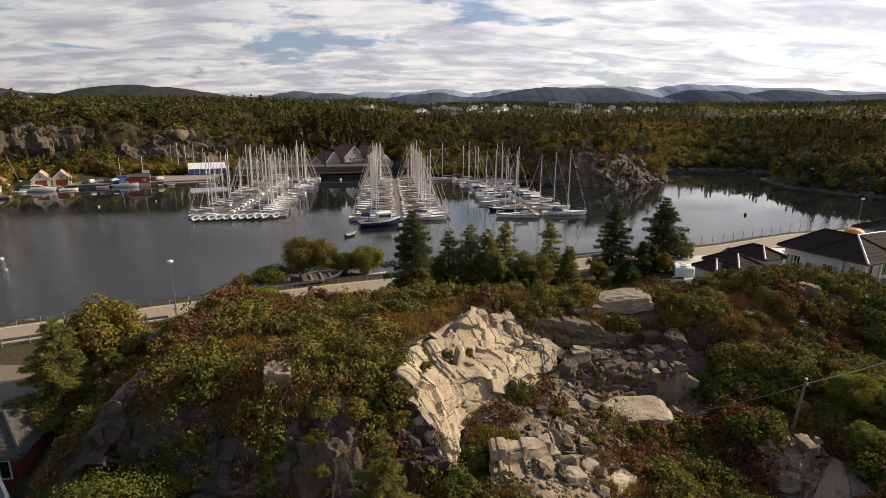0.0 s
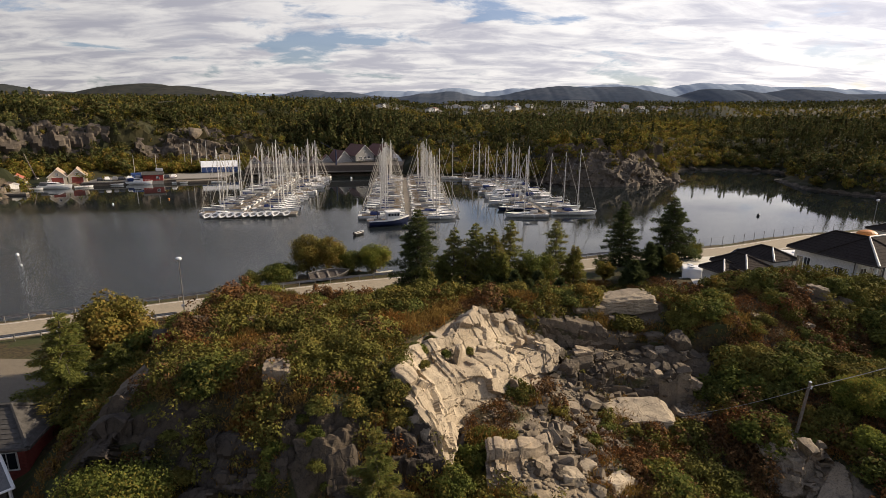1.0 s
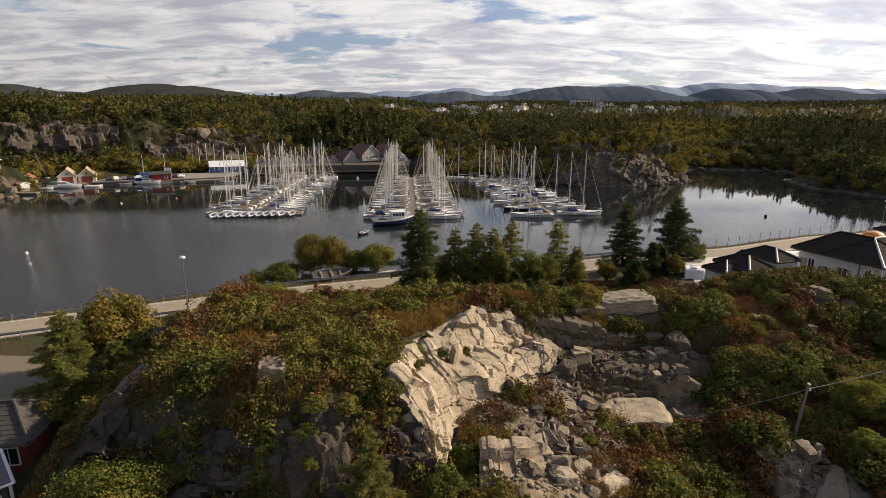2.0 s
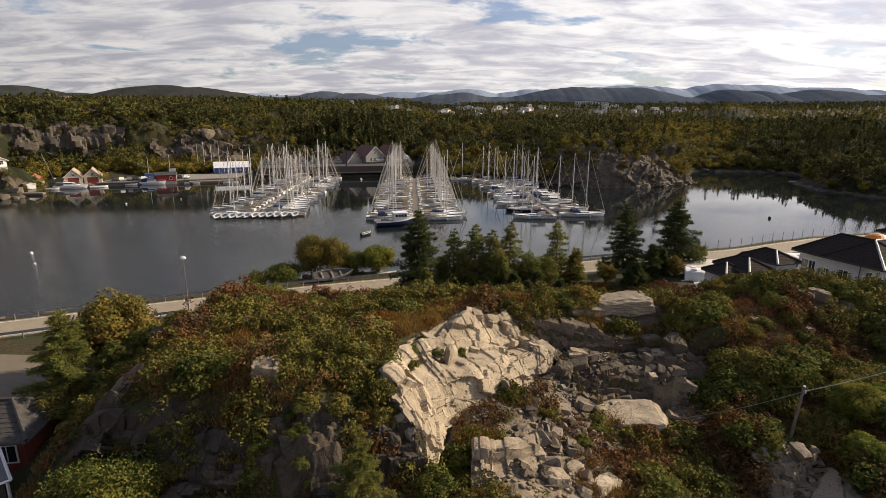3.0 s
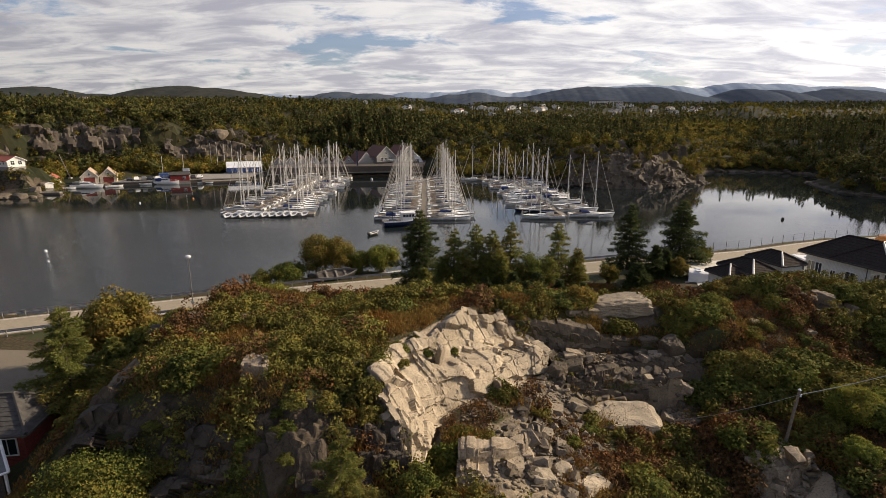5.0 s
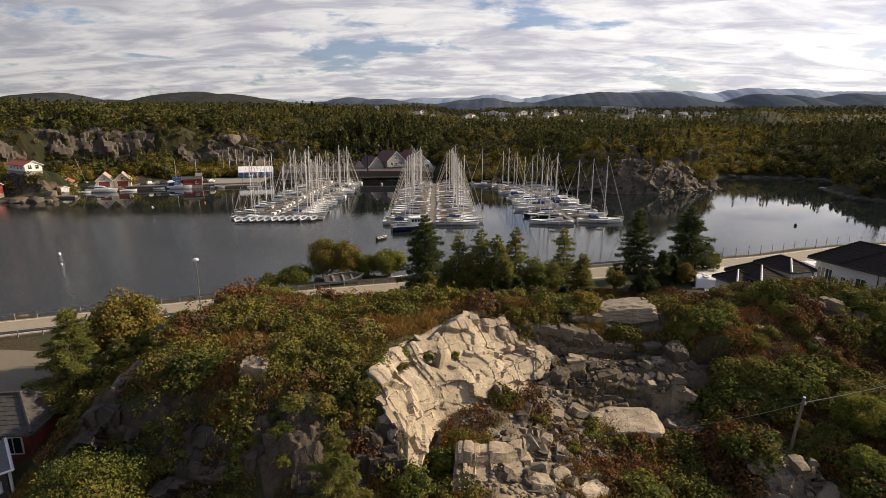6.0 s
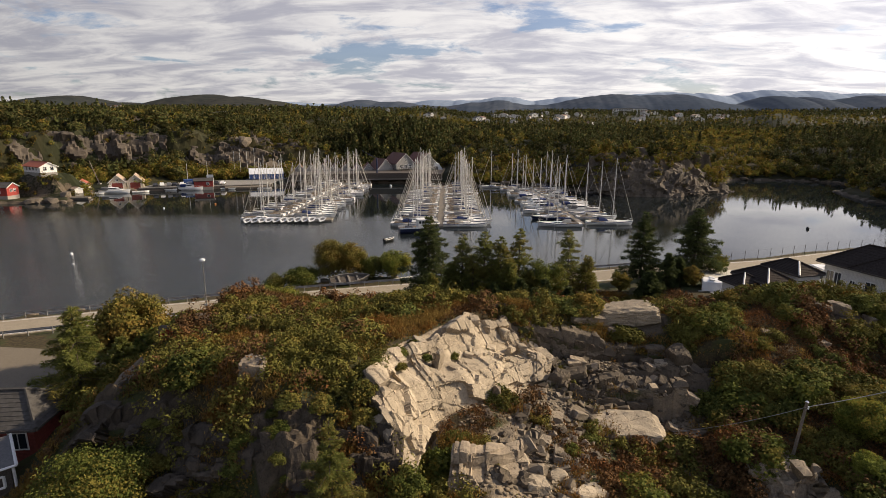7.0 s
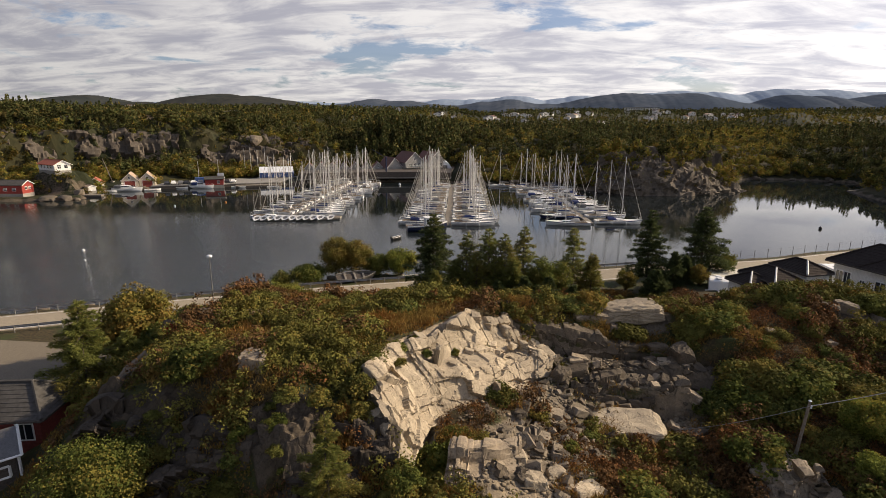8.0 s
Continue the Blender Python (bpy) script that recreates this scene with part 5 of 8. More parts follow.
def scrub_fields():
    """Low growth over the hill: heather, straw grass, moss and creeping juniper."""
    rng = np.random.default_rng(21)
    n = 72000
    x, y = rng.uniform(-45, 46, n), 19 + 46 * rng.random(n) ** 1.25
    ok = overgrown(x, y)
    bare, _ = bareness(x, y)
    in_quarry = (x - quarry_foot(y) > 0.0) & (y < quarry_wall(x)) & (x < 23)
    ok = np.where(in_quarry, smooth(0.6, 0.25, bare) * 0.9, ok)
    keep = rng.random(n) < ok
    x, y = x[keep], y[keep]
    z = land(x, y)
    # growth stands in tufts with dark gaps between them
    tuft = (fractal(x, y, 1.5, 3, 101) > -0.22) | (rng.random(len(x)) < 0.15)
    x, y, z = x[tuft], y[tuft], z[tuft]
    kind = fractal(x, y, 5.0, 4, 33) + rng.normal(0, 0.07, len(x))
    straw = fractal(x, y, 4.0, 3, 55) + rng.normal(0, 0.05, len(x))
    in_q = (x - quarry_foot(y) > 0.0) & (y < quarry_wall(x))
    kind = kind + 0.5 * np.exp(-((x + 7) / 5) ** 2 - ((y - 30) / 5) ** 2)
    straw = straw + 0.6 * np.exp(-((x + 15.5) / 4) ** 2 - ((y - 33) / 2.2) ** 2) + 0.25 * np.exp(-((x + 5) / 6) ** 2 - ((y - 42.5) / 2) ** 2)
    kind = kind + np.where((x > 9) & (y < 38), -0.3, 0) + np.where(in_q, -0.1, 0)
    is_straw = straw > 0.20
    is_heather = ~is_straw & (kind < 0.10)
    is_green = ~is_straw & ~is_heather
    for name, mask, mat, per, size, high, label in (
            ("heather", is_heather, "heather", 20, 0.085, 0.34, "rusty brown autumn heather covering the hill"),
            ("moor_grass", is_straw, "moor_grass", 18, 0.20, 0.38, "straw-coloured withered moor grass in tufts"),
            ("creeping_juniper", is_green, "moss_green", 20, 0.085, 0.34, "low dark green creeping scrub over the rock")):
        px, py, pz = (np.repeat(a[mask], per) for a in (x, y, z))
        m = len(px)
        up = rng.random(m)
        p = np.stack([px + rng.normal(0, 0.20, m), py + rng.normal(0, 0.20, m), pz + up * high * np.repeat(rng.uniform(0.5, 1.5, mask.sum()), per)], 1)
        o = np.tile((0, 0, 1.4 if name == "moor_grass" else 0.5), (m, 1))
        v = leaves(rng, p, size, out=o)
        if name == "moor_grass":
            t = v.reshape(-1, 3, 3)
            mid = (t[:, 0] + t[:, 1]) / 2
            t[:, 0] = mid + (t[:, 0] - mid) * 0.3
            t[:, 1] = mid + (t[:, 1] - mid) * 0.3
            v = t.reshape(-1, 3)
        tagged(new(name, tri_mesh(name, v, mat)), label, "heath", kind="stuff")


scrub_fields()


def scrub_mounds():
    """Knee-high cushions of juniper and bilberry between the larger shrubs."""
    rng = np.random.default_rng(25)
    x, y = rng.uniform(-27, 46, 5600), 20 + 42 * rng.random(5600) ** 1.15
    keep = (rng.random(5600) < overgrown(x, y)) & (fractal(x, y, 4.5, 3, 88) + 0.45 * np.exp(-((x + 7) / 5) ** 2 - ((y - 30) / 5) ** 2) + np.where(x > 20, 0.12, 0) > 0.02) & (np.exp(-((x + 15.5) / 4.0) ** 2 - ((y - 33) / 2.2) ** 2) < 0.45) & ~((x - quarry_edge(y) > -0.9) & (x < 3) & (y > 25) & (y < 40)) & ((rng.random(5600) < 0.35) | (x > -2) | (y > 27))
    x, y = x[keep], y[keep]
    n = len(x)
    size = 0.3 + 1.05 * rng.random(n) ** 1.9
    # each cushion is a handful of upright sprays round its middle
    sprays, per = 9, 24
    a, w = rng.uniform(0, 6.283, (n, sprays)), np.sqrt(rng.random((n, sprays)))
    sx, sy = x[:, None] + np.cos(a) * w * size[:, None] * 0.95, y[:, None] + np.sin(a) * w * size[:, None] * 0.95
    sr = size[:, None] * rng.uniform(0.26, 0.46, (n, sprays))
    sz = land(sx.ravel(), sy.ravel()).reshape(n, sprays) + size[:, None] * (1.15 - 0.9 * w ** 2) * rng.uniform(0.55, 1.15, (n, sprays))
    c = np.repeat(np.stack([sx, sy, sz], 2).reshape(-1, 3), per, 0)
    r = np.repeat(sr.ravel(), per)
    u = rng.normal(size=(len(c), 3))
    u /= np.linalg.norm(u, axis=1)[:, None]
    u[:, 2] = np.where(u[:, 2] < -0.2, -u[:, 2], u[:, 2])
    p = c + u * (r * rng.uniform(0.6, 1.15, len(c)))[:, None] * np.array([1, 1, 1.2])
    p[:, 2] -= 0.1
    tone = np.repeat(fractal(x, y, 5.0, 4, 33) + 0.5 * np.exp(-((x + 7) / 5) ** 2 - ((y - 30) / 5) ** 2) + np.where(x > 20, 0.12, 0) + rng.normal(0, 0.12, n) > 0.0, sprays * per)
    far = np.repeat(0.050 + 0.0009 * np.maximum(y - 25, 0), sprays * per)
    for name, m, mat, label in (("juniper_cushion", tone, "juniper_green", "cushions of green juniper over the moor"), ("bilberry_cushion", ~tone, "heather", "cushions of russet bilberry over the moor")):
        v = shell_leaves(rng, p[m], u[m] + np.array([0, 0, 0.25]), far[m] * 2.0, 0.4)
        tagged(new(name, tri_mesh(name, v, mat)), label, "heath", kind="stuff")


scrub_mounds()


def scatter_shrubs():
    rng = np.random.default_rng(31)
    juniper = shrub_meshes("juniper_green", 6, 0.8, 0.75, 0.072, 34, 130, 2)
    leafy = shrub_meshes("green_leaf", 4, 0.8, 0.9, 0.072, 30, 120, 3)
    autumn = shrub_meshes("autumn_leaf", 3, 0.7, 0.8, 0.072, 26, 110, 4)
    count = 0
    while count < 296:
        x, y = rng.uniform(-27, 44), 21.5 + 38 * rng.random() ** 1.1
        if count >= 216:
            x, y = (rng.uniform(17, 44), rng.uniform(36, 55)) if count % 2 else (rng.uniform(-21, -2), rng.uniform(19.5, 26))
        ok = float(overgrown(np.array([x]), np.array([y]))[0])
        dens = 0.24 + (0.5 if x > 20 else 0) + 0.9 * math.exp(-((x + 7) / 5) ** 2 - ((y - 30) / 5) ** 2) + 0.9 * float(fractal(np.array([x]), np.array([y]), 8.0, 3, 77)[0])
        if count >= 216 and count % 2 == 0:
            ok, dens = 0.6, 0.6
        if (-1.7 < x - float(quarry_edge(y)) and x < 2 and 25 < y < 40) or math.exp(-((x + 15.5) / 4.0) ** 2 - ((y - 33) / 2.2) ** 2) > 0.45:
            continue
        if rng.random() > ok * max(dens, 0.06):
            continue
        s = rng.uniform(0.8, 2.1) * (0.4 if count >= 216 and count % 2 == 0 else 1)
        pick = rng.random()
        if pick < 0.74:
            me, label = juniper[count % 6], "dense dark green juniper bush on the moor"
        elif pick < 0.9:
            me, label = leafy[count % 4], "olive green leafy shrub on the moor"
        else:
            me, label = autumn[count % 3], "yellowing autumn shrub on the moor"
        ob = new("shrub", me)
        ob.matrix_basis = pose(x, y, land_at(x, y) - 0.08, 0, 0, rng.uniform(0, 360)) @ Matrix.Diagonal((s * 1.15, s * 1.15, s * rng.uniform(0.7, 1.1), 1))
        tagged(ob, label, "shrub", "moorland shrubs")
        count += 1
    for x, y, s, sh, set_, label in ((20.0, 40.7, 1.0, 1.5, juniper, "rounded upright juniper in the quarry"), (2.6, 34.0, 1.5, 1.2, juniper, "dark green bush at the foot of the pale face"), (-0.6, 26.6, 1.4, 1.6, leafy, "olive bush beside the pale rock edge"), (5.4, 33.0, 1.1, 1.0, autumn, "thin yellow shrub among the rubble"), (-22.4, 35.2, 1.2, 1.0, None, "small crimson shrub beside a pale rock"), (24.6, 52.8, 2.0, 2.2, juniper, "dense juniper clump by the garage"), (27.6, 51.6, 2.0, 1.8, juniper, "dense juniper clump on the knoll"), (1.2, 37.6, 0.9, 0.8, leafy, "green tuft on the rock ledge"), (-0.9, 27.2, 1.2, 1.0, juniper, "green bush below the pale face"), (0.2, 29.0, 0.9, 0.7, leafy, "olive bush below the pale face"), (-1.0, 25.9, 1.1, 1.0, leafy, "olive bush below the pale face"), (0.6, 27.6, 1.1, 0.9, leafy, "olive bush below the pale face"), (1.6, 28.6, 1.0, 0.8, juniper, "green bush below the pale face"), (-0.2, 25.6, 1.3, 1.1, juniper, "green bush below the pale face"), (2.2, 26.8, 0.9, 0.8, autumn, "yellowing bush below the pale face"), (7.4, 31.0, 0.9, 0.7, leafy, "low green shrub on the quarry floor"), (8.8, 33.4, 1.0, 0.8, juniper, "low green shrub on the quarry floor")):
        me = (set_ or shrub_meshes("red_leaf", 1, 0.8, 0.7, 0.14, 12, 50, 9))[0]
        ob = new("shrub", me)
        ob.matrix_basis = pose(x, y, land_at(x, y) - 0.08, 0, 0, x * 40) @ Matrix.Diagonal((s, s, sh, 1))
        tagged(ob, label, "shrub", "")
    # tufts rooted on the shelf and the brow of the pale face
    for i, (x, y, z, s) in enumerate(((-3.7, 30.4, 11.6, 0.55), (-2.3, 32.7, 11.2, 0.5), (-0.7, 35.4, 10.2, 0.5), (0.7, 37.2, 9.8, 0.6), (-5.2, 28.3, 12.2, 1.0), (-5.3, 30.4, 12.0, 1.1), (-4.3, 32.0, 11.8, 0.9), (-5.0, 26.3, 12.0, 1.0), (-3.3, 33.6, 11.8, 0.6), (-4.6, 25.2, 11.0, 0.9), (-4.9, 29.4, 12.1, 0.8))):
        ob = new("shrub", juniper[i % 6])
        ob.matrix_basis = pose(x, y, z - 0.15, 0, 0, i * 57) @ Matrix.Diagonal((s, s, s * 0.8, 1))
        tagged(ob, "small green juniper rooted on the brow of the quarry face", "shrub", "brow shrubs")


scatter_shrubs()


def spruce(name, x, y, top, base, rad, seed, label, mat="spruce_green", gap=1.0, lean=0.0, fine=1.0):
    """Trunk, boughs in whorls, and needle sprays that hang from them."""
    rng = np.random.default_rng(seed)
    h = top - base
    t = thing(name, pose(x, y, base, 0, lean, 0), label, "tree")
    bm = rod(bmesh.new(), (0, 0, -0.5), (0, 0, h * 0.55), 0.022 * h, 0.012 * h, 8)
    rod(bm, (0, 0, h * 0.55), (0, 0, h), 0.012 * h, 0.01, 6)
    part("trunk", bm, "bark", t)
    limbs = bmesh.new()
    pts, outs = [], []
    z = h * (0.06 if gap > 0.88 else 0.26)
    while z < h * 0.985:
        f = 1 - z / h
        r = rad * (f ** (0.85 if gap > 0.9 else 0.65)) * rng.uniform(0.82, 1.1) + 0.12
        n = int(rng.integers(5, 8)) if f > 0.15 else 4
        a0 = rng.uniform(0, 6.3)
        for k in range(n):
            if rng.random() > gap:
                continue
            a = a0 + 6.283 * k / n + rng.normal(0, 0.18)
            ln = r * (rng.uniform(0.45, 1.22) if gap > 0.9 else rng.uniform(0.35, 1.2))
            d = np.array([math.cos(a), math.sin(a), 0.0])
            tip = d * ln + np.array([0, 0, z - ln * 0.22 + ln * 0.25 * (z / h)])
            root = np.array([0, 0, z])
            if ln > 0.4:
                rod(limbs, root, tip, 0.012 * ln + 0.01, 0.006, 4)
            m = int((64 if gap > 0.9 else 36) * ln / (0.35 + 0.1 * h / 8) / fine ** 1.6) + 5
            u = rng.uniform(0.12, 1.05, m)
            side = rng.normal(0, 0.17, m) * ln * (1.15 - u * 0.8)
            across = np.array([-d[1], d[0], 0])
            droop = -rng.random(m) * 0.16 * ln - 0.02
            q = root + (tip - root) * u[:, None] + across * side[:, None]
            q[:, 2] += droop + rng.normal(0, 0.05, m)
            pts.append(q)
            outs.append(np.tile(d * 1.3 + np.array([0, 0, 0.15]), (m, 1)) + across * np.sign(side)[:, None] * 0.8)
        z += (0.42 + 0.50 * f) * h / 11
    part("branchwork", limbs, "bark", t)
    me = tri_mesh("needles", leaves(rng, np.concatenate(pts), (0.21 + 0.005 * h) * fine, out=np.concatenate(outs), flat=0.75, slim=0.2), mat)
    new("needles", me).parent = t
    return t


def broadleaf(name, x, y, top, base, rad, seed, label, mat, stems=4, per=70, n_clumps=70, leaf=0.2):
    rng = np.random.default_rng(seed)
    h = top - base
    t = thing(name, pose(x, y, base), label, "tree")
    for k in range(stems):
        bm = bmesh.new()
        a = 6.28 * k / stems + rng.normal(0, 0.3)
        mid = Vector((math.cos(a) * rad * 0.22, math.sin(a) * rad * 0.22, h * 0.4))
        rod(bm, (0, 0, -0.4), mid, 0.07, 0.05, 6)
        for j in range(3):
            b = a + rng.normal(0, 0.7)
            rod(bm, mid, (math.cos(b) * rad * 0.7, math.sin(b) * rad * 0.7, h * rng.uniform(0.6, 0.9)), 0.045, 0.012, 5)
        part("stem", bm, "bark", t)
    p, o = clumps(rng, n_clumps, per, rad * 0.82, h * 0.42, rad * 0.24, base=h * 0.55)
    p[:, 2] = np.maximum(p[:, 2], 0.05 + rng.random(len(p)) * 0.2)
    new("crown", tri_mesh("crown", shell_leaves(rng, p, o, leaf, 0.6), mat)).parent = t
    return t


def near_trees():
    g = lambda x, y: land_at(x, y) - 0.1
    spruce("spruce", -6.2, 61.0, 16.3, g(-6.2, 61.0), 5.0, 1, "tall dark green spruce behind the knoll")
    for i, (x, y, top, r) in enumerate(((-1.9, 58, 14.6, 2.7), (0.6, 58.5, 14.9, 2.9), (2.4, 57.5, 14.6, 2.8), (4.5, 59.2, 15.2, 3.0), (-0.6, 56.5, 12.6, 2.5), (3.4, 56.0, 12.2, 2.4), (1.4, 56.8, 12.0, 2.2), (-3.2, 57.2, 11.4, 2.1), (5.8, 57.0, 11.0, 2.1))):
        spruce("pine", x, y, top, g(x, y), r, 20 + i, "slender open-crowned pine in a row", "pine_green", 0.8)
    spruce("pine", 10.5, 63, 14.5, g(10.5, 63), 3.0, 31, "slender spruce standing apart behind the knoll", "pine_green", 0.85)
    spruce("pine", 12.6, 62, 11.6, g(12.6, 62), 2.2, 32, "young pale green pine", "pine_green", 0.8)
    spruce("pine", -4.6, 52.0, 11.6, g(-4.6, 52), 1.5, 33, "young bushy pine in front of a dark spruce", "pine_green", 0.95)
    spruce("spruce", 22.0, 74.5, 15.4, g(22, 74.5), 3.9, 34, "dark spruce beside the road")
    spruce("spruce", 29.0, 74.5, 16.0, g(29, 74.5), 5.4, 35, "broad dark spruce beside the driveway")
    spruce("spruce", 20.5, 64, 9.6, g(20.5, 64), 2.2, 36, "young green spruce behind the slab rock")
    spruce("spruce", -28.1, 32.3, 13.9, g(-28.1, 32.3), 4.2, 37, "sunlit spruce at the foot of the knoll", "pine_green", 0.95, 2, 0.75)
    spruce("spruce", -25.4, 33.4, 11.2, g(-25.4, 33.4), 3.0, 38, "bushy young spruce at the foot of the knoll", "pine_green", 0.95, 4, 0.6)
    spruce("pine", -5.2, 21.2, 13.2, 5.2, 2.7, 39, "young pine in front of the shaded cliff", "pine_green", 0.92, 0, 0.45)
    for i, (x, y, hh, r) in enumerate(((1.8, 54.6, 2.8, 1.5), (4.6, 54.4, 3.2, 1.7), (7.2, 55.2, 3.4, 1.8), (9.8, 55.6, 2.8, 1.5), (12.4, 56.4, 2.6, 1.6), (6.0, 53.0, 2.2, 1.3), (23.2, 66.5, 4.6, 2.4), (25.0, 68.0, 3.6, 2.0))):
        spruce("young_spruce", x, y, g(x, y) + hh, g(x, y), r, 90 + i, "low dense young spruce behind the knoll", "spruce_green", 0.97, 0, 0.75)
    broadleaf("birch", -32.6, 44, 10.6, g(-32.6, 44), 4.0, 40, "yellow-green autumn birch thicket by the driveway", "autumn_leaf", 5, 110, 130, 0.19)
    broadleaf("birch", -28.4, 42, 8.6, g(-28.4, 42), 2.6, 41, "olive birch bush beside the driveway", "green_leaf", 4, 100, 80, 0.19)
    for i, (x, y, top, r, m) in enumerate(((-25.6, 56, 8.0, 2.8, "bright_leaf"), (-28.6, 55.5, 7.0, 2.4, "green_leaf"), (-22.6, 56.0, 7.9, 2.6, "bright_leaf"), (-20.6, 56.0, 7.4, 2.0, "autumn_leaf"), (-24.0, 54, 7.2, 2.0, "green_leaf"), (-24.2, 77.6, 9.0, 3.0, "autumn_leaf"), (-21.2, 78.4, 9.0, 2.9, "autumn_leaf"), (-14.4, 80.2, 6.9, 3.0, "bright_leaf"), (-17.9, 79.6, 5.8, 2.6, "green_leaf"), (-27.6, 74.2, 5.2, 3.0, "green_leaf"), (-31.0, 72.4, 4.6, 2.0, "green_leaf"), (6.6, 58, 11.9, 2.2, "green_leaf"), (8.6, 59, 11.6, 1.9, "green_leaf"), (32.2, 74.5, 9.6, 1.7, "green_leaf"), (26.4, 66.5, 9.6, 1.4, "autumn_leaf"), (27.2, 34.8, 8.7, 2.0, "bright_leaf"), (25.4, 31.2, 7.2, 1.5, "bright_leaf"), (29.4, 35.6, 8.2, 1.8, "bright_leaf"), (-18.0, 21.6, 10.0, 3.1, "green_leaf"), (17.5, 66, 8.8, 1.4, "autumn_leaf"))):
        broadleaf("bush", x, y, top, min(g(x, y), top - 2.2), r, 50 + i, {"green_leaf": "rounded green leafy bush", "autumn_leaf": "yellowing leafy bush", "bright_leaf": "bright yellow-green leafy bush"}[m] + (" by the road" if y > 50 else " on the slope"), m, 4, 300 if y < 40 else 110, int(32 + r * 26), 0.085 if y < 40 else 0.045 * max(r, 1.9))


near_trees()


def far_woods():
    """Mixed woods of the far shore, each tree a loose crown of sprays."""
    rng = np.random.default_rng(77)

    def conifer_template(n):
        t = rng.random(n) ** 1.25
        a = rng.uniform(0, 6.283, n)
        r = (1 - t) * (0.75 + 0.3 * np.sin(t * 40)) * rng.uniform(0.45, 1.1, n) * 0.25 + 0.012
        p = np.stack([np.cos(a) * r, np.sin(a) * r, 0.08 + t * 0.92], 1)
        return shell_leaves(rng, p, np.stack([np.cos(a), np.sin(a), 0.4 + 0 * a], 1), 0.62 / math.sqrt(n), 0.3)

    def pine_template(n):
        p, o = clumps(rng, 9, n // 9, 0.33, 0.28, 0.15, base=0.60)
        trunk = np.array([[-0.02, 0, 0], [0.02, 0, 0], [0, 0, 0.7]])
        return np.concatenate([shell_leaves(rng, p, o, 0.8 / math.sqrt(n), 0.3), trunk])

    def broad_template(n):
        p, o = clumps(rng, 14, n // 14, 0.36, 0.40, 0.15, base=0.48)
        return shell_leaves(rng, p, o, 0.9 / math.sqrt(n), 0.3)

    def plant(name, temps, x, y, z, height, mat, label):
        vs = []
        for i, tmp in enumerate(temps):
            k = np.arange(i, len(x), len(temps))
            a = rng.uniform(0, 6.283, len(k))
            c, s = np.cos(a)[:, None], np.sin(a)[:, None]
            h = height[k][:, None]
            w = h * rng.uniform(0.85, 1.25, len(k))[:, None]
            vs.append(np.stack([(tmp[None, :, 0] * c - tmp[None, :, 1] * s) * w + x[k][:, None], (tmp[None, :, 0] * s + tmp[None, :, 1] * c) * w + y[k][:, None], tmp[None, :, 2] * h + z[k][:, None] - 0.3], 2).reshape(-1, 3))
        tagged(new(name, tri_mesh(name, np.concatenate(vs), mat)), label, "woods", kind="stuff")

    def sow(n, y0, y1, power):
        y = y0 + (y1 - y0) * rng.random(n) ** power
        x = rng.uniform(-1, 1, n) * (60 + 0.92 * y) - 0.04 * y
        sd = shore_distance(x, y)
        quay = (x > -137) & (x < -22) & (sd < 34)
        town = (x < -130) & (y < 215) & (sd < 26)
        crag = (x > 36) & (x < 100) & (sd < 7)
        keep = (sd > 2.5) & ~quay & ~town & ~crag & (y > 120)
        knob = fractal(x, y, 30.0, 3, 90)
        scarp = (x > -255) & (x < -95) & (sd > 26) & (sd < 85)
        keep &= ~(scarp & (sd > 38) & (sd < 60) & (rng.random(n) < 0.3))
        keep &= ~((np.abs(knob) > 0.5) & (rng.random(n) < 0.7) & (y < 420))
        x, y = x[keep], y[keep]
        return x, y, land(x, y)

    x, y, z = sow(12500, 150, 430, 1.0)
    # low growth clings to the scarp
    ex, ey = rng.uniform(-262, -70, 3600), rng.uniform(150, 320, 3600)
    ed = shore_distance(ex, ey)
    cling = (ed > 32) & (ed < 74)
    x, y = np.concatenate([x, ex[cling]]), np.concatenate([y, ey[cling]])
    z = land(x, y)
    kind = fractal(x, y, 60.0, 3, 12) + rng.normal(0, 0.22, len(x))
    stand = (x > -85) & (x < -35) & (y > 285) & (y < 360)
    con, bro = (kind > 0.34) | stand, (kind < -0.1) & ~stand
    pin = ~con & ~bro
    size = rng.uniform(0.55, 1.5, len(x))
    size = np.where(stand, size * 1.5, size)
    sd = shore_distance(x, y)
    size = np.where((x > -255) & (x < -95) & (sd > 34) & (sd < 62), size * 0.6, size)
    plant("spruce_woods", [conifer_template(110) for _ in range(5)], x[con], y[con], z[con], 8.0 * size[con], "far_conifer", "dark spruce woods on the far shore")
    plant("pine_woods", [pine_template(108) for _ in range(5)], x[pin], y[pin], z[pin], 6.0 * size[pin], "far_conifer", "dark pine woods on the far shore")
    plant("birch_woods", [broad_template(112) for _ in range(5)], x[bro], y[bro], z[bro], 4.8 * size[bro], "far_broadleaf", "olive and yellow broadleaf woods on the far shore")
    x, y, z = sow(11500, 430, 1150, 1.2)
    kind = fractal(x, y, 90.0, 3, 12) + rng.normal(0, 0.2, len(x))
    con = kind > -0.1
    size = rng.uniform(0.7, 1.2, len(x))
    plant("distant_spruce_woods", [conifer_template(20) for _ in range(4)], x[con], y[con], z[con], 9.5 * size[con], "far_conifer", "distant dark conifer woods")
    plant("distant_birch_woods", [broad_template(28) for _ in range(4)], x[~con], y[~con], z[~con], 7.0 * size[~con], "far_broadleaf", "distant olive broadleaf woods")
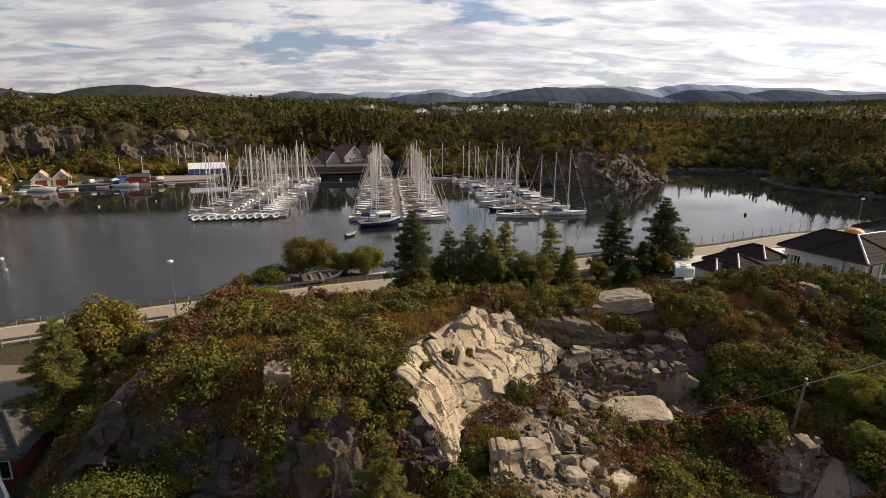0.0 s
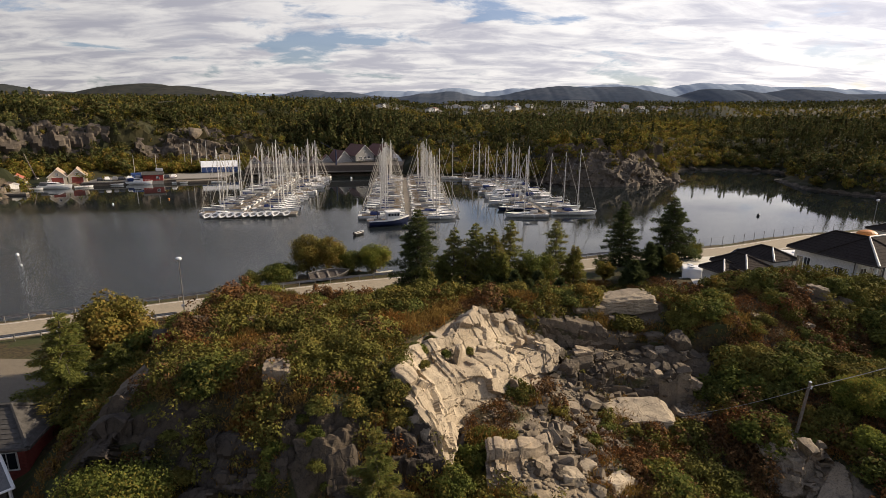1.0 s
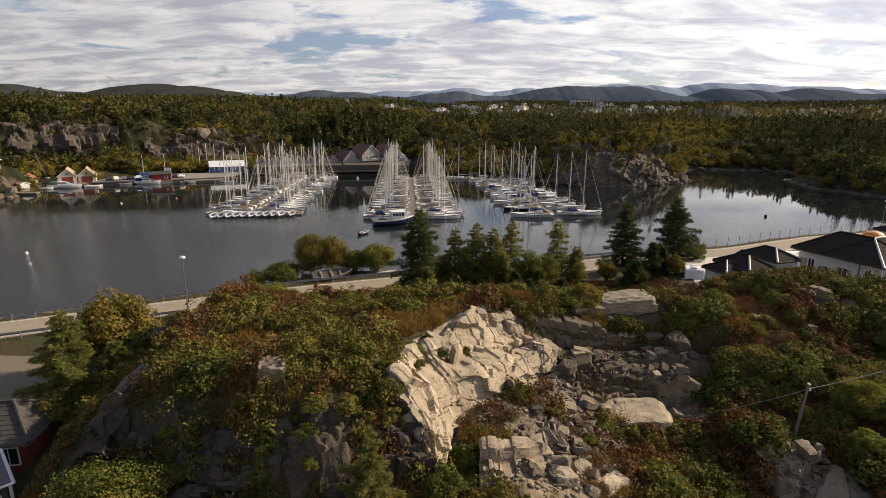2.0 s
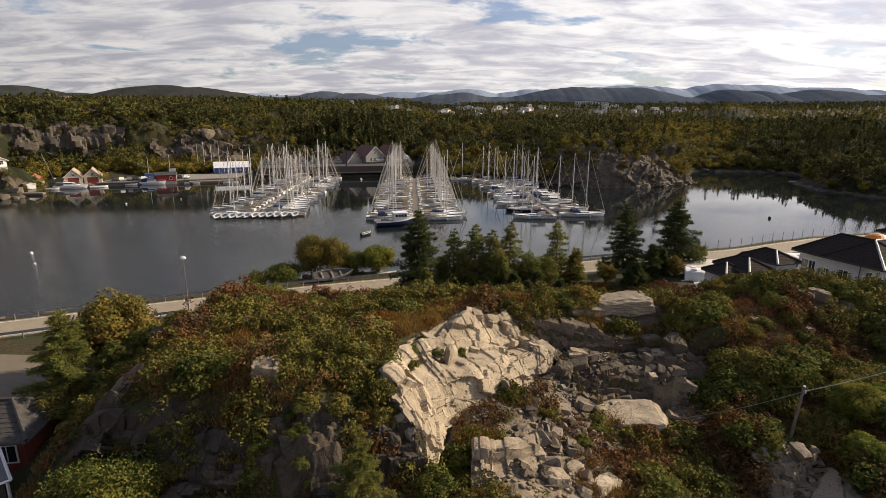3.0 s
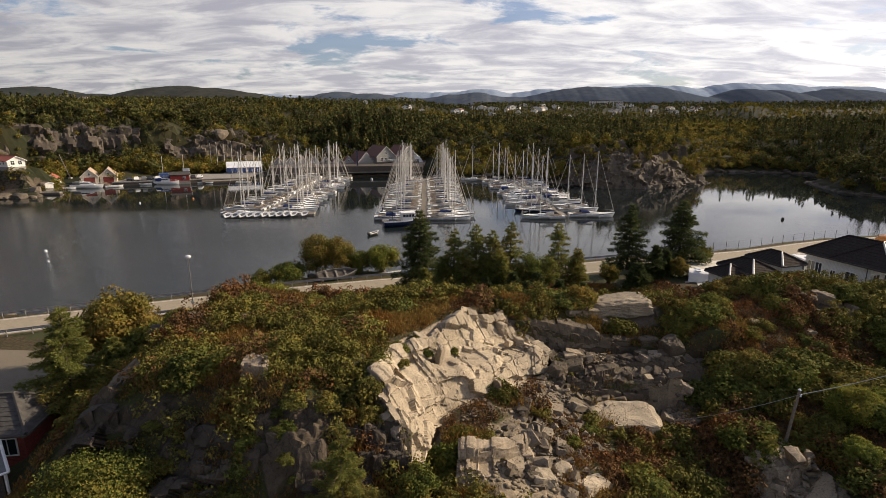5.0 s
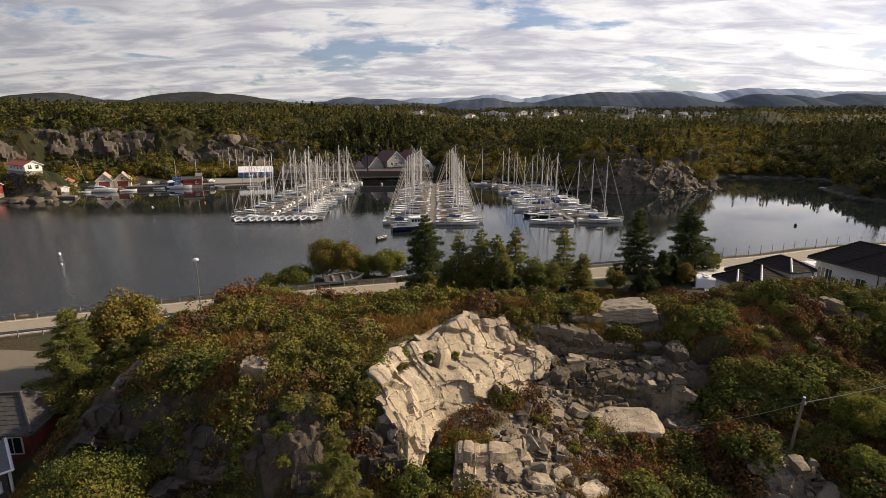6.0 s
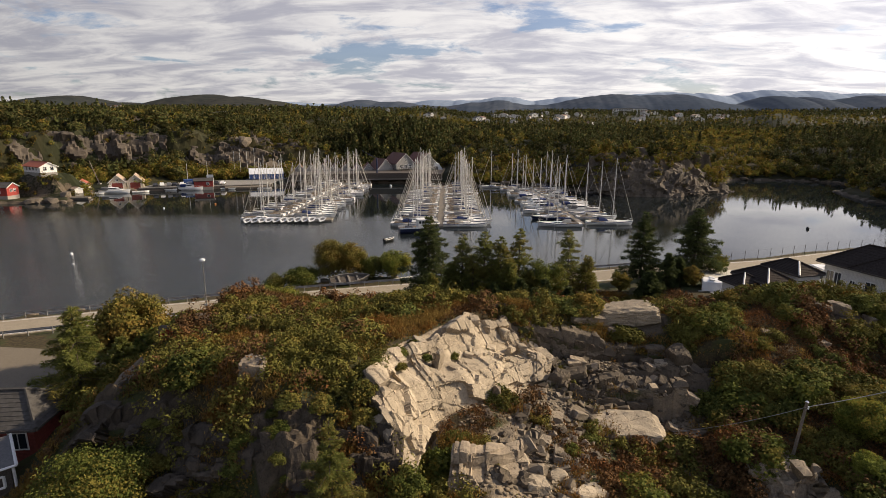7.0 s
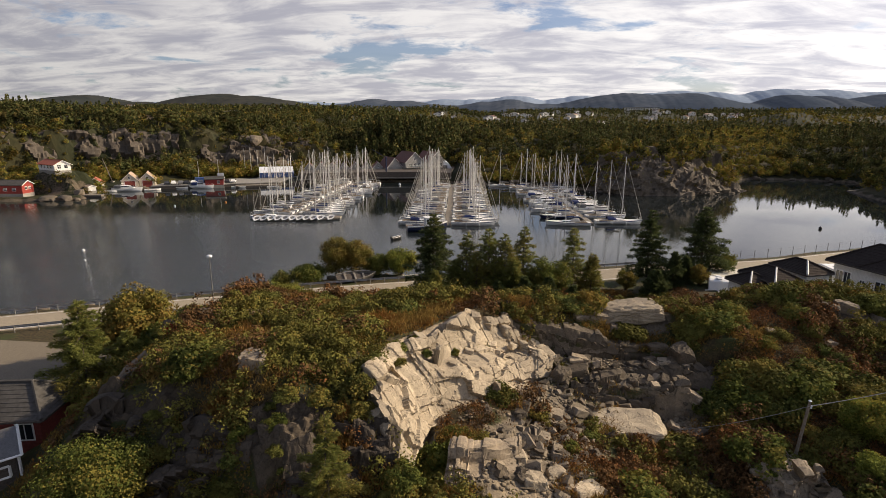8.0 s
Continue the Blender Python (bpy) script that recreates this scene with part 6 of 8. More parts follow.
    x, y, z = sow(9000, 1150, 2300, 1.1)
    size = rng.uniform(0.8, 1.3, len(x))
    plant("remote_woods", [conifer_template(9) for _ in range(3)], x, y, z, 11 * size, "far_conifer", "remote woods towards the hills")
    # leafy scrub along the quays and the village
    n = 900
    k = rng.integers(1, 32, n)
    a, b = np.array(SHORE)[k], np.array(SHORE)[k + 1]
    w = rng.random(n)[:, None]
    p = a + (b - a) * w + rng.normal(0, 2.5, (n, 2)) + np.array([0, 4.0])
    sd = shore_distance(p[:, 0], p[:, 1])
    keep = (sd > 1.5) & ~((p[:, 0] > -137) & (p[:, 0] < -22)) & ~((p[:, 0] < -140) & (p[:, 1] < 192))
    p = p[keep]
    back = np.stack([rng.uniform(-215, -100, 640), np.zeros(640)], 1)
    back[:, 1] = 0.62 * back[:, 0] + 310 + rng.normal(0, 5, 640)
    village = np.array([(-178, 176), (-181, 180), (-175, 180), (-184, 174), (-159, 184), (-155, 182), (-150, 178), (-153, 181), (-161, 187), (-147, 198), (-150, 199), (-153, 200), (-171, 183), (-164, 185), (-187, 182), (-180, 168), (-160, 171), (-157, 173), (-168, 169.5), (-172, 171), (-153, 175), (-163, 169)])
    p = np.concatenate([p, village, back[shore_distance(back[:, 0], back[:, 1]) > 20]])
    plant("shore_scrub", [broad_template(182) for _ in range(4)], p[:, 0], p[:, 1], land(p[:, 0], p[:, 1]), rng.uniform(2.0, 6.5, len(p)), "far_broadleaf", "yellow-green broadleaf scrub along the far shore")


far_woods()


def far_hills():
    """Ranges beyond the woods."""
    def hill_range(name, y, x0, x1, mat, label, peaks, base):
        xs = np.linspace(x0, x1, 900)
        top = np.full(900, float(base))
        for px_, h, w in peaks:
            top = np.maximum(top, base + (h - base) * np.exp(-(np.abs(xs - px_) / (w * 1.15)) ** 2.4))
        top = top + fractal(xs, xs * 0 + y, 300.0, 7, 3) * 20 + fractal(xs, xs * 0 - y, 70.0, 3, 9) * 6
        rows = []
        for k in range(16):
            u = k / 12
            f = math.sin(min(u, 1.0) * math.pi / 2) ** 0.8 if u <= 1 else 1 - 0.35 * (u - 1)
            yy = y - 620 * (1 - u)
            rough = fractal(xs, xs * 0 + yy, 240.0, 5, 6)
            rows.append(np.stack([xs, np.full(900, yy), top * (f * 1.06 - 0.06) + rough * 9 * min(u, 1) * (1 - min(u, 1)) * 3], 1))
        v = np.concatenate(rows)
        i = (np.arange(15)[:, None] * 900 + np.arange(899)[None]).ravel()
        ob = new(name, raw_mesh(name, v, np.stack([i, i + 1, i + 901, i + 900], 1), mat))
        tagged(ob, label, "hills", kind="structure")

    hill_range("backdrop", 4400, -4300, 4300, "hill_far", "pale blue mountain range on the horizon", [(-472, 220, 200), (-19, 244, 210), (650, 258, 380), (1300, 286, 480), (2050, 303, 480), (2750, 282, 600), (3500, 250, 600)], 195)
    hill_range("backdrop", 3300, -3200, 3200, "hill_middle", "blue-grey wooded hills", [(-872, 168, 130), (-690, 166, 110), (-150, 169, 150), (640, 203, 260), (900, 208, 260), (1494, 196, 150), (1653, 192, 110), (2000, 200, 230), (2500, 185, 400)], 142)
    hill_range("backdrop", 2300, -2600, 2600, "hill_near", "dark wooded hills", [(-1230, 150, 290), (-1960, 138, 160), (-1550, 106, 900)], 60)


far_hills()


# ---- marina ----
def hull_shell(bm, L, B, free, draft=0.3, stern=0.7, full=0.5, sheer=0.25):
    """Outer hull with a pointed bow, closed by a deck line. Returns the gunwale."""
    rows = []
    for i in range(11):
        u = i / 10
        x = -L / 2 + L * u
        w = B / 2 * (stern + (1 - stern) * math.sin(min(u / full, 1) * math.pi / 2)) if u < full else B / 2 * max(1 - ((u - full) / (1 - full)) ** 2.1, 0.012)
        top = free + sheer * (max(u - 0.35, 0) / 0.65) ** 2
        over = 0.05 * L * (u ** 5)
        rows.append([bm.verts.new((x + over * f, y * w, z)) for f, y, z in ((1, -1, top), (0.55, -0.94, top * 0.45), (0, -0.55, -draft * 0.5), (-0.2, 0, -draft), (0, 0.55, -draft * 0.5), (0.55, 0.94, top * 0.45), (1, 1, top))])
    for a, b in zip(rows, rows[1:]):
        for k in range(6):
            bm.faces.new((a[k], b[k], b[k + 1], a[k + 1]))
    bm.faces.new(rows[0])
    bm.faces.new(rows[-1][::-1])
    return [[r[0].co.copy(), r[6].co.copy()] for r in rows]


def deck_plate(bm, rails, drop=0.04, inset=0.97):
    rows = []
    for a, b in rails:
        c = (a + b) / 2
        p, q = c + (a - c) * inset, c + (b - c) * inset
        m = c.copy()
        m.z += 0.05
        rows.append([bm.verts.new(v - Vector((0, 0, drop))) for v in (p, m, q)])
    for a, b in zip(rows, rows[1:]):
        for k in range(2):
            bm.faces.new((a[k], a[k + 1], b[k + 1], b[k]))
    return bm


def cabin(bm, x0, x1, w0, w1, z0, h, slope=0.5):
    """A coach roof with raked ends and rounded top edges."""
    pts = []
    for x, w, z in ((x0, w0, z0), (x0 + 0.1, w0 * 0.88, z0 + h), (x1 - slope, w1 * 0.86, z0 + h * 0.85), (x1, w1 * 0.8, z0)):
        pts.append([bm.verts.new((x, s * w / 2, z)) for s in (-1, 1)])
    for a, b in zip(pts, pts[1:]):
        bm.faces.new((a[0], a[1], b[1], b[0]))
    bm.faces.new([p[0] for p in pts])
    bm.faces.new([p[1] for p in pts][::-1])
    bm.faces.new((pts[0][0], pts[3][0], pts[3][1], pts[0][1]))
    bmesh.ops.bevel(bm, geom=[e for e in bm.edges], offset=0.05, segments=1, affect="EDGES")
    return bm


def sailboat(L, mast_h, cover, hull_mat="hull_white", hood=None, name="sailboat"):
    """A sailing yacht with rig, furled sails, hood and rails. Bow along +x, waterline at 0."""
    B = L * 0.30
    free = 0.10 * L ** 0.9
    t = new(name)
    bm = bmesh.new()
    rails = hull_shell(bm, L, B, free)
    hull = part("hull", bm, hull_mat, t)
    for s in (0, 1):
        bm = bmesh.new()
        rows = [[bm.verts.new(a[s] + Vector((0, (s - 0.5) * 0.06, -h))) for h in (0.10, 0.22)] for a in rails]
        for a, b in zip(rows, rows[1:]):
            bm.faces.new((a[0], b[0], b[1], a[1]))
        part("rubbing_strake", bm, "canvas_blue" if hull_mat == "hull_white" else "hull_white", hull)
    part("deck", deck_plate(bmesh.new(), rails), "deck", t)
    coach = part("coach_roof", cabin(bmesh.new(), -0.12 * L, 0.22 * L, B * 0.62, B * 0.42, free, 0.42, 0.10 * L), "hull_white", t)
    for s in (-1, 1):
        bm = bmesh.new()
        for k in range(3):
            x = -0.06 * L + k * 0.075 * L
            box(bm, x, x + 0.055 * L, s * B * 0.283 - 0.03, s * B * 0.283 + 0.03, free + 0.15, free + 0.30, 0.01)
        part("portlight", bm, "window_glass", coach)
    bm = bmesh.new()
    box(bm, -0.40 * L, -0.14 * L, -B * 0.2, B * 0.2, free - 0.35, free - 0.28)
    for s in (-1, 1):
        box(bm, -0.42 * L, -0.13 * L, s * B * 0.28 - 0.12, s * B * 0.28 + 0.12, free - 0.05, free + 0.22, 0.03)
    part("cockpit", bm, "teak", t)
    mx = 0.08 * L
    bm = rod(bmesh.new(), (mx, 0, free + 0.2), (mx, 0, mast_h), 0.13, 0.09, 8)
    mast = part("mast", bm, "mast_metal", t)
    bm = bmesh.new()
    for f in (0.42, 0.68):
        rod(bm, (mx - 0.1, -B * 0.30 * (1.2 - f * 0.6), mast_h * f), (mx - 0.1, B * 0.30 * (1.2 - f * 0.6), mast_h * f), 0.035, sides=5)
    part("spreader", bm, "mast_metal", mast)
    bm = rod(bmesh.new(), (mx, 0, free + 1.0), (mx - 0.36 * L, 0, free + 1.15), 0.07, sides=6)
    boom = part("boom", bm, "mast_metal", t)
    bm = bmesh.new()
    rings = []
    for k in range(7):
        r = 0.24 - 0.022 * k
        rings.append([bm.verts.new((mx - 0.02 * L - k * 0.056 * L, r * math.cos(q) * 0.8, free + 1.24 + 0.02 * (6 - k) + r * math.sin(q))) for q in np.arange(7) * 0.8976])
    for a, b in zip(rings, rings[1:]):
        for i in range(7):
            bm.faces.new((a[i], b[i], b[(i + 1) % 7], a[(i + 1) % 7]))
    bm.faces.new(rings[0])
    bm.faces.new(rings[-1][::-1])
    part("sail_cover", bm, cover, boom)
    bow, aft = Vector((0.53 * L, 0, free + 0.28)), Vector((-0.49 * L, 0, free))
    top = Vector((mx, 0, mast_h - 0.15))
    part("furled_jib", rod(bmesh.new(), bow, bow.lerp(top, 0.94), 0.085, 0.04, 6), "canvas_cream", t)
    bm = rod(bmesh.new(), aft, top, 0.022, sides=4)
    part("backstay", bm, "wire", t)
    for s in (-1, 1):
        bm = rod(bmesh.new(), (mx - 0.2, s * B * 0.48, free), (mx - 0.1, s * B * 0.26, mast_h * 0.42), 0.022, sides=4)
        rod(bm, (mx - 0.1, s * B * 0.26, mast_h * 0.42), (mx - 0.1, s * B * 0.235, mast_h * 0.68), 0.02, sides=4)
        rod(bm, (mx - 0.1, s * B * 0.235, mast_h * 0.68), top, 0.02, sides=4)
        part("shroud", bm, "wire", t)
    for sgn, x in ((1, 0.49 * L), (-1, -0.47 * L)):
        bm = bmesh.new()
        w = 0.10 * B if sgn > 0 else 0.36 * B
        for s in (-1, 1):
            rod(bm, (x, s * w, free + (0.25 if sgn > 0 else 0)), (x, s * w, free + 0.85), 0.025, sides=5)
            rod(bm, (x, s * w, free + 0.85), (x - sgn * 0.13 * L, s * B * 0.42, free + 0.72), 0.022, sides=5)
        rod(bm, (x, -w, free + 0.85), (x, w, free + 0.85), 0.025, sides=5)
        part("pulpit" if sgn > 0 else "pushpit", bm, "mast_metal", t)
    for s in (-1, 1):
        for k in range(2):
            bm = rod(bmesh.new(), ((-0.15 + 0.3 * k) * L, s * B * 0.52, 0.1), ((-0.15 + 0.3 * k) * L, s * B * 0.52, free * 0.8), 0.11, 0.11, 7)
            part("fender", bm, "tarp_white", t)
    if hood:
        bm = bmesh.new()
        rows = []
        for x, h in ((-0.04 * L, 0.40), (-0.10 * L, 0.85), (-0.19 * L, 0.95), (-0.24 * L, 0.9)):
            rows.append([bm.verts.new((x, B * 0.31 * math.cos(a), free + 0.12 + h * max(math.sin(a), 0.02))) for a in np.linspace(0, math.pi, 7)])
        for a, b in zip(rows, rows[1:]):
            for k in range(6):
                bm.faces.new((a[k], b[k], b[k + 1], a[k + 1]))
        part("spray_hood", bm, hood, t)
    return t


def motor_cruiser(L, canopy="canvas_blue"):
    B, free = L * 0.33, 1.15
    t = new("motor_cruiser")
    bm = bmesh.new()
    rails = hull_shell(bm, L, B, free, stern=0.92, full=0.55, sheer=0.35)
    hull = part("hull", bm, "hull_white", t)
    part("deck", deck_plate(bmesh.new(), rails), "deck", t)
    house = part("wheelhouse", cabin(bmesh.new(), -0.20 * L, 0.30 * L, B * 0.78, B * 0.5, free, 1.15, 0.16 * L), "hull_white", t)
    for s in (-1, 1):
        bm = bmesh.new()
        poly(bm, [(-0.17 * L, s * B * 0.372, free + 0.55), (0.13 * L, s * B * 0.318, free + 0.55), (0.09 * L, s * B * 0.30, free + 0.95), (-0.17 * L, s * B * 0.352, free + 0.95)])
        part("side_window", bm, "window_glass", house)
    bm = bmesh.new()
    slab(bm, [(0.15 * L, -B * 0.19, free + 1.02), (0.27 * L, -B * 0.17, free + 0.45), (0.27 * L, B * 0.17, free + 0.45), (0.15 * L, B * 0.19, free + 1.02)], 0.03)
    part("windscreen", bm, "window_glass", house)
    bm = box(bmesh.new(), -0.42 * L, -0.16 * L, -B * 0.40, B * 0.40, free + 0.05, free + 1.15, 0.18)
    part("canopy", bm, canopy, t)
    bm = bmesh.new()
    for s in (-1, 1):
        rod(bm, (-0.13 * L, s * B * 0.3, free + 1.0), (-0.17 * L, s * B * 0.26, free + 1.75), 0.04)
    rod(bm, (-0.17 * L, -B * 0.26, free + 1.75), (-0.17 * L, B * 0.26, free + 1.75), 0.05)
    part("radar_arch", bm, "hull_white", t)
    bm = bmesh.new()
    for s in (-1, 1):
        prev = None
        for k in range(5):
            u = 0.1 + 0.1 * k
            p = Vector((u * L, s * B * 0.46 * (1 - (u / 0.52) ** 2.5), free + 0.75))
            rod(bm, p, p - Vector((0, 0, 0.6)), 0.02, sides=4)
            if prev:
                rod(bm, prev, p, 0.02, sides=4)
            prev = p
    part("bow_rail", bm, "mast_metal", t)
    return t


def small_boat(L=5.0, hull="hull_white", cover=None):
    """An open boat with thwarts and an outboard."""
    B, free = L * 0.36, 0.5
    t = new("open_boat")
    bm = bmesh.new()
    rails = hull_shell(bm, L, B, free, 0.15, 0.8, 0.5, 0.2)
    part("hull", bm, hull, t)
    part("inner_deck", deck_plate(bmesh.new(), rails, 0.16, 0.84), cover or "canvas_grey", t)
    bm = bmesh.new()
    for x in (-0.25, 0.02, 0.24):
        box(bm, x * L - 0.12, x * L + 0.12, -B * 0.42, B * 0.42, free - 0.14, free - 0.08, 0.01)
    part("thwart", bm, "teak", t)
    bm = box(bmesh.new(), -L / 2 - 0.35, -L / 2 - 0.02, -0.16, 0.16, free - 0.1, free + 0.45, 0.08)
    rod(bm, (-L / 2 - 0.2, 0, free - 0.1), (-L / 2 - 0.2, 0, -0.4), 0.06)
    part("outboard", bm, "rubber_dark", t)
    bm = bmesh.new()
    for s in (0, 1):
        for a, b in zip(rails[:-1], rails[1:]):
            rod(bm, a[s], b[s], 0.05, sides=5)
    part("gunwale", bm, "hull_white", t)
    return t


def dinghy():
    """A small white sailing dinghy hauled up bow first, with an open dark well."""
    t = new("dinghy")
    L, B, free = 2.2, 1.35, 0.42
    bm = bmesh.new()
    rails = hull_shell(bm, L, B, free, 0.1, 0.8, 0.5, 0.1)
    part("hull", bm, "hull_white", t)
    bm = bmesh.new()
    outer = [r[0] for r in rails] + [r[1] for r in rails[::-1]]
    c = Vector((-0.05, 0, free - 0.02))
    inner = [c + (p - c) * 0.55 for p in outer]
    ov, iv = [bm.verts.new(p) for p in outer], [bm.verts.new((p.x, p.y, free - 0.02)) for p in inner]
    for i in range(len(outer)):
        j = (i + 1) % len(outer)
        bm.faces.new((ov[i], ov[j], iv[j], iv[i]))
    part("side_deck", bm, "hull_white", t)
    bm = bmesh.new()
    bm.faces.new([bm.verts.new((p.x, p.y, free - 0.08)) for p in inner])
    part("well", bm, "canvas_grey", t)
    return t


def trawler():
    """A small working boat with a forward-leaning wheelhouse."""
    L, B, free = 10.0, 3.4, 1.25
    t = new("fishing_boat")
    bm = bmesh.new()
    rails = hull_shell(bm, L, B, free, 0.4, 0.9, 0.5, 0.7)
    part("hull", bm, "hull_navy", t)
    bm = bmesh.new()
    for s in (0, 1):
        for a, b in zip(rails[:-1], rails[1:]):
            slab(bm, [a[s], b[s], b[s] + Vector((0, 0, 0.35)), a[s] + Vector((0, 0, 0.35))], 0.06)
    part("bulwark", bm, "hull_white", t)
    part("deck", deck_plate(bmesh.new(), rails), "teak", t)
    house = part("wheelhouse", box(bmesh.new(), -0.4, 2.9, -1.25, 1.25, free, free + 2.1, 0.08), "hull_white", t)
    part("roof", box(bmesh.new(), -0.6, 3.15, -1.4, 1.4, free + 2.1, free + 2.25, 0.05), "hull_white", house)
    for s in (-1, 1):
        for k in range(4):
            part("window", box(bmesh.new(), -0.15 + 0.75 * k, 0.42 + 0.75 * k, s * 1.25 - 0.03, s * 1.25 + 0.03, free + 1.15, free + 1.8, 0.02), "window_glass", house)
    for k in range(3):
        part("window", box(bmesh.new(), 2.87, 2.93, -1.05 + 0.72 * k, -0.45 + 0.72 * k, free + 1.15, free + 1.8, 0.02), "window_glass", house)
    part("mast", rod(bmesh.new(), (0.4, 0, free + 2.2), (0.4, 0, free + 4.6), 0.06, 0.04), "mast_metal", t)
    bm = rod(bmesh.new(), (-2.6, 0, free), (-2.6, 0, free + 2.4), 0.07)
    rod(bm, (-2.6, 0, free + 2.3), (-4.4, 0, free + 2.9), 0.05)
    part("derrick", bm, "hull_black", t)
    part("hatch", box(bmesh.new(), -3.4, -1.6, -0.8, 0.8, free, free + 0.45, 0.04), "canvas_grey", t)
    return t


def pontoon(name, a, b, width, label, mat="pier_planks"):
    a, b = Vector(a), Vector(b)
    d = b - a
    t = thing(name, Matrix.Translation((a.x, a.y, 0)) @ Matrix.Rotation(math.atan2(d.y, d.x), 4, "Z"), label, "pontoon")
    L = d.length
    n = max(int(L / 12), 1)
    for i in range(n):
        part("float", box(bmesh.new(), i * L / n + 0.1, (i + 1) * L / n - 0.1, -width / 2 + 0.1, width / 2 - 0.1, -0.4, 0.32, 0.04), "concrete", t)
        part("planking", box(bmesh.new(), i * L / n + 0.04, (i + 1) * L / n - 0.04, -width / 2, width / 2, 0.325, 0.45, 0.02), mat, t)
    return t


def build_marina():
    rng = np.random.default_rng(3)
    covers = ["canvas_blue", "canvas_cream", "canvas_grey", "canvas_cream"]
    hoods = ["canvas_cream", "canvas_grey", None, "canvas_blue"]
    kinds = []
    for i, (L, m) in enumerate(((11.5, 16.8), (10.4, 15.2), (9.4, 13.6), (12.4, 18.2), (10.8, 15.8), (8.6, 12.2), (11.0, 16.0))):
        kinds.append(sailboat(L, m, covers[i % 4], "hull_navy" if i == 4 else "hull_white", hoods[i % 4]))
    cruisers = [motor_cruiser(9.0, "canvas_blue"), motor_cruiser(10.5, "canvas_grey")]
    words = ["white sailing yacht with blue sail cover and hood", "white sailing yacht with cream sail cover", "small white sailing yacht with grey sail cover", "large white sailing yacht with tall mast", "navy-hulled sailing yacht with blue hood", "short-masted white sailing yacht", "white sailing yacht with furled sails"]
    for k, w in zip(kinds, words):
        tagged(k, w + " at a pontoon", "sailboat", "moored sailboats")
    for k, w in zip(cruisers, ("white motor cruiser with blue canopy moored at a pontoon", "white motor cruiser with grey canopy moored at a pontoon")):
        tagged(k, w, "motorboat", "moored motorboats")
    used = set()

    def moor(src, x, y, deg, roll=0.0):
        m = pose(x, y, 0, roll, 0, deg)
        if src in used:
            return copy_thing(src, m)
        used.add(src)
        src.matrix_basis = m
        return src

    def berth_row(a, b, side, n, mix, gap=1.0, skip=()):
        """Yachts lying bow out, square to a pontoon."""
        a, b = Vector(a), Vector(b)
        d = (b - a).normalized()
        nrm = Vector((-d.y, d.x)) * side
        deg = math.degrees(math.atan2(nrm.y, nrm.x))
        for i in range(n):
            if i in skip:
                continue
            k = mix[i % len(mix)]
            src = kinds[k] if k < 10 else cruisers[k - 10]
            L = (11.5, 10.4, 9.4, 12.4, 10.8, 8.6, 11.0)[k] if k < 10 else (9.0, 10.5)[k - 10]
            p = a + (b - a) * ((i + 0.5) / n) + nrm * (gap + L / 2 + rng.uniform(-0.2, 0.5))
            turn = 180 if rng.random() < 0.25 else 0
            moor(src, p.x, p.y, deg + turn + rng.normal(0, 1.2), rng.normal(0, 0.8))

    c0, c1 = (-14.0, 136.5), (-24.2, 232)
    pontoon("pontoon", c0, c1, 1.9, "long planked pontoon between two rows of yachts")
    berth_row(c0, c1, 1, 22, [3, 0, 1, 4, 0, 6, 1, 2, 0, 1, 6, 2, 1, 0, 5])
    berth_row(c0, c1, -1, 22, [0, 3, 6, 1, 0, 1, 4, 6, 2, 0, 1, 6, 5, 1])
    l0, l1 = (-59.5, 144), (-68.0, 230)
    pontoon("pontoon", l0, l1, 1.6, "planked pontoon crowded with yachts on both sides")
    berth_row(l0, l1, 1, 21, [0, 1, 2, 6, 1, 0, 5, 2, 11, 1, 0, 6])
    berth_row(l0, l1, -1, 21, [3, 0, 4, 1, 6, 0, 1, 2, 6, 0, 5, 1])
    pontoon("pontoon", (-71.0, 141.2), (-45.5, 143.4), 2.4, "cross pontoon at the head of the yacht pontoon")
    moor(kinds[6], -64.5, 138.6, 4)
    moor(kinds[1], -52.5, 139.8, 5)
    r0, r1 = (24.3, 146), (12.5, 231)
    pontoon("pontoon", r0, r1, 1.6, "planked pontoon with yachts and motor cruisers")
    moor(kinds[3], 31.6, 148.6, 6)
    moor(kinds[0], 18.0, 144.0, 182)
    berth_row((23.2, 153), r1, 1, 14, [4, 5, 0, 10, 11, 10, 1, 10, 0, 6, 1, 2, 0, 1], skip=(8,))
    berth_row((23.2, 153), r1, -1, 12, [0, 6, 11, 10, 11, 0, 1, 10, 1, 2])
    moor(kinds[6], -2.4, 231.5, 178)
    pontoon("pontoon", (-9, 233.6), (14, 234.6), 2.0, "short pontoon below the wooded bank")
    t = trawler()
    t.matrix_basis = pose(-18.6, 129.6, 0, 0, 0, 22)
    tagged(t, "navy-hulled fishing boat with white wheelhouse on its mooring", "fishing boat")
    first = dinghy()
    tagged(first, "small white sailing dinghy in a row at the pontoon head", "dinghy", "dinghy row")
    for i in range(11):
        x = -66.0 + i * 1.82 + (0.9 if i == 10 else 0)
        m = pose(x, 133.6 + 0.27 * (x + 66), 0.85, 46, -16, 40 + rng.normal(0, 6))
        if i == 0:
            first.matrix_basis = m
        else:
            copy_thing(first, m)
    pontoon("pontoon", (-67.5, 135.0), (-45.0, 141.2), 1.6, "low float with dinghies hauled up on it")
